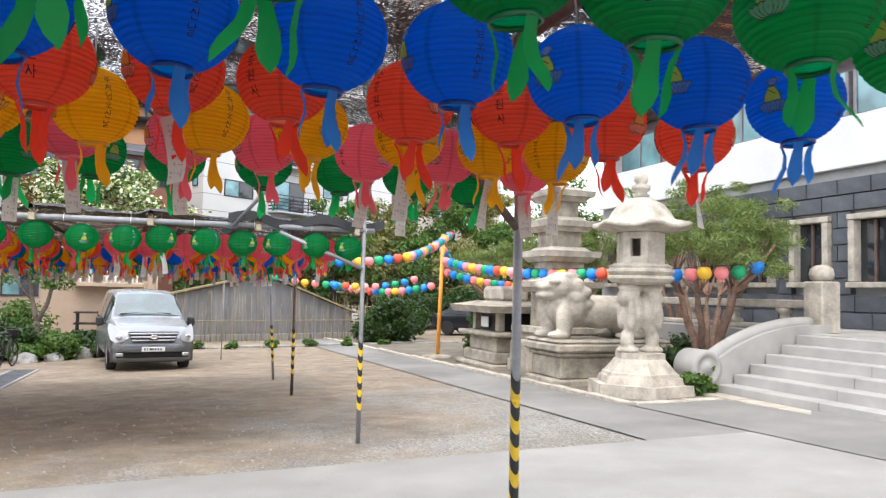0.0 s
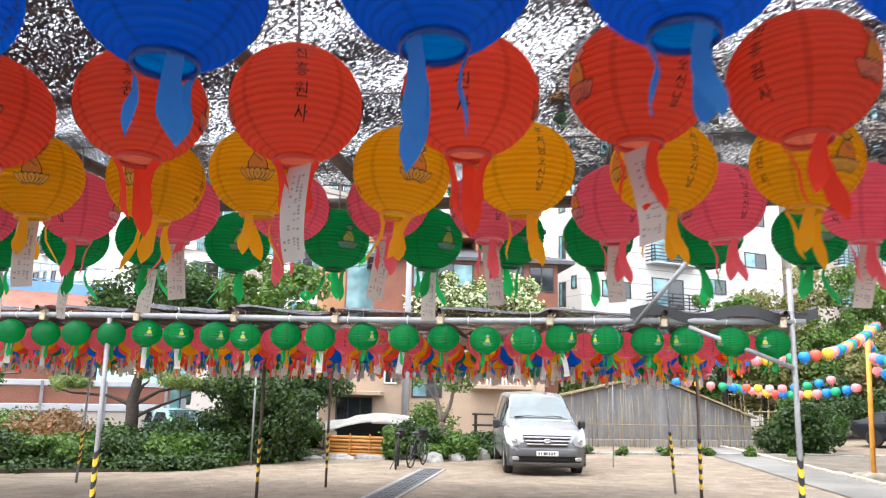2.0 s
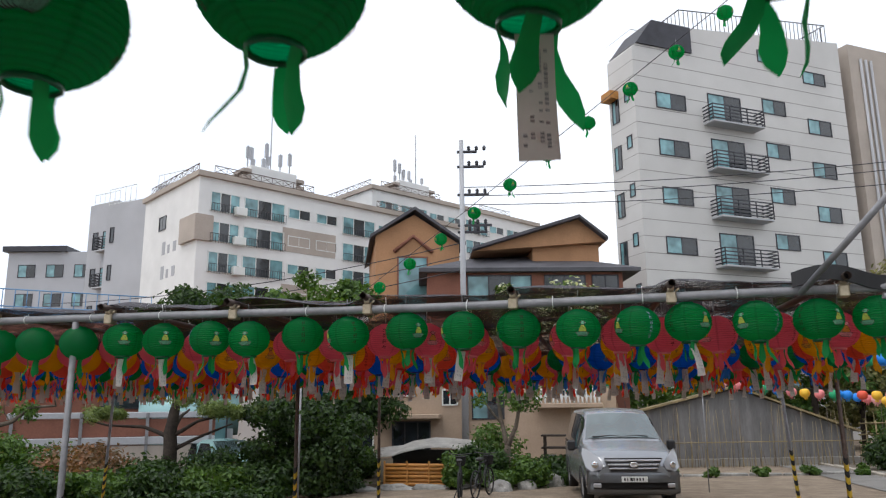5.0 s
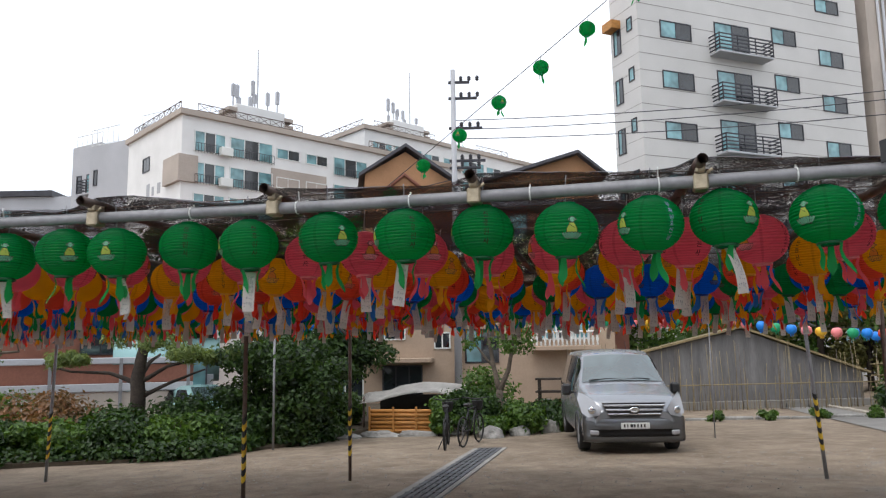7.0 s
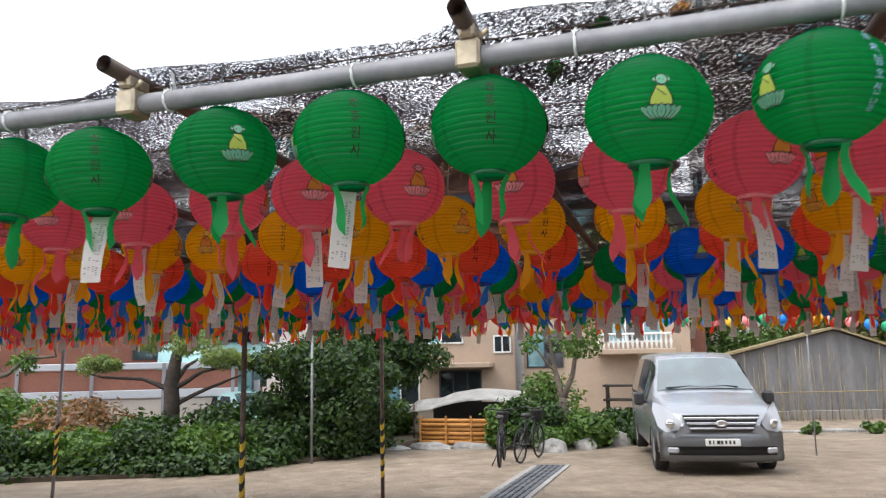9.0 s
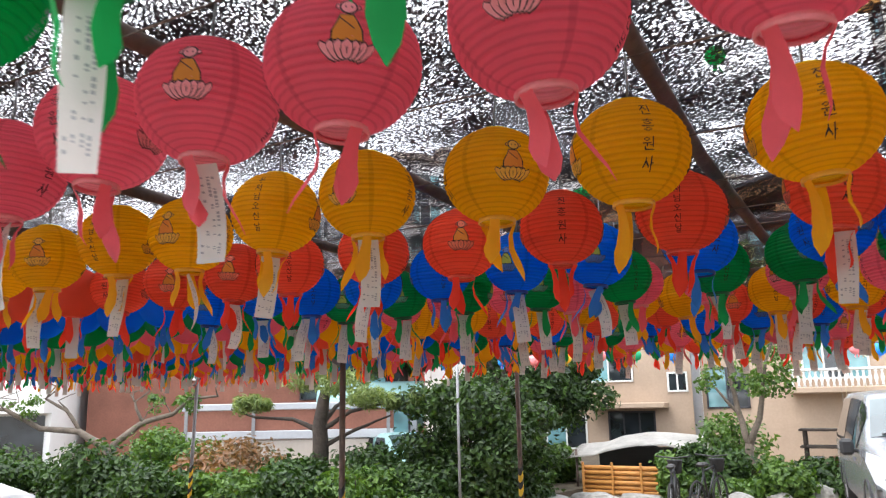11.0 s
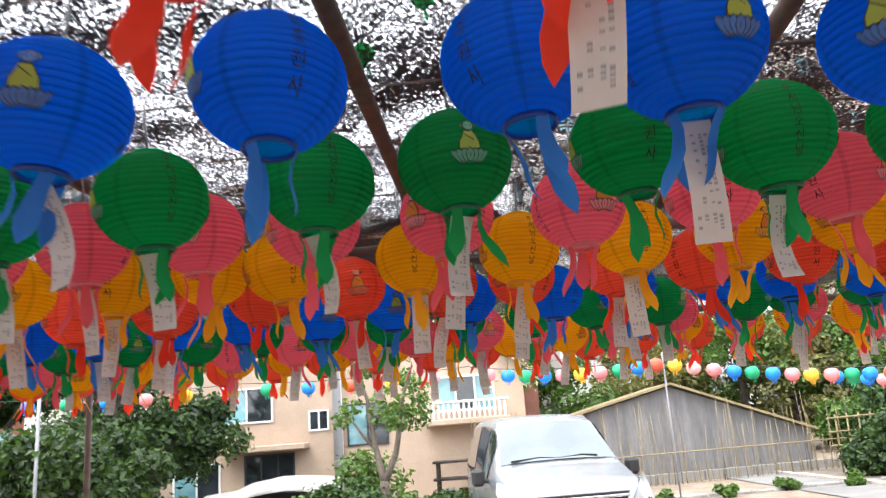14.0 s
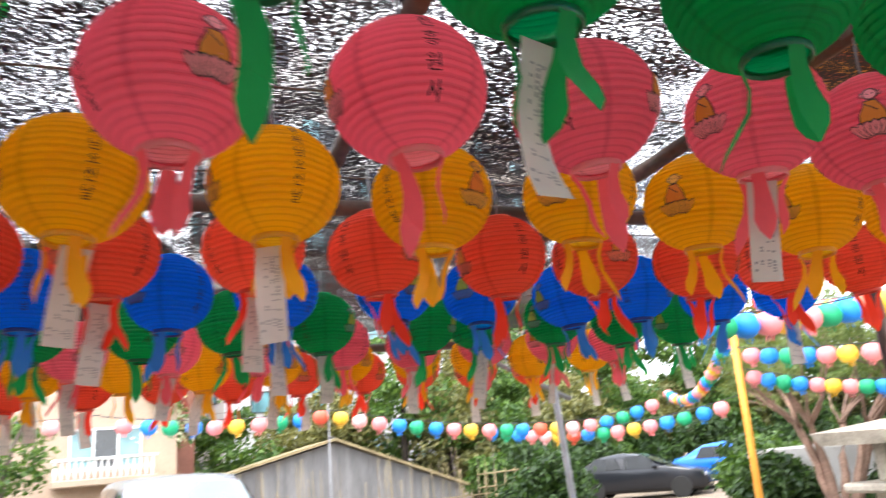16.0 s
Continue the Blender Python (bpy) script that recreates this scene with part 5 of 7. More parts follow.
# peach house behind the garden, with balusters
hp = thing("house", pose(-24.2, 28.6, -1, 0, 0, 24.5), "peach rendered house with dark doorway and white balusters", "house")
part("wall", bx(0, 0, 0, 12.6, 2.2, 5.6), PEACH, hp)
part("canopy_slab", bx(2.4, -0.9, 2.05, 5.2, 0, 2.25, 0.03), PEACH, hp)
window(hp, 3.0, 0.3, 4.7, 1.95, 0, 3, DARKMET, GLASS_D)
window(hp, 0.6, 0.6, 2.2, 1.8, 0, 2, PLATE, GLASS)
window(hp, 5.2, 2.6, 5.9, 3.3, 0, 2, PLATE, GLASS_D)
window(hp, 6.5, 2.0, 7.9, 3.4, 0, 2, DARKMET, GLASS)
window(hp, 9.6, 2.9, 11.6, 4.1, 0, 3, PLATE, GLASS)
window(hp, 2.2, 3.0, 4.0, 4.2, 0, 2, PLATE, GLASS)
bal = part("balcony", bx(9.2, -0.9, 2.45, 12.0, 0, 2.65, 0.03), PEACH, hp)
for k in range(16):
    part("baluster", lathe(bmesh.new(), [(0.05, 0), (0.03, 0.1), (0.06, 0.25), (0.03, 0.42), (0.05, 0.5)], 8), WHITE, bal, "white baluster", pose(9.3 + 0.17 * k, -0.82, 2.65))
part("handrail", bx(9.2, -0.9, 3.15, 12.0, -0.74, 3.23, 0.02), WHITE, bal)
part("drainpipe", tube(bmesh.new(), [(6.25, -0.15, 0), (6.25, -0.15, 5.4)], 0.13, 8), PLATE, hp, "white wrapped drainpipe")

# buildings along the street at the garden's left
hr = thing("brick_house", pose(-37.0, 16.0, -1, 0, 0, 62), "red-brown brick house behind the street wall", "house")
part("wall", bx(0, 0, 0, 14, 8, 5.6), REDBRICK, hr)
window(hr, 3.6, 3.5, 4.6, 4.6, 0, 2, PLATE, GLASS_D)
window(hr, 8.5, 2.6, 11.0, 4.4, 0, 3, DARKMET, GLASS_D)
window(hr, 11.5, 2.6, 13.0, 4.4, 0, 2, DARKMET, GLASS)
part("roof", hip(0, 0, 14, 8, 5.6, 7.3, 2.5), TILE_R, hr, "red-brown tiled roof")
part("chimney", bx(3.0, 2.0, 6.0, 3.6, 2.6, 8.3, 0.03), REDBRICK, hr)
hw = thing("house", pose(-38.0, 7.0, -1, 0, 0, 62), "white rendered house with an open garage", "house")
part("wall", bx(0, 0, 0, 8, 8, 6.0), WHITE, hw)
part("upper_box", bx(3.4, -1.0, 2.3, 8.0, 0, 6.4), WHITE, hw)
# flat dark sheet on the wall in place of the shade inside the garage
part("garage_shade", bx(5.0, -0.05, 0, 7.8, 0.0, 2.2), GLASS_D, hw, "dark sheet standing for the shaded garage opening")
window(hw, 0.6, 3.0, 1.4, 4.6, 0, 1, DARKMET, GLASS_D)
hl = thing("house", pose(-37.5, 20.5, -1, 0, 0, 62), "low building with a blue railed terrace", "house")
part("wall", bx(0, 0, 0, 7, 8, 7.0), PEACH, hl)
part("fascia", bx(-0.1, -0.15, 6.4, 7.1, 0, 7.2), BLUEP, hl, "blue fascia")
bm = bmesh.new()
rail_run(bm, (0, -0.1, 7.2), (7, -0.1, 7.2), 0.9, 0.5, 0.03)
part("railing", bm, BLUEP, hl, "blue railing")
for k in range(4):
    window(hl, 0.4 + 1.6 * k, 4.9, 1.7 + 1.6 * k, 6.1, 0, 2, BLUEP, GLASS)

# street wall with white rail bands
wall = thing("street_wall", pose(-26.2, 15.8, -0.75, 0, 0, 50), "low cream street wall with white and brown metal bands", "wall")
part("base", bx(0, 0, -0.3, 6.3, 0.25, 1.15, 0.02), BEIGE, wall)
part("band", bx(0, -0.06, 1.17, 6.3, 0.2, 1.42, 0.02), GREYW, wall, "white metal band")
part("panel", bx(0, 0.0, 1.43, 6.3, 0.12, 2.0, 0.01), REDBRICK, wall, "brown panel")
part("band", bx(0, -0.06, 2.02, 6.3, 0.2, 2.22, 0.02), GREYW, wall, "white metal band")
for k in range(4):
    part("wall_post", bx(0.1 + 2.0 * k, -0.08, 0, 0.2 + 2.0 * k, -0.062, 2.2), GALV, wall)
hut = thing("street_hut", pose(-24.6, 19.6, -0.75, 0, 0, 50), "grey glazed street booth with a teal roof", "booth")
part("wall", bx(0, 0, 0, 3.0, 2.0, 1.6), GREYW, hut)
window(hut, 0.2, 1.0, 2.8, 2.2, -0.03, 3, DARKMET, GLASS)
part("roof", tube(bmesh.new(), [(-0.2, 1.0, 2.1), (3.2, 1.0, 2.1)], [0.75, 0.75], 12), TEALCAR, hut, "rounded teal roof")

# utility pole with cross arms and cables
pole = thing("utility_pole", pose(-18.06, 30.35, -0.9), "tall pale concrete utility pole with cross arms", "utility pole")
part("shaft", tube(bmesh.new(), [(0, 0, 0), (0, 0, 14.2)], [0.16, 0.10], 10), GREYW, pole)
for z, w in ((13.6, 0.7), (12.9, 1.0), (11.6, 1.2), (10.2, 1.3), (9.9, 1.1)):
    part("cross_arm", bx(-0.2, -0.06, z, w, 0.06, z + 0.1, 0.01), DARKMET, pole, "", pose(0, 0, 0, 0, 0, 30))
    for k in range(3):
        part("insulator", lathe(bmesh.new(), [(0.03, 0), (0.09, 0.06), (0.05, 0.1), (0.09, 0.14), (0.03, 0.22)], 8), DARKMET, pole, "", pose(0.3 + 0.3 * k, 0.15 + 0.17 * k, z + 0.1))
for k, (z0, z1) in enumerate(((12.0, 12.6), (11.6, 12.3), (11.2, 11.6))):
    pts = []
    for i in range(13):
        t = i / 12
        pts.append((-18 + 26 * t, 30.4 + 10 * t, z0 + (z1 - z0) * t - 0.9 - 2.0 * t * (1 - t)))
    pipe("power_cable", pts, 0.018, DARKMET, "thin dark overhead power cable", "cable", 4, "power cables")
for k, z0 in enumerate((8.6, 8.0, 7.4)):
    pts = [(-18 - 22 * i / 12, 30.4 - 6 * i / 12, z0 - 2.2 * (i / 12) * (1 - i / 12) - 1.6 * i / 12) for i in range(13)]
    pipe("power_cable", pts, 0.02, DARKMET, "thin dark overhead power cable", "cable", 4, "power cables")
# ---- temple hall, stairs and terrace ----
LAND = 1.0
STAIR_U, STAIR_V0, STAIR_V1, RISE, TREAD = 8.62, 2.0, 10.25, 0.163, 0.335
stairs = thing("stone_stairs", at(0, 0, 0.0, ground=False), "broad pale granite stairs up to the temple terrace", "stairs", kind="structure")
for k in range(6):
    u0 = STAIR_U + TREAD * k
    for j in range(4):
        v0, v1 = STAIR_V0 + (STAIR_V1 - STAIR_V0) * j / 4, STAIR_V0 + (STAIR_V1 - STAIR_V0) * (j + 1) / 4
        part("step", bx(u0, v0 + 0.003, -0.1, u0 + TREAD + 0.05, v1 - 0.003, RISE * (k + 1) - 0.01, 0.012), GRANITE_S, stairs)
part("bottom_strip", bx(STAIR_U - 0.32, STAIR_V0, -0.2, STAIR_U, STAIR_V1 + 0.1, 0.02, 0.008), GRANITE, stairs, "pale stone strip at the foot")
terrace = solo("terrace", bx(STAIR_U + 6 * TREAD, -6, -0.3, 22, 24, LAND - 0.01, 0.01), GRANITE_S, at(0, 0, ground=False), "raised granite temple terrace", "terrace", kind="structure")

# curled cheek wall of the stairs
cheek = thing("stair_cheek", at(0, 0, ground=False), "grey granite stair cheek ending in a carved scroll", "stair wall", kind="structure")
bm = bmesh.new()
prof = [(8.35, -0.05)] + [(8.55 + 2.3 * (k / 12), 0.42 + 0.72 * math.sin(math.pi / 2 * (k / 12) ** 0.75)) for k in range(13)] + [(11.1, 1.14), (11.1, -0.05)]
a = [bm.verts.new((x, 10.28, z)) for x, z in prof]
b = [bm.verts.new((x, 10.72, z)) for x, z in prof]
bm.faces.new(a)
bm.faces.new(b[::-1])
for k in range(len(prof)):
    bm.faces.new((a[k], b[k], b[(k + 1) % len(prof)], a[(k + 1) % len(prof)]))
bmesh.ops.recalc_face_normals(bm, faces=bm.faces)
part("wall", bm, GRANITE_S, cheek)
part("coping", tube(bmesh.new(), [(x, 10.5, z + 0.02) for x, z in prof[1:14]], 0.12, 8), GRANITE_S, cheek)
bm = bmesh.new()
lathe(bm, [(0.28, -0.27), (0.30, -0.24), (0.30, 0.24), (0.28, 0.27), (0.2, 0.27), (0.19, 0.25), (0.1, 0.25), (0.09, 0.28), (0.0, 0.28)], 24)
part("scroll", bm, GRANITE_S, cheek, "round carved drum", pose(8.42, 10.5, 0.42, 90, 0, 0))
part("scroll_foot", bx(8.05, 10.25, -0.1, 8.75, 10.75, 0.16, 0.06), GRANITE_S, cheek)
# newel with a round finial
newel = thing("stone_newel", at(11.15, 10.5, LAND, ground=False), "pale granite newel with a round finial", "newel")
part("shaft", bx(-0.22, -0.22, -0.02, 0.22, 0.22, 0.92, 0.025), GRANITE, newel)
part("finial", lathe(bmesh.new(), [(0.14, 0.92), (0.2, 0.97), (0.215, 1.06), (0.19, 1.15), (0.1, 1.21), (0.0, 1.225)], 18), GRANITE, newel)
bal = thing("stone_balustrade", at(11.15, 10.72, LAND, ground=False), "pale granite balustrade along the terrace edge", "balustrade", kind="structure")
part("rail", bx(-0.09, 0, 0.42, 0.09, 9.5, 0.58, 0.02), GRANITE, bal)
part("plinth", bx(-0.12, 0, 0.0, 0.12, 9.5, 0.10, 0.02), GRANITE, bal)
for k in range(7):
    part("baluster", lathe(bmesh.new(), [(0.17, 0.10), (0.17, 0.16), (0.1, 0.2), (0.09, 0.3), (0.16, 0.34), (0.17, 0.42)], 12), GRANITE, bal, "", pose(0, 0.65 + 1.35 * k, 0))

WALL_U, W_TOP = 13.6, 4.45
hall = thing("temple_hall", at(0, 0, ground=False), "temple hall of dark stone blocks below white upper walls", "temple hall")
part("core", bx(WALL_U + 0.14, -6, LAND - 0.2, 20, 22, W_TOP + 4.2), MORTAR, hall)
part("upper_wall", bx(WALL_U - 0.02, -6, W_TOP, WALL_U + 0.16, 22, W_TOP + 1.1, 0.01), WHITE, hall, "white band above the stone")
part("upper_wall", bx(WALL_U + 0.06, -6, W_TOP + 2.6, WALL_U + 0.17, 22, W_TOP + 4.2), WHITE, hall)
OPEN_V = [(12.72 - 1.62 * k, 13.5 - 1.62 * k) for k in range(-5, 9)]
for v0, v1 in OPEN_V:
    w = part("window", bx(WALL_U + 0.10, v0, 1.98, WALL_U + 0.15, v1, 3.3), GLASS_D, hall, "dark recessed window")
    part("sill", bx(WALL_U - 0.16, v0 - 0.18, 1.86, WALL_U + 0.12, v1 + 0.18, 1.98, 0.015), GRANITE, w, "pale stone sill")
    part("lintel", bx(WALL_U - 0.12, v0 - 0.18, 3.3, WALL_U + 0.12, v1 + 0.18, 3.42, 0.015), GRANITE, w, "pale stone lintel")
    part("jamb", bx(WALL_U - 0.1, v1, 1.99, WALL_U + 0.12, v1 + 0.16, 3.29, 0.01), GRANITE, w, "pale stone jamb")
    part("jamb", bx(WALL_U - 0.1, v0 - 0.16, 1.99, WALL_U + 0.12, v0, 3.29, 0.01), GRANITE, w, "pale stone jamb")
    part("mullion", bx(WALL_U + 0.05, (v0 + v1) / 2 - 0.03, 1.99, WALL_U + 0.098, (v0 + v1) / 2 + 0.03, 3.29), RUSTY, w, "brown mullion")
for k in range(12):
    v0 = -5.5 + 2.2 * k
    uw = part("upper_window", bx(WALL_U + 0.02, v0, W_TOP + 1.12, WALL_U + 0.1, v0 + 2.0, W_TOP + 2.55), GLASS, hall, "upper glazing")
    for x in (0, 1.0, 2.0):
        part("frame", bx(WALL_U - 0.01, v0 + x - 0.04, W_TOP + 1.11, WALL_U + 0.11, v0 + x + 0.04, W_TOP + 2.57), GALV, uw)
part("eaves", bx(WALL_U - 1.7, -7, W_TOP + 4.2, 21, 23, W_TOP + 4.5, 0.05), ORPAINT, hall, "orange painted eaves")
for k in range(40):
    part("rafter", bx(WALL_U - 1.65, -6.6 + 0.72 * k, W_TOP + 4.05, WALL_U + 0.1, -6.45 + 0.72 * k, W_TOP + 4.2, 0.02), TILE_R, hall, "red painted rafter")
part("roof", hip(WALL_U - 1.5, -6.8, 20.8, 22.8, W_TOP + 4.55, W_TOP + 8.0, 1.5), SHINGLE, hall, "dark tiled roof")
banner = solo("banner", bx(WALL_U - 0.05, 9.6, W_TOP + 0.25, WALL_U - 0.03, 10.25, W_TOP + 1.5, 0.004), LANTERN["red"], at(0, 0, ground=False), "small red cloth banner on the white wall", "banner")

def carve(ob, grain):
    """Melts overlapping masses into one worn stone body."""
    r = ob.modifiers.new("melt", "REMESH")
    r.mode, r.voxel_size, r.use_smooth_shade = "VOXEL", grain, True
    s = ob.modifiers.new("wear", "SMOOTH")
    s.factor, s.iterations = 0.5, 3
    return ob


# granite lantern on hexagonal plinths, carried by two carved bears
CARVE = GRANITE
def hexa(r0, z0, r1, z1, bev=0.0):
    bm = bmesh.new()
    lathe(bm, [(r0, z0), (r1, z1)], 6, smooth=False, turn=0.2)
    return bm


sl = thing("stone_lantern", at(7.52, 10.85) @ Matrix.Diagonal((0.92, 0.92, 0.95, 1)), "tall pale granite lantern with carved shaft and domed cap", "stone lantern")
part("plinth", hexa(0.98, 0, 0.96, 0.24), GRANITE, sl)
part("plinth", hexa(0.80, 0.24, 0.76, 0.36), GRANITE, sl)
bm = bmesh.new()
lathe(bm, [(0.72, 0.36), (0.70, 0.42), (0.66, 0.44), (0.48, 0.64), (0.46, 0.66), (0.46, 0.76)], 6, smooth=False, turn=0.2)
part("lotus_base", bm, GRANITE, sl)


def blob(bm, c, r, seed=0, sub=3, m=None):
    g = bmesh.ops.create_icosphere(bm, subdivisions=sub, radius=1.0)
    for v in g["verts"]:
        n = 1 + 0.10 * noise.noise(v.co * 2.5 + Vector((seed, 0, 0))) + 0.05 * noise.noise(v.co * 7 + Vector((seed, 3, 0)))
        v.co = Vector((v.co.x * r[0] * n + c[0], v.co.y * r[1] * n + c[1], v.co.z * r[2] * n + c[2]))
        for f in v.link_faces:
            f.smooth = True
    return bm


bm = bmesh.new()
for s in (-1, 1):
    for k, (x, y, z, r, h) in enumerate(((0.20, 0.05, 0.80, 0.15, 0.07), (0.27, 0.0, 0.98, 0.13, 0.20), (0.20, 0.0, 1.22, 0.13, 0.20), (0.14, 0.0, 1.48, 0.21, 0.34), (0.25, 0.0, 1.74, 0.20, 0.17), (0.36, -0.06, 1.70, 0.10, 0.10), (0.20, 0.0, 1.90, 0.24, 0.10), (0.34, -0.05, 0.80, 0.12, 0.06), (0.30, -0.16, 1.40, 0.08, 0.26), (0.30, 0.16, 1.40, 0.08, 0.26), (0.30, 0.12, 1.86, 0.06, 0.07), (0.30, -0.12, 1.86, 0.06, 0.07))):
        blob(bm, (s * x, y * s, z), (r, r * 0.95, h), k + s)
carve(part("carved_shaft", bm, GRANITE, sl, "worn carving of two upright beasts"), 0.028)
part("lotus_tray", lathe(bmesh.new(), [(0.36, 1.95), (0.54, 2.0), (0.60, 2.06), (0.60, 2.1), (0.55, 2.12), (0.62, 2.18), (0.62, 2.22), (0.56, 2.24), (0.58, 2.28), (0.48, 2.33)], 18, smooth=False), GRANITE, sl)
fire = part("fire_box", bmesh.new(), GRANITE, sl)
bm = bmesh.new()
for k in range(6):
    a0, a1 = 0.2 + math.pi / 3 * k, 0.2 + math.pi / 3 * (k + 1)
    p, q = Vector((0.44 * math.cos(a0), 0.44 * math.sin(a0), 0)), Vector((0.44 * math.cos(a1), 0.44 * math.sin(a1), 0))

    def slabq(t0, t1, z0, z1):
        o = [p.lerp(q, t0), p.lerp(q, t1)]
        vs = [bm.verts.new((v.x * s, v.y * s, z)) for v in o for s in (1.0, 0.8) for z in (z0, z1)]
        for f in ((0, 1, 5, 4), (2, 6, 7, 3), (0, 4, 6, 2), (1, 3, 7, 5), (0, 2, 3, 1), (4, 5, 7, 6)):
            bm.faces.new([vs[i] for i in f])
    if k % 2 == 0:
        slabq(0, 1, 2.33, 2.88)
    else:
        slabq(0, 0.28, 2.33, 2.88)
        slabq(0.72, 1, 2.33, 2.88)
        slabq(0.28, 0.72, 2.33, 2.45)
        slabq(0.28, 0.72, 2.76, 2.88)
bmesh.ops.recalc_face_normals(bm, faces=bm.faces)
bm.to_mesh(fire.data)
bm.free()
bm = bmesh.new()
n, prof = 36, [(0.44, 2.88), (0.80, 2.93), (0.84, 2.94), (0.84, 2.99), (0.78, 3.02), (0.60, 3.10), (0.53, 3.24), (0.42, 3.38), (0.24, 3.48), (0.12, 3.52)]
rings = []
for r, z in prof:
    ring = []
    for k in range(n):
        a = 2 * math.pi * k / n + 0.2
        lobe = abs(math.cos(3 * (a - 0.2))) ** 4
        w = max(0.0, (r - 0.5) / 0.36)
        ring.append(bm.verts.new((r * (1 + 0.10 * lobe * w) * math.cos(a), r * (1 + 0.10 * lobe * w) * math.sin(a), z + 0.07 * lobe * w)))
    rings.append(ring)
for a, b in zip(rings, rings[1:]):
    for k in range(n):
        bm.faces.new((a[k], a[(k + 1) % n], b[(k + 1) % n], b[k])).smooth = True
bm.faces.new(rings[-1])
part("cap", bm, GRANITE, sl, "domed stone cap with upturned corners")
part("finial", lathe(bmesh.new(), [(0.12, 3.5), (0.16, 3.55), (0.10, 3.6), (0.17, 3.66), (0.17, 3.72), (0.09, 3.76), (0.13, 3.82), (0.12, 3.9), (0.0, 3.97)], 14), GRANITE, sl)

# guardian lion on a moulded pedestal
ped = thing("lion_pedestal", at(6.66, 12.1) @ Matrix.Diagonal((1.06, 1.0, 0.92, 1)), "weathered moulded granite pedestal of a guardian lion", "pedestal")
part("base", bx(0, 0, 0, 2.3, 1.35, 0.18, 0.03), GRANITE_W, ped)
part("body", bx(0.1, 0.1, 0.18, 2.2, 1.25, 0.62, 0.03), GRANITE_W, ped)
for k, (i, z0, z1) in enumerate(((0.04, 0.62, 0.72), (-0.04, 0.72, 0.88), (0.0, 0.88, 0.96))):
    part("moulding", bx(i, i, z0, 2.3 - i, 1.35 - i, z1, 0.035), GRANITE_W, ped)
bm = bmesh.new()
for k, (c, r) in enumerate((((1.15, 0.67, 0.52), (0.62, 0.33, 0.33)), ((0.58, 0.67, 0.60), (0.36, 0.34, 0.40)), ((1.68, 0.67, 0.45), (0.38, 0.37, 0.42)),
                            ((0.44, 0.67, 0.98), (0.32, 0.32, 0.30)), ((0.18, 0.67, 0.84), (0.20, 0.21, 0.10)), ((0.16, 0.67, 1.0), (0.20, 0.22, 0.10)), ((0.02, 0.67, 1.04), (0.07, 0.10, 0.06)), ((0.50, 0.67, 1.20), (0.28, 0.26, 0.10)), ((0.22, 0.54, 1.14), (0.08, 0.08, 0.05)), ((0.22, 0.80, 1.14), (0.08, 0.08, 0.05)), ((0.60, 0.67, 0.80), (0.30, 0.36, 0.22)), ((0.74, 0.40, 0.9), (0.12, 0.1, 0.12)), ((0.74, 0.94, 0.9), (0.12, 0.1, 0.12)), ((0.80, 0.45, 0.68), (0.12, 0.1, 0.12)), ((0.80, 0.89, 0.68), (0.12, 0.1, 0.12)),
                            ((0.38, 0.42, 0.35), (0.15, 0.13, 0.36)), ((0.38, 0.92, 0.35), (0.15, 0.13, 0.36)), ((0.28, 0.42, 0.08), (0.2, 0.13, 0.09)), ((0.28, 0.92, 0.08), (0.2, 0.13, 0.09)),
                            ((1.78, 0.38, 0.3), (0.3, 0.15, 0.3)), ((1.78, 0.96, 0.3), (0.3, 0.15, 0.3)), ((1.55, 0.36, 0.08), (0.26, 0.13, 0.08)), ((1.55, 0.98, 0.08), (0.26, 0.13, 0.08)),
                            ((0.62, 0.40, 1.02), (0.1, 0.08, 0.16)), ((0.62, 0.94, 1.02), (0.1, 0.08, 0.16)), ((2.0, 0.67, 0.75), (0.14, 0.16, 0.28)), ((0.2, 0.45, 1.1), (0.1, 0.09, 0.06)), ((0.2, 0.89, 1.1), (0.1, 0.09, 0.06)))):
    blob(bm, c, r, k)
carve(solo("stone_lion", bm, GRANITE, at(6.56, 12.02, 0.875) @ Matrix.Diagonal((1.16, 1.12, 0.98, 1)), "pale carved granite guardian lion crouching on a pedestal", "statue", smooth=True), 0.026)

# pagoda behind the lion
pg = thing("stone_pagoda", at(8.35, 15.2), "tiered granite pagoda with flat upturned roofs", "stone pagoda")


def tier(w, z0, z1, name, flare=0.0):
    bm = bmesh.new()
    a = [bm.verts.new((sx * w, sy * w, z0)) for sx, sy in ((-1, -1), (1, -1), (1, 1), (-1, 1))]
    b = [bm.verts.new((sx * (w + flare), sy * (w + flare), z1 + (0.05 if flare else 0))) for sx, sy in ((-1, -1), (1, -1), (1, 1), (-1, 1))]
    bm.faces.new(a[::-1])
    bm.faces.new(b)
    for k in range(4):
        bm.faces.new((a[k], a[(k + 1) % 4], b[(k + 1) % 4], b[k]))
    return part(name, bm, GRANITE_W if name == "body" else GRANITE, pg)


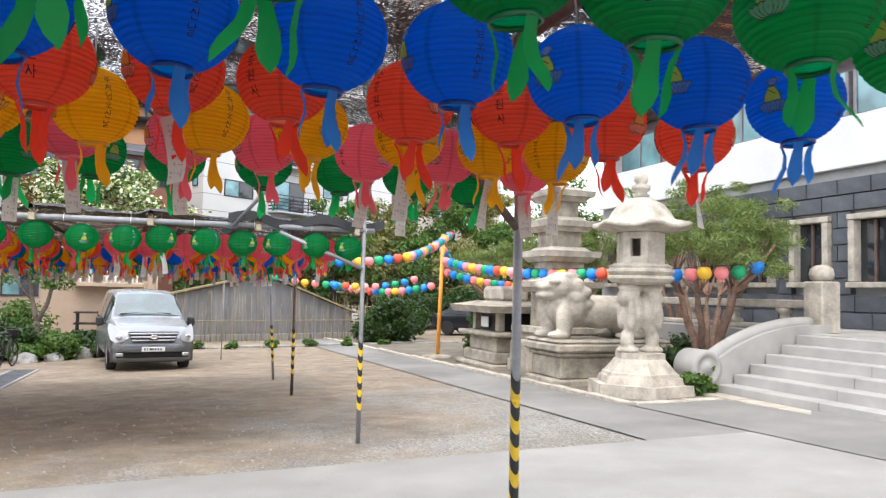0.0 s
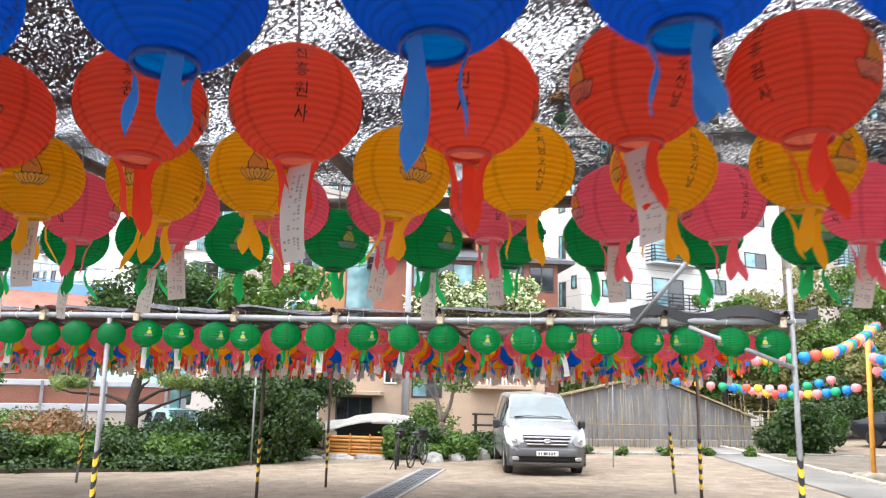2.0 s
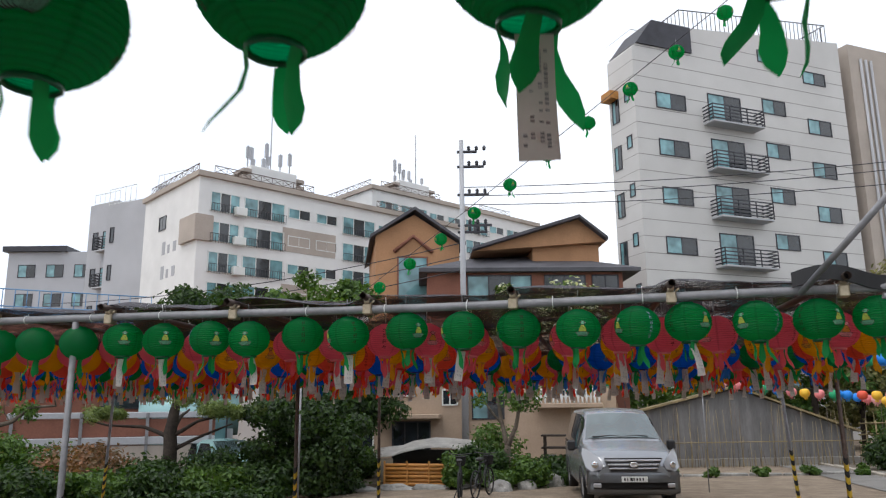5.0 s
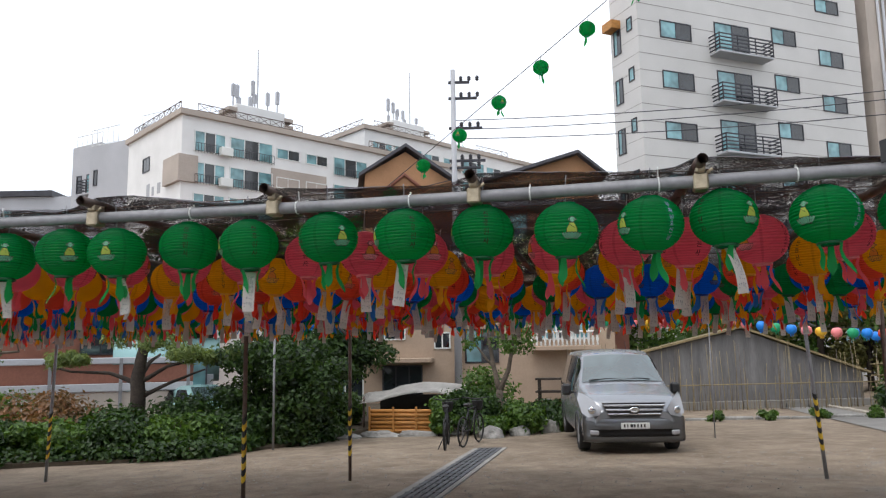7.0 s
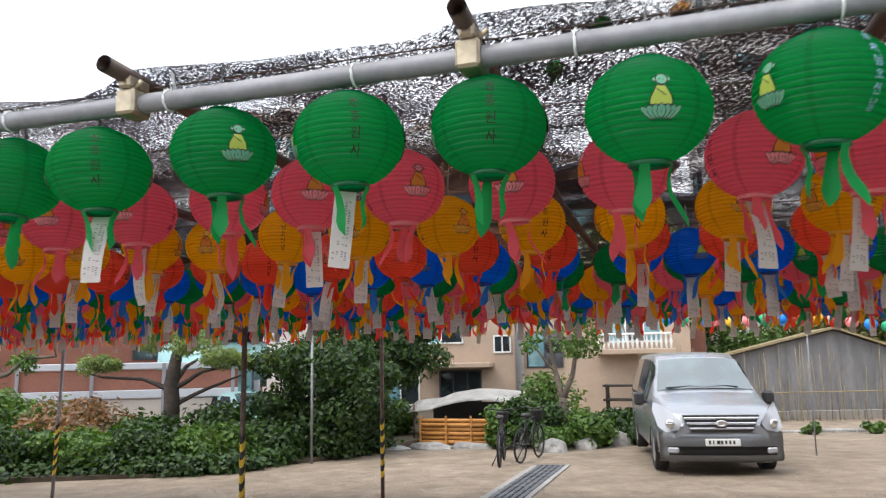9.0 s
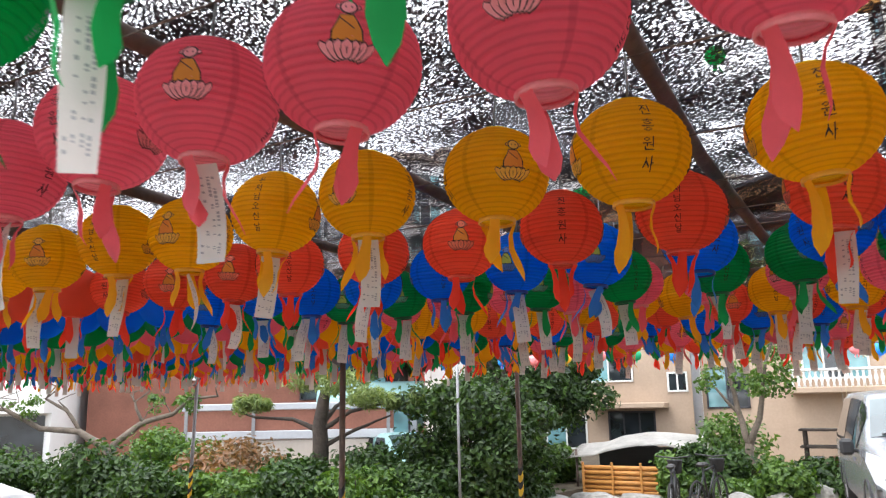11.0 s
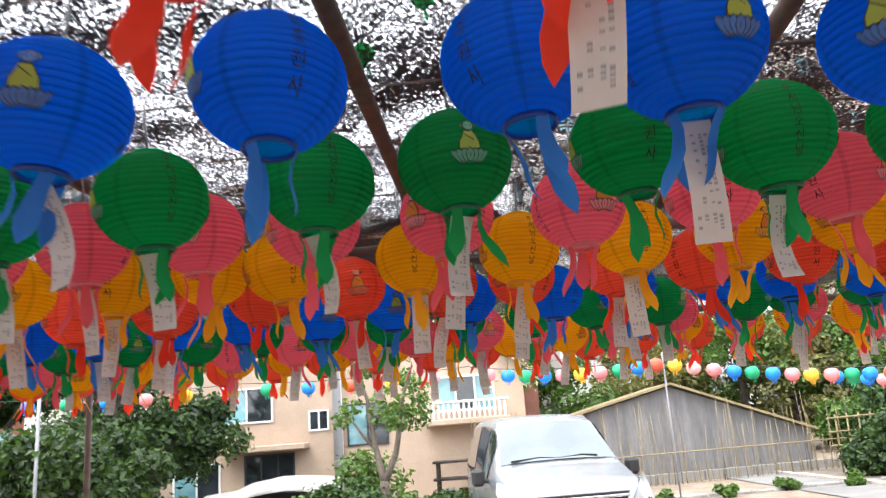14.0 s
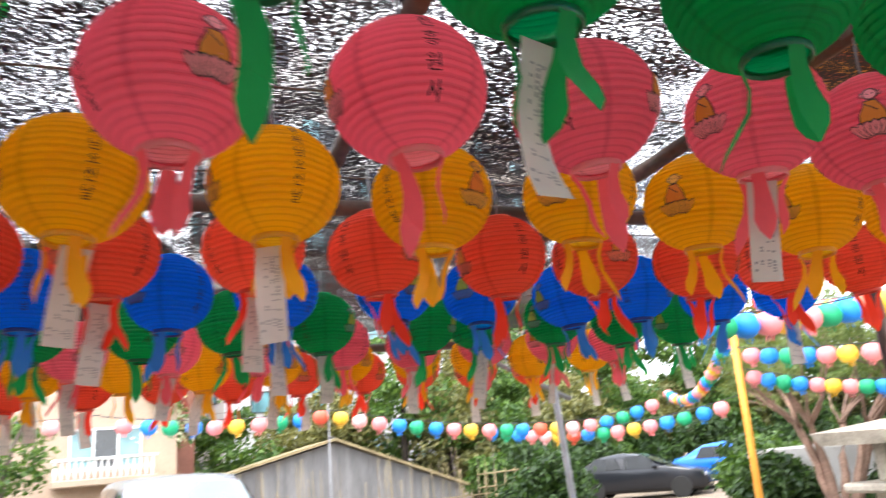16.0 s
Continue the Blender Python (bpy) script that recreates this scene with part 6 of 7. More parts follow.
tier(0.85, 0, 0.25, "base")
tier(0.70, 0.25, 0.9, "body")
tier(0.80, 0.9, 1.02, "slab")
z, w = 1.02, 0.46
for k in range(4):
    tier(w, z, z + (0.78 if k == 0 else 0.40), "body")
    z += 0.78 if k == 0 else 0.40
    tier(w + 0.12, z, z + 0.10, "bracket", 0.12)
    tier(w + 0.26, z + 0.10, z + 0.18, "roof", 0.03)
    tier(w + 0.20, z + 0.18, z + 0.28, "roof", -0.2)
    z += 0.28
    w -= 0.05
part("finial", lathe(bmesh.new(), [(0.2, z), (0.2, z + 0.1), (0.1, z + 0.16), (0.16, z + 0.3), (0.06, z + 0.42), (0.0, z + 0.6)], 12), GRANITE, pg)

# small stone shrine by the orange pole
sh = thing("stone_shrine", at(8.0, 17.3) @ Matrix.Scale(1.15, 4), "small weathered stone shrine with a heavy roof slab", "stone shrine")
part("foot", bx(-0.75, -1.0, 0, 0.75, 1.0, 0.10, 0.03), GRANITE_W, sh)
part("base", bx(-0.62, -0.85, 0.10, 0.62, 0.85, 0.34, 0.03), GRANITE_W, sh)
part("drawer_block", bx(-0.52, -0.75, 0.34, 0.52, 0.75, 0.66, 0.02), GRANITE_W, sh)
part("slab", bx(-0.72, -0.98, 0.66, 0.72, 0.98, 0.76, 0.03), GRANITE_W, sh)
for x in (-0.48, 0.32):
    for y in (-0.7, 0.54):
        part("pillar", bx(x, y, 0.76, x + 0.16, y + 0.16, 1.16, 0.02), GRANITE_W, sh)
# black block between the pillars paints the recess's shade
part("recess_shade", bx(-0.4, -0.45, 0.76, 0.4, 0.3, 1.16, 0.01), BLACKPL, sh, "black block standing for the shaded recess")
part("notice", bx(-0.485, -0.2, 0.84, -0.475, 0.2, 1.06), PLATE, sh, "small white notice")
bm = bmesh.new()
a = [bm.verts.new(p) for p in ((-0.82, -1.05, 1.16), (0.82, -1.05, 1.16), (0.82, 1.05, 1.16), (-0.82, 1.05, 1.16))]
b = [bm.verts.new(p) for p in ((-0.88, -1.12, 1.30), (0.88, -1.12, 1.30), (0.88, 1.12, 1.30), (-0.88, 1.12, 1.30))]
c = [bm.verts.new(p) for p in ((-0.4, -0.55, 1.40), (0.4, -0.55, 1.40), (0.4, 0.55, 1.40), (-0.4, 0.55, 1.40))]
bm.faces.new(a[::-1])
bm.faces.new(c)
for x, y in ((a, b), (b, c)):
    for k in range(4):
        bm.faces.new((x[k], x[(k + 1) % 4], y[(k + 1) % 4], y[k]))
part("roof", bm, GRANITE_W, sh)
part("top_block", bx(-0.34, -0.48, 1.39, 0.34, 0.48, 1.72, 0.07), GRANITE, sh)
blk = solo("stone_block", bx(-0.5, -0.5, 0, 0.5, 0.5, 0.75, 0.04), GRANITE_W, at(7.6, 14.6), "rough weathered stone block beside the pedestal", "stone block")

# kerb and planted bed round the stones
for k in range(22):
    solo("kerb_stone", bx(-0.06, 0.004, -0.1, 0.10, 1.196, 0.06 + 0.008 * (k % 3), 0.012), GRANITE, at(6.62, 9.8 + 1.2 * k), "pale granite kerb stone along the asphalt", "kerb", "kerb stones", kind="structure")
for k in range(2):
    solo("kerb_stone", bx(0.004, -0.06, -0.1, 0.9, 0.10, 0.06, 0.012), GRANITE, at(6.72 + 0.9 * k, 9.8), "pale granite kerb stone along the asphalt", "kerb", "kerb stones", kind="structure")
sheet("planted_bed", 6.7, 9.86, 10.6, 36, 8, 40, 0.035, mat("bed_soil", (0.20, 0.17, 0.13), 0.95, grain=30, stain=1.5, amount=0.4, bump=0.6), "bare sandy bed round the stone ornaments", "planting bed")

op = thing("orange_pole", at(7.15, 19.9, turn=0), "orange painted pole set in a low stone foot", "pole")
part("shaft", tube(bmesh.new(), [(0, 0, 0), (0.10, 0, 3.5)], 0.055, 12), ORPAINT, op)
part("foot", lathe(bmesh.new(), [(0.45, 0), (0.42, 0.1), (0.2, 0.14), (0.0, 0.14)], 14), GRANITE_W, op)


# ---- lantern garlands ----
def small_lantern_mesh(k):
    bm = bmesh.new()
    lathe(bm, [(0.035, 0.2), (0.075, 0.19), (0.104, 0.155), (0.116, 0.105), (0.108, 0.06), (0.082, 0.02), (0.045, 0.0)], 14)
    for a in (0.5, 2.6, 4.6):
        x, y = 0.03 * math.cos(a), 0.03 * math.sin(a)
        bm.faces.new([bm.verts.new(p) for p in ((x - 0.015, y, 0.0), (x + 0.015, y, 0.0), (x + 0.012, y + 0.01, -0.035), (x, y + 0.01, -0.06), (x - 0.012, y + 0.01, -0.035))])
    return mesh_of("small_lantern", bm, PASTEL[k])


SMALLS = [small_lantern_mesh(k) for k in range(6)]
NAMES = ["bright blue", "coral pink", "golden yellow", "pale rose", "emerald green", "orange red"]


def garland(points, sag, step=0.225, scale=1.0, seq=(1, 0, 4, 0, 1, 2, 1, 4, 0, 5, 2, 3), wire=True):
    pts = [Vector(p) for p in points]
    line = []
    for p, q in zip(pts, pts[1:]):
        n = max(2, int((q - p).length / 0.1))
        for i in range(n):
            t = i / n
            r = p.lerp(q, t)
            r.z -= sag * 4 * t * (1 - t)
            line.append(r)
    line.append(pts[-1])
    if wire:
        pipe("garland_wire", [line[i] for i in range(0, len(line), 4)] + [line[-1]], 0.006, DARKMET, "thin cable of a lantern garland", "cable", 4, "garland cables")
    acc, k = 0.0, 0
    for p, q in zip(line, line[1:]):
        acc += (q - p).length
        if acc >= step:
            acc = 0.0
            c = seq[k % len(seq)]
            m = Matrix.Translation(q - Vector((0, 0, 0.21 * scale))) @ pose(0, 0, 0, random.uniform(-8, 8), random.uniform(-8, 8), random.uniform(0, 360)) @ Matrix.Scale(scale, 4)
            solo("garland_lantern", SMALLS[c], None, m, "small " + NAMES[c] + " round lantern strung on a cable", "paper lantern", "small garland lanterns")
            k += 1


def gp(u, v, z):
    return span_up(u, v, z)


solo("garland_pole", tube(bmesh.new(), [(0, 0, -0.7), (0.02, 0, 2.3)], 0.014, 8), GALV, Matrix.Translation(gp(1.5, 22.2, 0)), "thin grey steel pole holding the garland", "pole")
garland([gp(-10.6, 22.2, 2.40), gp(-5.5, 22.2, 2.34), gp(-1.6, 22.2, 2.32)], 0.06, 0.62)
garland([gp(-1.6, 22.2, 2.30), gp(1.5, 22.2, 2.22), gp(5.2, 22.2, 1.80), gp(7.1, 22.0, 2.05)], 0.10)
garland([Vector((-2.9, 15.2, 2.25)), Vector((-0.75, 15.99, 2.40)), Vector((0.2, 20.6, 3.25))], 0.08, 0.2, 0.9)
garland([gp(7.2, 19.9, 2.95), gp(11.5, 27.5, 2.6)], 0.5)
garland([gp(7.2, 19.9, 2.6), gp(7.6, 16.8, 2.25), gp(8.3, 13.3, 2.15), gp(9.0, 10.9, 2.15), gp(9.9, 10.6, 2.3)], 0.06, 0.22, 1.1)
garland([gp(7.15, 19.9, 1.9), gp(5.0, 24.5, 1.9)], 0.25)
garland([gp(7.2, 19.9, 2.3), gp(8.8, 18.2, 1.9), gp(10.5, 19.2, 2.6)], 0.1, 0.2)
# green lanterns on a long cable rising over the yard
long_cable = [Vector((-12.58 + 0.96 * k, 17.1 - 0.11 * k, 4.59 + 0.455 * k + 0.001 * k * k)) for k in range(-3, 24)]
pipe("long_cable", long_cable, 0.008, DARKMET, "long thin cable rising over the canopy", "cable", 5)
for k, p in enumerate(long_cable[:22]):
    kit = MASTERS["green"]
    copy_thing(kit, Matrix.Translation(p - Vector((0, 0, 0.34))) @ pose(0, 0, 0, random.uniform(-6, 6), random.uniform(-6, 6), 40 * k))

# ---- shed, fence and low wall behind the van ----
shed = thing("shed", at(0, 34, 0, ground=False), "low grey sheet-clad shed with a brown verge", "shed")
bm = bmesh.new()
g = [(-1.6, -0.9), (8.0, -0.9), (8.0, 0.55), (4.05, 2.1), (-1.6, 0.75)]
a = [bm.verts.new((x, 0, z)) for x, z in g]
b = [bm.verts.new((x, 4, z)) for x, z in g]
bm.faces.new(a)
bm.faces.new(b[::-1])
for k in range(5):
    bm.faces.new((a[k], b[k], b[(k + 1) % 5], a[(k + 1) % 5]))
part("wall", bm, GREYSHEET, shed)
for k in range(13):
    x = -1.4 + 0.72 * k
    top = 0.75 + (x + 1.6) * 0.239 if x < 4.05 else 2.1 - (x - 4.05) * 0.392
    part("sheet_seam", bx(x - 0.012, -0.015, -0.8, x + 0.012, 0.0, top - 0.05), GREYSHEET, shed)
for p, q in (((-1.9, 0.70), (4.05, 2.15)), ((4.05, 2.15), (8.2, 0.50))):
    bm = bmesh.new()
    vs = [bm.verts.new((x, y, z + e)) for x, z in (p, q) for y in (-0.3, 4.2) for e in (0, 0.075)]
    for f in ((0, 1, 5, 4), (2, 6, 7, 3), (0, 4, 6, 2), (1, 3, 7, 5), (0, 2, 3, 1), (4, 5, 7, 6)):
        bm.faces.new([vs[i] for i in f])
    part("verge", bm, BAMBOO, shed, "brown timber verge")
for k in range(16):
    solo("wall_block", bx(0.01, 0, -0.1, 0.69, 0.2, 0.28, 0.015), CONCRETE, at(-2.4 + 0.7 * k, 33.3, 0), "grey hollow concrete block in a low wall", "concrete block", "blocks of the low wall")
fence = thing("bamboo_fence", at(0, 32.6, 0), "loose fence of dry bamboo canes behind the van", "fence")
fr = random.Random(4)
for k in range(170):
    u = -2.2 + 0.064 * k + fr.uniform(-0.05, 0.05)
    h = fr.uniform(0.7, 1.7) if fr.random() < 0.6 else fr.uniform(1.9, 2.9)
    part("cane", tube(bmesh.new(), [(u, fr.uniform(-0.12, 0.12), -0.75), (u + fr.uniform(-0.16, 0.16), fr.uniform(-0.1, 0.1), h - 0.4)], [fr.uniform(0.010, 0.02), 0.008], 5), BAMBOO if k % 3 else BARK_L, fence)
for z in (0.3, 1.2):
    part("rail", tube(bmesh.new(), [(-2.3, -0.14, z - 0.35), (3.0, -0.15, z - 0.25), (9.6, -0.14, z - 0.15)], 0.02, 6), BAMBOO, fence)
rack = thing("bamboo_rack", at(8.4, 30.8), "rickety rack of yellow bamboo poles", "rack")
for k in range(7):
    part("pole", tube(bmesh.new(), [(0.3 * k - 0.9, 0, 0), (0.3 * k - 0.9 + 0.04, 0, 1.5)], 0.022, 5), BAMBOO, rack)
for z in (0.35, 0.7, 1.05, 1.4):
    part("rail", tube(bmesh.new(), [(-1.1, -0.03, z), (1.1, -0.03, z + 0.05)], 0.022, 5), BAMBOO, rack)
for k in range(12):
    solo("edge_stone", bx(0.01, 0, -0.1, 0.93, 0.16, 0.09 + 0.02 * math.sin(k * 2.3), 0.03), ROCK, at(-0.5 + 0.95 * k, 27.8 + 0.05 * math.sin(k)), "low worn edging stone before the weeds", "edging stone", "edging stones", kind="structure")

# ---- drain across the yard ----
drain = thing("drain_channel", at(-3.15, 9.2, 0.002) @ pose(0, 0, 0, -1.34, -1.26, 0), "dark steel grating over a concrete drain channel", "drain", kind="structure")
part("concrete_edge", prism(bmesh.new(), [(-0.36, 0), (-0.25, 0), (-0.25, 11.4), (-0.36, 11.4)], -0.3, 0.012), CONCRETE, drain)
part("concrete_edge", prism(bmesh.new(), [(0.25, 0), (0.33, 0), (0.33, 11.4), (0.25, 11.4)], -0.3, 0.02), CONCRETE, drain)
# solid black fill stands for the shade below the grating
part("channel", prism(bmesh.new(), [(-0.25, 0), (0.25, 0), (0.25, 11.4), (-0.25, 11.4)], -0.3, 0.004), BLACKPL, drain)
for k in range(5):
    part("grating_bar", bx(-0.235 + 0.1 * k, 0, 0.004, -0.165 + 0.1 * k, 11.4, 0.024), GRATE, drain)
for k in range(30):
    part("cross_bar", bx(-0.25, 0.2 + 0.38 * k, 0.006, 0.25, 0.26 + 0.38 * k, 0.026), GRATE, drain)

# ---- planter, tarp roof, bicycle, rocks ----
pl = thing("planter_screen", at(-6.2, 25.0), "orange bamboo-slat planter screen by the garden", "screen")
for k in range(6):
    part("slat", tube(bmesh.new(), [(-1.0, 0.02 * (k % 2), 0.07 + 0.105 * k), (1.0, 0.02 * (k % 2), 0.07 + 0.105 * k)], 0.052, 8), WOOD, pl)
for x in (-0.98, -0.3, 0.35, 0.98):
    part("stake", bx(x - 0.025, -0.09, 0, x + 0.025, -0.055, 0.72, 0.006), WOOD, pl)
tp = thing("tarp_shelter", at(-6.0, 26.4), "low shelter roofed with a dirty white tarp", "shelter")
bm = bmesh.new()
rows = []
for j in range(9):
    row = []
    for i in range(11):
        x, y = -1.7 + 3.4 * i / 10, -1.2 + 2.4 * j / 8
        ridge = 1.42 - 0.17 * abs(x - 0.35) - 0.22 * abs(y) - 0.06 * max(0.0, math.sin(x * 4.2)) + 0.07 * noise.noise((x * 2.2, y * 2.2, 1))
        row.append(bm.verts.new((x, y, ridge)))
    rows.append(row)
for a, b in zip(rows, rows[1:]):
    for k in range(10):
        bm.faces.new((a[k], a[k + 1], b[k + 1], b[k])).smooth = True
bmesh.ops.solidify(bm, geom=bm.faces[:], thickness=0.02)
part("tarp", bm, TARPMAT, tp, "dirty white tarp")
for x in (-1.5, 1.5):
    for y in (-1.0, 1.0):
        part("leg", tube(bmesh.new(), [(x, y, -0.05), (x, y, 1.0)], 0.03, 6), RUSTY, tp)
# thin black panel below the rear of the tarp
part("rear_panel", bx(-1.6, 0.9, 0.3, 1.6, 0.95, 0.95), BLACKPL, tp, "thin black panel behind")


def bicycle(m, label):
    ob = thing("bicycle", m, label, "bicycle", "parked bicycles")
    for x in (-0.5, 0.5):
        bm = bmesh.new()
        n, R, r = 28, 0.31, 0.022
        rg = [[bm.verts.new(((R + r * math.cos(b)) * math.cos(a) + x, r * math.sin(b), 0.33 + (R + r * math.cos(b)) * math.sin(a))) for b in (0, 1.57, 3.14, 4.71)] for a in [2 * math.pi * k / n for k in range(n)]]
        for i in range(n):
            for k in range(4):
                bm.faces.new((rg[i][k], rg[i][(k + 1) % 4], rg[(i + 1) % n][(k + 1) % 4], rg[(i + 1) % n][k])).smooth = True
        w = part("wheel", bm, RUBBER, ob)
        bm = bmesh.new()
        for k in range(8):
            a = math.pi * k / 8
            tube(bm, [(x + 0.3 * math.cos(a), 0, 0.33 + 0.3 * math.sin(a)), (x - 0.3 * math.cos(a), 0, 0.33 - 0.3 * math.sin(a))], 0.003, 4)
        part("spokes", bm, GALV, w)
    bm = bmesh.new()
    for p, q in (((-0.5, 0, 0.33), (-0.15, 0, 0.75)), ((-0.5, 0, 0.33), (-0.05, 0, 0.33)), ((-0.05, 0, 0.33), (-0.2, 0, 0.85)), ((-0.05, 0, 0.33), (0.35, 0, 0.78)), ((-0.17, 0, 0.78), (0.35, 0, 0.82)), ((0.32, 0, 0.95), (0.5, 0, 0.33))):
        tube(bm, [p, q], 0.018, 6)
    part("frame", bm, BLACKPL, ob)
    part("handlebar", tube(bmesh.new(), [(0.22, -0.28, 1.02), (0.32, 0, 0.98), (0.22, 0.28, 1.02)], 0.014, 6), BLACKPL, ob)
    part("saddle", bx(-0.32, -0.07, 0.85, -0.06, 0.07, 0.92, 0.03), BLACKPL, ob)
    part("basket", lathe(bmesh.new(), [(0.10, 0.72), (0.13, 0.76), (0.155, 0.92), (0.165, 0.94), (0.145, 0.93), (0.09, 0.76)], 12, 0.8), RUBBER, ob, "dark front basket", pose(0.46, 0, 0))
    part("stand", tube(bmesh.new(), [(-0.3, 0.02, 0.3), (-0.35, 0.16, 0.0)], 0.012, 5), BLACKPL, ob)
    return ob


bicycle(at(-4.15, 20.9, turn=98), "black bicycle with a basket parked by the bushes")
bicycle(at(-3.72, 21.5, turn=80), "dark folding bicycle parked beside another")


def rock(m, r, seed, label="rounded grey garden rock"):
    bm = bmesh.new()
    g = bmesh.ops.create_icosphere(bm, subdivisions=3, radius=1.0)
    for v in g["verts"]:
        k = 1 + 0.28 * noise.noise(v.co * 1.3 + Vector((seed * 3.1, 0, 0))) + 0.08 * noise.noise(v.co * 4 + Vector((seed, 0, 0)))
        v.co = Vector((v.co.x * r[0] * k, v.co.y * r[1] * k, v.co.z * r[2] * k))
    solo("rock", bm, ROCK, m, label, "rock", "garden rocks")


for k, (u, v, r) in enumerate(((-3.5, 23.2, (0.32, 0.28, 0.26)), (-2.9, 23.8, (0.28, 0.25, 0.22)), (-2.2, 24.6, (0.25, 0.2, 0.3)), (-5.6, 24.1, (0.6, 0.22, 0.13)), (-6.6, 24.0, (0.55, 0.25, 0.15)), (-7.5, 23.6, (0.5, 0.25, 0.13)), (-4.9, 24.3, (0.4, 0.2, 0.13)))):
    rock(at(u, v, 0.02), r, k)
# ---- plants ----
def leaves_mesh(name, clumps, size, material, seed, flat=0.0, long=1.6, extra=None):
    """Many small leaves, scattered through uneven clumps: (centre, radii, count). A leaf is a folded pair of faces."""
    rg = np.random.RandomState(seed)
    V, Fc, S = [], [], []
    base = 0
    for (c, r, n) in clumps:
        d = rg.normal(size=(n, 3))
        d /= np.linalg.norm(d, axis=1, keepdims=True)
        rad = rg.uniform(0.45, 1.0, (n, 1)) ** 0.6 * (1 + 0.18 * rg.normal(size=(n, 1)))
        p = np.array(c) + d * rad * np.array(r)
        nrm = d + rg.normal(size=(n, 3)) * 0.7 + np.array([0, 0, flat])
        nrm /= np.linalg.norm(nrm, axis=1, keepdims=True)
        t = np.cross(nrm, rg.normal(size=(n, 3)))
        t /= np.linalg.norm(t, axis=1, keepdims=True)
        b = np.cross(nrm, t)
        s = size * rg.uniform(0.6, 1.25, (n, 1))
        a0, a1 = p - t * s * long / 2, p + t * s * long / 2
        l, q = p + b * s * 0.5 + nrm * s * 0.18, p - b * s * 0.5 + nrm * s * 0.18
        V.append(np.stack([a0, l, a1, q], 1).reshape(-1, 3))
        idx = base + np.arange(n)[:, None] * 4
        Fc.append(np.concatenate([idx + [0, 1, 2], idx + [0, 2, 3]], 1).reshape(-1, 3))
        S += [0] * (2 * n) if extra is None else list(np.repeat((rg.uniform(size=n) < extra).astype(int), 2))
        base += 4 * n
    me = bpy.data.meshes.new(name)
    me.from_pydata(np.concatenate(V).tolist(), [], np.concatenate(Fc).tolist())
    for m in material if isinstance(material, list) else [material]:
        me.materials.append(m)
    me.polygons.foreach_set("material_index", S)
    return me


def tree(name, x, y, limbs, clumps, leaf, size, bark, label, category="tree", seed=1, flat=0.3, extra=None, long=1.6, group=""):
    """limbs: lists of (x, y, z, radius) about the foot; clumps as for leaves_mesh."""
    ob = thing(name, pose(x, y, lie(x, y)), label, category, group)
    for k, limb in enumerate(limbs):
        pts = [Vector(p[:3]) for p in limb]
        rad = [p[3] for p in limb]
        fine, fr2 = [], []
        for i in range(len(pts) - 1):
            for j in range(3):
                t = j / 3
                q = pts[i].lerp(pts[i + 1], t)
                q += Vector((noise.noise(q * 3 + Vector((seed, k, 0))), noise.noise(q * 3 + Vector((k, seed, 5))), 0)) * 0.06
                fine.append(q)
                fr2.append(rad[i] + (rad[i + 1] - rad[i]) * t)
        fine.append(pts[-1])
        fr2.append(rad[-1])
        part("trunk" if k == 0 else "limb", tube(bmesh.new(), fine, fr2, 9), bark, ob)
    part("crown", leaves_mesh("crown", clumps, size, leaf, seed, flat, long, extra), None, ob)
    return ob


def puffs(n, cx, cy, cz, rx, ry, rz, r, count, seed, hollow=0.5):
    """n uneven clumps spread through an ellipsoid."""
    rr = random.Random(seed)
    out = []
    while len(out) < n:
        p = [rr.uniform(-1, 1) for _ in range(3)]
        q = math.sqrt(sum(v * v for v in p))
        if hollow < q < 1:
            s = r * rr.uniform(0.6, 1.25)
            out.append(((cx + p[0] * rx, cy + p[1] * ry, cz + p[2] * rz), (s, s, s * 0.75), int(count * rr.uniform(0.6, 1.3))))
    return out


def shrub(name, x, y, rx, ry, h, leaf, size, label, seed, n=14, count=330, extra=None, long=1.7, group="garden shrubs"):
    ob = thing(name, pose(x, y, lie(x, y)), label, "shrub", group)
    bm = bmesh.new()
    rr = random.Random(seed)
    for k in range(5):
        a = rr.uniform(0, 6.28)
        tube(bm, [(0.1 * math.cos(a), 0.1 * math.sin(a), -0.03), (rx * 0.4 * math.cos(a), ry * 0.4 * math.sin(a), h * 0.7)], [0.03, 0.012], 5)
    part("stem", bm, BARK, ob)
    cl = puffs(n, 0, 0, h * 0.5, rx * 0.75, ry * 0.75, h * 0.42, min(rx, ry, h) * 0.5, count, seed, 0.3)
    part("foliage", leaves_mesh("foliage", cl, size, leaf, seed, 0.4, long, extra), None, ob)
    return ob


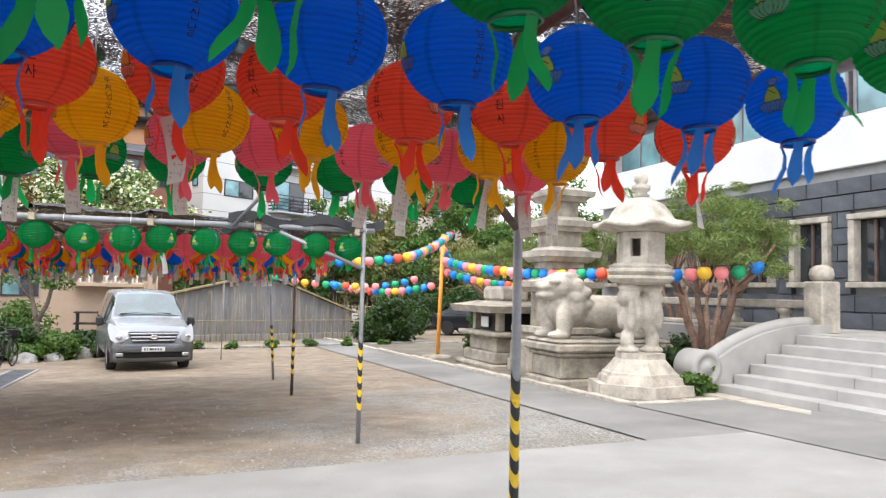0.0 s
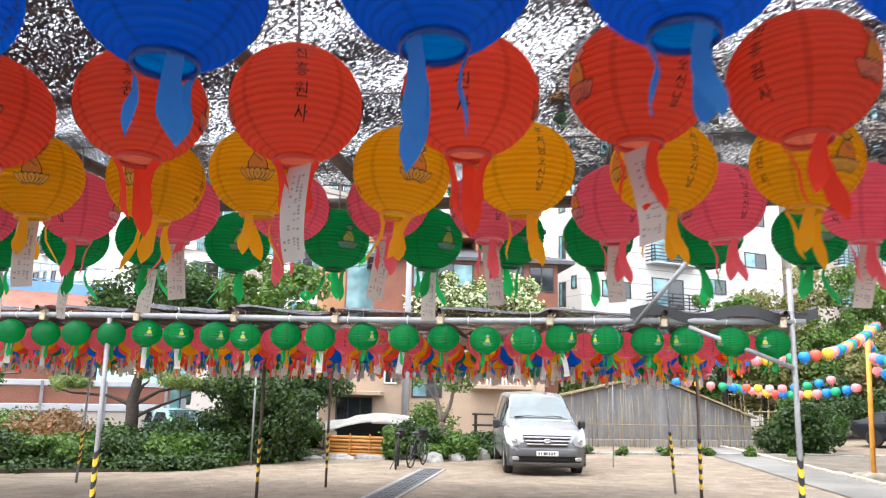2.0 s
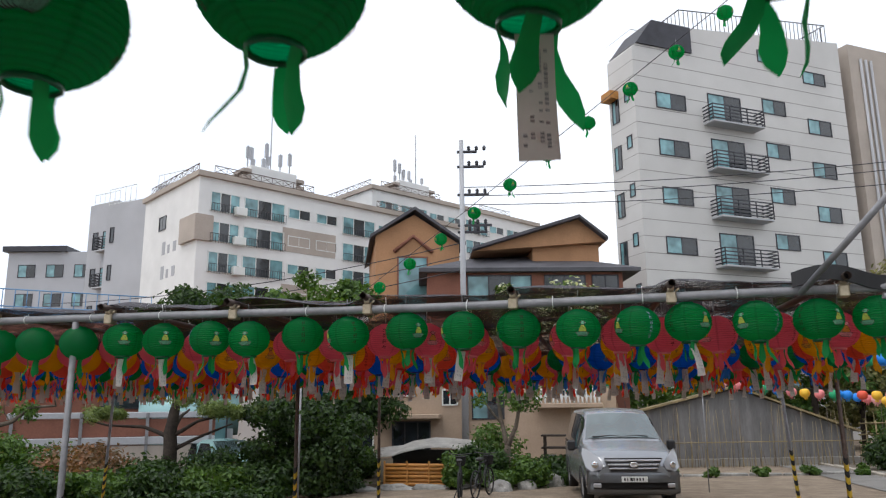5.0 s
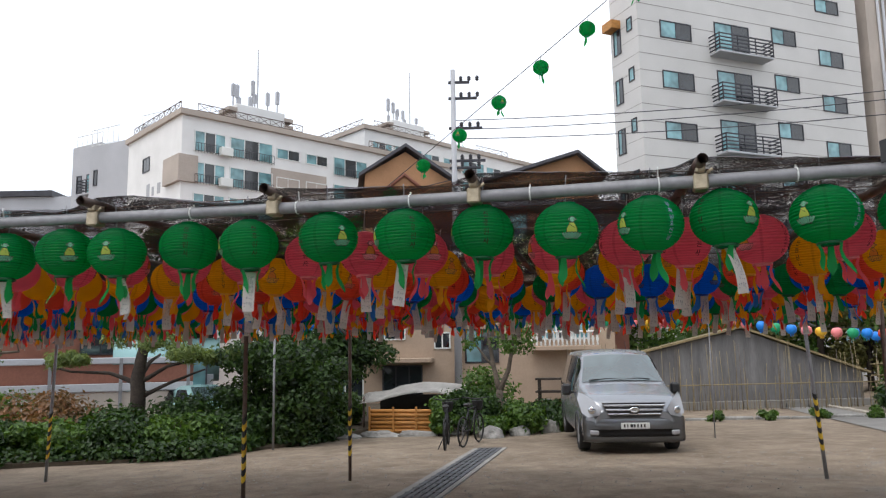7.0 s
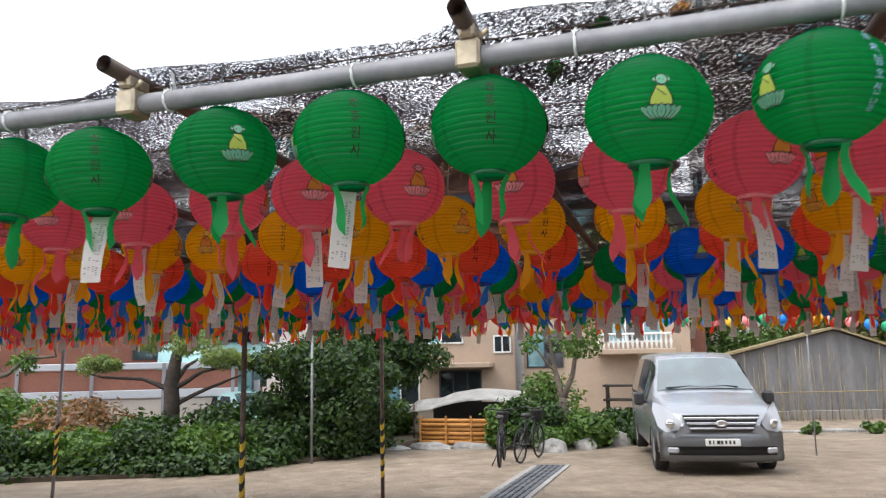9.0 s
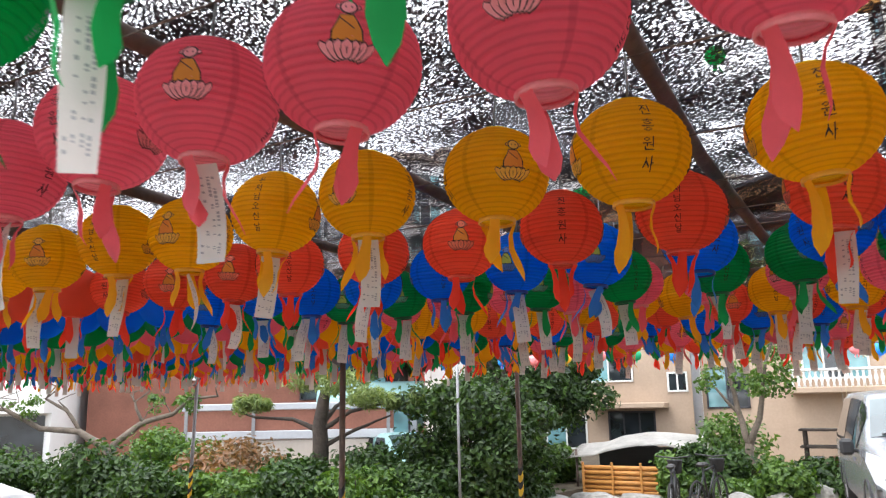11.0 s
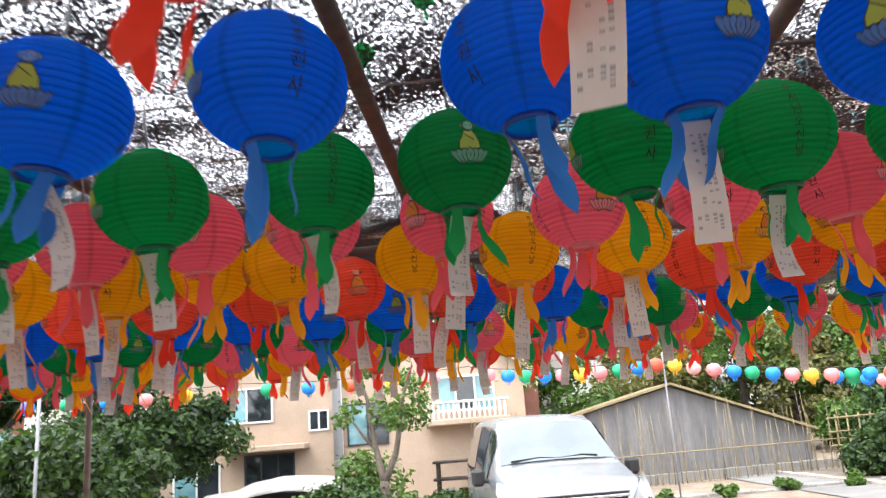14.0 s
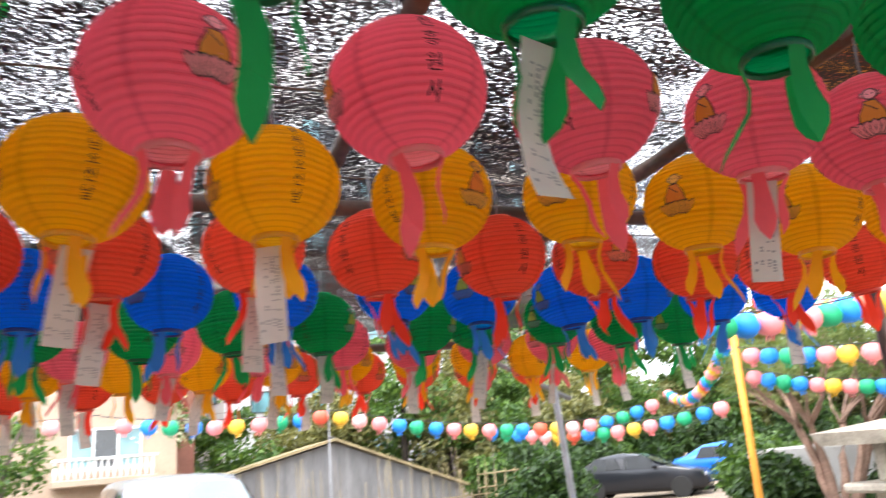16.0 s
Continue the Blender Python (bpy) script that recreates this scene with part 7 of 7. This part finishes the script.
# the garden edge: low shrubs and ground cover
SHR = [(-19.6, 12.8, 1.2, 1.0, 1.15, LEAF), (-18.2, 13.6, 1.0, 0.9, 0.95, LEAF_L), (-17.2, 14.4, 0.95, 0.8, 0.9, LEAF), (-20.3, 14.8, 1.4, 1.3, 1.7, LEAF_R), (-18.9, 15.4, 1.1, 1.0, 1.2, LEAF), (-16.6, 15.6, 1.0, 0.9, 1.1, LEAF_L),
       (-17.6, 16.6, 1.1, 1.0, 1.25, LEAF), (-16.2, 17.0, 0.9, 0.9, 1.0, LEAF), (-21.5, 12.2, 1.5, 1.3, 1.6, LEAF), (-22.6, 14.0, 1.5, 1.3, 1.9, LEAF_L), (-17.0, 21.6, 0.9, 0.9, 1.2, LEAF_L), (-23.5, 10.6, 1.6, 1.3, 1.4, LEAF), (-22.0, 9.2, 1.5, 1.2, 1.2, LEAF), (-24.8, 8.2, 1.6, 1.4, 1.4, LEAF_L)]
for k, (x, y, rx, ry, h, lf) in enumerate(SHR):
    shrub("garden_shrub", x, y, rx, ry, h * 0.86, lf, 0.085, {"leaf_reddish": "reddish bronze-leaved garden shrub", "leaf_light": "fresh light green garden shrub", "leaf_green": "dense mid-green garden shrub"}[lf.name], 20 + k, 15, 420)
cover = []
rr = random.Random(9)
for k in range(120):
    t = rr.random()
    edge = [(-21.5, 10.6), (-18.1, 12.7), (-16.4, 14.0), (-15.2, 15.2), (-15.0, 18.0), (-15.3, 19.8)]
    i = min(4, int(t * 5))
    f = t * 5 - i
    x, y = edge[i][0] + (edge[i + 1][0] - edge[i][0]) * f, edge[i][1] + (edge[i + 1][1] - edge[i][1]) * f
    x -= rr.uniform(0.0, 0.9)
    cover.append(((x, y + rr.uniform(-0.3, 0.3), lie(x, y) + 0.16), (0.38, 0.38, 0.2), 110))
tagged(new("ground_cover", leaves_mesh("ground_cover", cover, 0.10, LEAF, 77, 1.0, 1.3)), "leafy light green ground cover along the garden edge", "ground cover", kind="stuff")
soil = solo("garden_soil", prism(bmesh.new(), [(-24, 8.0), (-18.4, 12.0), (-15.6, 14.4), (-14.9, 18), (-15.4, 21.0), (-13.6, 22.6), (-11.8, 21.6), (-10.6, 22.6), (-11.4, 25), (-16, 30), (-32, 30), (-34, 12)], -1.2, -0.60), mat("garden_earth", (0.10, 0.08, 0.055), 0.95, grain=30, stain=2, amount=0.4, bump=0.6), Matrix(), "dark soil of the planted garden", "soil", kind="structure")

# big camellia-like shrub and its neighbours
tree("round_shrub_tree", -15.9, 18.3, [[(0, 0, -0.1, 0.12), (0.1, 0, 0.8, 0.09), (0.3, 0.1, 1.6, 0.05)], [(0, 0, 0.4, 0.07), (-0.5, 0.2, 1.5, 0.03)], [(0, 0, 0.5, 0.06), (0.6, -0.3, 1.6, 0.03)]],
     puffs(46, 0, 0, 1.35, 1.75, 1.6, 1.25, 0.52, 420, 31, 0.45), LEAF_D, 0.085, BARK, "large dense dark green evergreen shrub tree", seed=31)
tree("round_shrub_tree", -16.4, 19.7, [[(0, 0, -0.1, 0.10), (0.1, 0, 1.0, 0.07), (0.2, 0.1, 2.0, 0.03)]], puffs(22, 0, 0, 1.5, 0.9, 0.9, 1.3, 0.45, 330, 33, 0.35), LEAF_D, 0.085, BARK, "narrow dark evergreen shrub tree", seed=33)
tree("broad_tree", -19.5, 23.5, [[(0, 0, -0.1, 0.22), (0.1, 0, 1.6, 0.17), (0.3, 0.2, 3.0, 0.08)], [(0.05, 0, 1.5, 0.1), (-1.2, 0.3, 2.6, 0.05)], [(0.05, 0, 1.6, 0.1), (1.4, -0.3, 2.7, 0.05)]],
     puffs(44, 0.2, 0, 2.6, 3.0, 2.2, 0.9, 0.62, 380, 35, 0.3), LEAF_D, 0.11, BARK, "spreading dark-leaved garden tree by the peach house", seed=35)

# old pruned pine with a thick dark trunk
tree("pruned_pine", -18.7, 16.1, [[(0, 0, -0.1, 0.24), (0.03, 0, 0.8, 0.19), (-0.02, 0, 1.7, 0.17), (0.05, 0.1, 2.5, 0.12)], [(0, 0, 1.55, 0.07), (-0.7, -0.3, 1.85, 0.045), (-1.6, -0.8, 1.9, 0.03), (-2.3, -1.1, 2.1, 0.02)],
                                 [(0, 0, 1.6, 0.065), (0.6, 0.4, 2.0, 0.04), (1.5, 0.9, 2.2, 0.02)], [(0, 0, 1.2, 0.06), (0.5, 0.6, 1.6, 0.04), (0.9, 1.3, 1.9, 0.02)], [(0, 0, 1.7, 0.07), (-0.5, 0.7, 2.1, 0.05), (-0.9, 1.3, 2.3, 0.03)]],
     puffs(12, -1.6, -0.8, 2.2, 1.0, 0.7, 0.14, 0.22, 150, 36, 0) + puffs(16, 1.2, 0.8, 2.3, 1.1, 0.7, 0.16, 0.24, 170, 37, 0) + puffs(10, 0, 0.3, 2.75, 0.9, 0.9, 0.3, 0.34, 300, 38, 0), NEEDLE, 0.034, BARK, "old pruned pine with a thick dark trunk", seed=36, long=5.0)
rr = random.Random(41)
prune = [[(0, 0, -0.1, 0.17), (0, 0, 0.7, 0.14), (0.1, 0.05, 1.25, 0.12)],
         [(0.1, 0.05, 1.2, 0.1), (-0.6, -0.5, 1.65, 0.085), (-1.2, -1.3, 1.75, 0.07), (-1.5, -2.1, 2.25, 0.055), (-1.7, -2.9, 2.3, 0.04)],
         [(0.1, 0.05, 1.2, 0.1), (0.5, 0.7, 1.85, 0.075), (0.8, 1.4, 2.05, 0.06), (0.95, 1.8, 2.45, 0.045), (1.1, 2.5, 2.5, 0.03)],
         [(-0.6, -0.5, 1.65, 0.06), (-0.7, -0.8, 2.2, 0.045), (-0.9, -1.3, 2.5, 0.03)], [(0.5, 0.7, 1.85, 0.05), (0.4, 0.5, 2.4, 0.03), (0.5, 0.9, 2.7, 0.02)]]
for k in range(14):
    b = prune[1 + k % 4]
    x, y, z, r = b[rr.randrange(1, len(b))]
    prune.append([(x, y, z, 0.022), (x + rr.uniform(-0.2, 0.2), y + rr.uniform(-0.3, 0.3), z + rr.uniform(0.15, 0.3), 0.015), (x + rr.uniform(-0.3, 0.3), y + rr.uniform(-0.5, 0.5), z + rr.uniform(0.3, 0.6), 0.008)])
tree("pruned_tree", -24.5, 13.2, prune, puffs(12, 0.7, 1.5, 2.4, 0.5, 0.9, 0.25, 0.2, 45, 41, 0) + puffs(7, -1.4, -1.7, 2.3, 0.4, 0.8, 0.3, 0.18, 35, 42, 0), LEAF_L, 0.08, BARK_L, "hard-pruned tree with bent pale limbs and few leaves", seed=41)
# young forked tree beside the drain with bushes at its foot
tree("forked_tree", -11.9, 22.3, [[(0, 0, -0.1, 0.11), (0, 0, 0.7, 0.095), (0.0, 0, 1.1, 0.09)], [(0, 0, 1.05, 0.075), (-0.25, 0.1, 1.8, 0.06), (-0.4, 0.1, 2.7, 0.04), (-0.5, 0, 3.3, 0.02)], [(0, 0, 1.05, 0.075), (0.3, 0.1, 1.9, 0.055), (0.45, 0.1, 2.8, 0.035), (0.7, 0.1, 3.3, 0.02)], [(-0.25, 0.1, 1.7, 0.04), (-0.8, 0, 2.4, 0.02)]],
     puffs(22, 0, 0.2, 2.75, 1.4, 0.9, 0.85, 0.28, 60, 44, 0.3), LEAF_L, 0.075, BARK_L, "young forked garden tree with sparse foliage", seed=44)
for k, (x, y, rx, ry, h, lf) in enumerate(((-12.4, 21.6, 0.9, 0.8, 1.3, LEAF), (-11.2, 21.9, 0.8, 0.7, 0.85, LEAF_L), (-10.7, 22.9, 0.7, 0.7, 0.7, LEAF), (-12.9, 23.3, 1.0, 1.0, 1.7, LEAF_L), (-11.4, 20.9, 0.45, 0.45, 0.45, LEAF_L), (-12.75, 20.75, 0.42, 0.4, 1.0, LEAF_L))):
    shrub("garden_shrub", x, y, rx, ry, h, lf, 0.08, "leafy green shrub growing round the forked tree", 60 + k, 12, 300)
# shelf stand beside the van
st = thing("plant_stand", at(-1.9, 26.2), "weathered wooden stand with pots beside the van", "stand")
for x in (-0.7, 0.7):
    for y in (-0.2, 0.2):
        part("leg", bx(x - 0.03, y - 0.03, 0, x + 0.03, y + 0.03, 1.3), BARK, st)
for z in (0.5, 0.95, 1.3):
    part("shelf", bx(-0.8, -0.25, z, 0.8, 0.25, z + 0.05, 0.01), BARK, st)
for k in range(4):
    solo("flower_pot", lathe(bmesh.new(), [(0.08, 0), (0.12, 0.2), (0.13, 0.2), (0.13, 0.23), (0.1, 0.23)], 12), TILE_R if k % 2 else GREYW, at(-2.4 + 0.35 * k, 26.2, 0.55), "small clay flower pot on the stand", "flower pot", "flower pots")

# white-blossomed dogwood and green trees behind
tree("dogwood_tree", -16.6, 34.5, [[(0, 0, -0.1, 0.2), (0, 0, 2.0, 0.15), (0.1, 0, 4.0, 0.08)], [(0, 0, 1.8, 0.1), (-1.4, 0, 3.6, 0.05)], [(0, 0, 1.9, 0.1), (1.5, 0, 3.7, 0.05)]],
     puffs(96, 0, 0, 5.6, 5.3, 1.5, 2.4, 0.72, 340, 51, 0.3), [LEAF_L, BLOSSOM], 0.17, BARK, "dogwood tree covered with flat white blossom", seed=51, flat=1.2, extra=0.5, long=1.2)
tree("broad_tree", -25.5, 23.5, [[(0, 0, -0.1, 0.28), (0, 0, 2.0, 0.2), (0.1, 0, 4.2, 0.1)], [(0, 0, 2.2, 0.12), (-1.8, 0, 4.2, 0.05)], [(0, 0, 2.2, 0.12), (1.8, 0, 4.4, 0.05)]],
     puffs(66, 0, 0, 5.4, 3.6, 2.6, 1.9, 0.75, 380, 53, 0.4), LEAF, 0.13, BARK, "large green tree beyond the garden", seed=53)
tree("broad_tree", -18.8, 21.8, [[(0, 0, -0.1, 0.16), (0.2, 0, 2.4, 0.12), (0.3, 0, 4.6, 0.05)], [(0.1, 0, 2.5, 0.08), (-1.2, 0, 4.6, 0.03)], [(0.1, 0, 2.5, 0.08), (1.4, 0.3, 5.0, 0.03)]],
     puffs(38, 0.2, 0, 5.3, 2.1, 1.5, 1.6, 0.5, 210, 55, 0.3), LEAF_L, 0.13, BARK, "airy light green tree beyond the garden", seed=55)

# trees and hedges at the yard's far right
for k, (u, v, rx, ry, h, lf) in enumerate(((8.4, 28.4, 1.0, 1.0, 1.7, LEAF), (9.6, 31.6, 1.2, 1.2, 2.4, LEAF), (7.9, 29.4, 0.8, 0.8, 1.1, LEAF_D), (9.9, 22.5, 1.0, 0.9, 1.15, LEAF), (11.6, 24.6, 1.2, 1.0, 1.5, LEAF_L), (13.5, 27.0, 1.3, 1.1, 1.6, LEAF), (10.9, 20.5, 0.9, 0.9, 0.9, LEAF), (12.8, 39.5, 1.8, 1.4, 2.2, LEAF_D))):
    p = at(u, v)
    shrub("hedge_bush", p.translation.x, p.translation.y, rx, ry, h, lf, 0.10, "dense green hedge bush by the far corner", 80 + k, 14, 360, group="hedge bushes")
for k, u in enumerate((-1.0, 1.0, 2.2, 3.6, 5.0, 6.3, 7.6)):
    p = at(u, 27.5 + 0.3 * math.sin(k * 2))
    shrub("weed_clump", p.translation.x, p.translation.y, 0.32, 0.22, 0.26, LEAF_L, 0.07, "low clump of weeds along the edging stones", 100 + k, 5, 130, group="weed clumps")
for k, (u, v, h) in enumerate(((-3, 41, 6.0), (1, 42, 5.0), (5, 43, 5.5), (9, 43, 8.0), (13, 45, 9.5), (17, 46, 10.0), (21, 46, 10.5), (25, 43, 10.0), (28, 41, 10.0), (32, 39, 10.0), (36, 37, 10.0), (40, 35, 10.0))):
    p = at(u, v)
    tree("hillside_tree", p.translation.x, p.translation.y, [[(0, 0, -0.1, 0.2), (0, 0, h * 0.4, 0.14), (0.1, 0, h * 0.7, 0.06)]], puffs(30, 0, 0, h * 0.55, 2.6, 2.2, h * 0.38, 0.8, 240, 120 + k, 0.35), LEAF_L if k % 2 else LEAF_Y, 0.16, BARK, "yellow-green hillside tree behind the shed", seed=120 + k, group="hillside trees")


for k in range(13):
    p = at(12.0 + 1.9 * k, 40.5 + 0.8 * math.sin(k * 2.3) - 0.12 * k)
    shrub("hedge_bush", p.translation.x, p.translation.y, 1.6, 1.2, 2.4 + 0.7 * math.sin(k * 1.7), LEAF if k % 3 else LEAF_L, 0.13, "tall green hedge bush behind the parked cars", 300 + k, 20, 330, group="hedge bushes")
for k in range(9):
    p = at(11.0 + 2.8 * k, 43.0 + 0.9 * math.sin(k * 1.9) - 0.15 * k)
    h = 5.6 + 1.2 * math.sin(k * 2.9)
    tree("hillside_tree", p.translation.x, p.translation.y, [[(0, 0, -0.1, 0.16), (0, 0, h * 0.4, 0.12), (0.2, 0, h * 0.75, 0.05)], [(0, 0, h * 0.3, 0.08), (1.0, 0.2, h * 0.62, 0.03)], [(0, 0, h * 0.35, 0.08), (-1.0, 0.2, h * 0.66, 0.03)]],
         puffs(40, 0, 0, h * 0.55, 2.2, 1.8, h * 0.42, 0.75, 260, 330 + k, 0.2), LEAF_L if k % 2 else LEAF_Y, 0.15, BARK, "yellow-green tree behind the parked cars", seed=330 + k, group="hillside trees")


def pine(u, v, h, spread, seed, label, stems=5):
    p = at(u, v)
    rr = random.Random(seed)
    limbs, tips = [], []
    for k in range(stems):
        a = 6.28 * k / stems + rr.uniform(-0.4, 0.4)
        x, y = math.cos(a), math.sin(a)
        r1, r2 = spread * rr.uniform(0.25, 0.4), spread * rr.uniform(0.55, 0.9)
        limbs.append([(0.1 * x, 0.1 * y, -0.05, 0.10), (r1 * 0.5 * x, r1 * 0.5 * y, h * 0.25, 0.07), (r1 * x, r1 * y, h * 0.5, 0.05), (r2 * x, r2 * y, h * 0.78, 0.02)])
        tips.append((r2 * x, r2 * y, h * 0.82))
        for j in range(5):
            b = a + rr.uniform(-1.2, 1.2)
            q = (r1 * x + spread * 0.4 * math.cos(b), r1 * y + spread * 0.4 * math.sin(b), h * rr.uniform(0.65, 0.95))
            limbs.append([(r1 * x, r1 * y, h * 0.5, 0.032), ((r1 * x + q[0]) / 2, (r1 * y + q[1]) / 2, h * 0.62, 0.02), (*q, 0.008)])
            tips.append(q)
    cl = []
    for t in tips:
        for j in range(3):
            cl.append(((t[0] + rr.uniform(-0.38, 0.38), t[1] + rr.uniform(-0.38, 0.38), t[2] + rr.uniform(-0.12, 0.25)), (0.2, 0.2, 0.13), 95))
    tree("pine_tree", p.translation.x, p.translation.y, limbs, cl, NEEDLE, 0.024, PINEBARK, label, seed=seed, flat=0.2, long=6, group="pines by the temple")


pine(9.75, 11.9, 3.35, 1.75, 201, "many-stemmed red pine beside the temple stairs", 8)
pine(11.2, 19.5, 4.0, 2.0, 202, "spreading pine behind the stone pagoda", 6)
pine(9.6, 20.8, 3.3, 2.0, 203, "old pine with bare lower limbs by the orange pole", 6)
pine(12.0, 15.5, 4.4, 1.6, 204, "pine on the temple terrace edge", 5)
for k, (u, v, rx, h, lf) in enumerate(((8.35, 10.35, 0.35, 0.55, LEAF_L), (8.7, 11.4, 0.8, 0.7, LEAF_D), (9.6, 12.3, 0.9, 0.6, LEAF_D), (10.2, 13.6, 0.9, 0.7, LEAF_D), (10.0, 16.5, 0.8, 0.8, LEAF))):
    p = at(u, v)
    shrub("bed_shrub", p.translation.x, p.translation.y, rx, rx * 0.8, h, lf, 0.075, "low green shrub in the bed by the stairs", 140 + k, 9, 260, group="bed shrubs")

# loose pebbles on the yard
rg = np.random.RandomState(3)
V, Fc = [], []
for k in range(2600):
    u, v = rg.uniform(-9, 5), rg.uniform(7.4, 20)
    x, y = CU * u - SU * v, SU * u + CU * v
    s = rg.uniform(0.008, 0.022)
    b = len(V)
    a = rg.uniform(0, 6.28)
    for dx, dy, dz in ((1, 0, 0), (0, 1, 0), (-1, 0, 0), (0, -1, 0), (0.2, 0.1, 0.8)):
        V.append((x + s * (dx * math.cos(a) - dy * math.sin(a)), y + s * (dx * math.sin(a) + dy * math.cos(a)) * 0.8, lie(x, y) + s * dz))
    Fc += [(b, b + 1, b + 4), (b + 1, b + 2, b + 4), (b + 2, b + 3, b + 4), (b + 3, b, b + 4)]
me = bpy.data.meshes.new("pebbles")
me.from_pydata(V, [], Fc)
me.materials.append(ROCK)
tagged(new("pebbles", me), "scattered grey pebbles on the yard", "pebbles", kind="stuff")

# ---- stone blocks of the temple wall, course by course ----
BLOCKS = {}


def block_mesh(w):
    key = round(w, 2)
    if key not in BLOCKS:
        BLOCKS[key] = mesh_of("stone_block", bx(0, 0, 0, 0.14, key - 0.025, 0.33, 0.006), SLATE)
    return BLOCKS[key]


for row in range(10):
    z0 = LAND + 0.36 * row
    if z0 + 0.33 > W_TOP + 0.02:
        break
    v = 4.0 + (0.42 if row % 2 else 0.0)
    while v < 20:
        w = 0.84
        lo, hi = v, v + w
        segs = [(lo, hi)]
        if z0 + 0.33 > 1.88 and z0 < 3.40:
            for a, b in OPEN_V:
                nxt = []
                for s0, s1 in segs:
                    if b + 0.17 <= s0 or a - 0.17 >= s1:
                        nxt.append((s0, s1))
                    else:
                        if s0 < a - 0.17:
                            nxt.append((s0, a - 0.17))
                        if s1 > b + 0.17:
                            nxt.append((b + 0.17, s1))
                segs = nxt
        for s0, s1 in segs:
            if s1 - s0 > 0.08:
                part("block", block_mesh(s1 - s0), None, hall, "", Matrix.Translation((WALL_U, s0, z0)))
        v += w
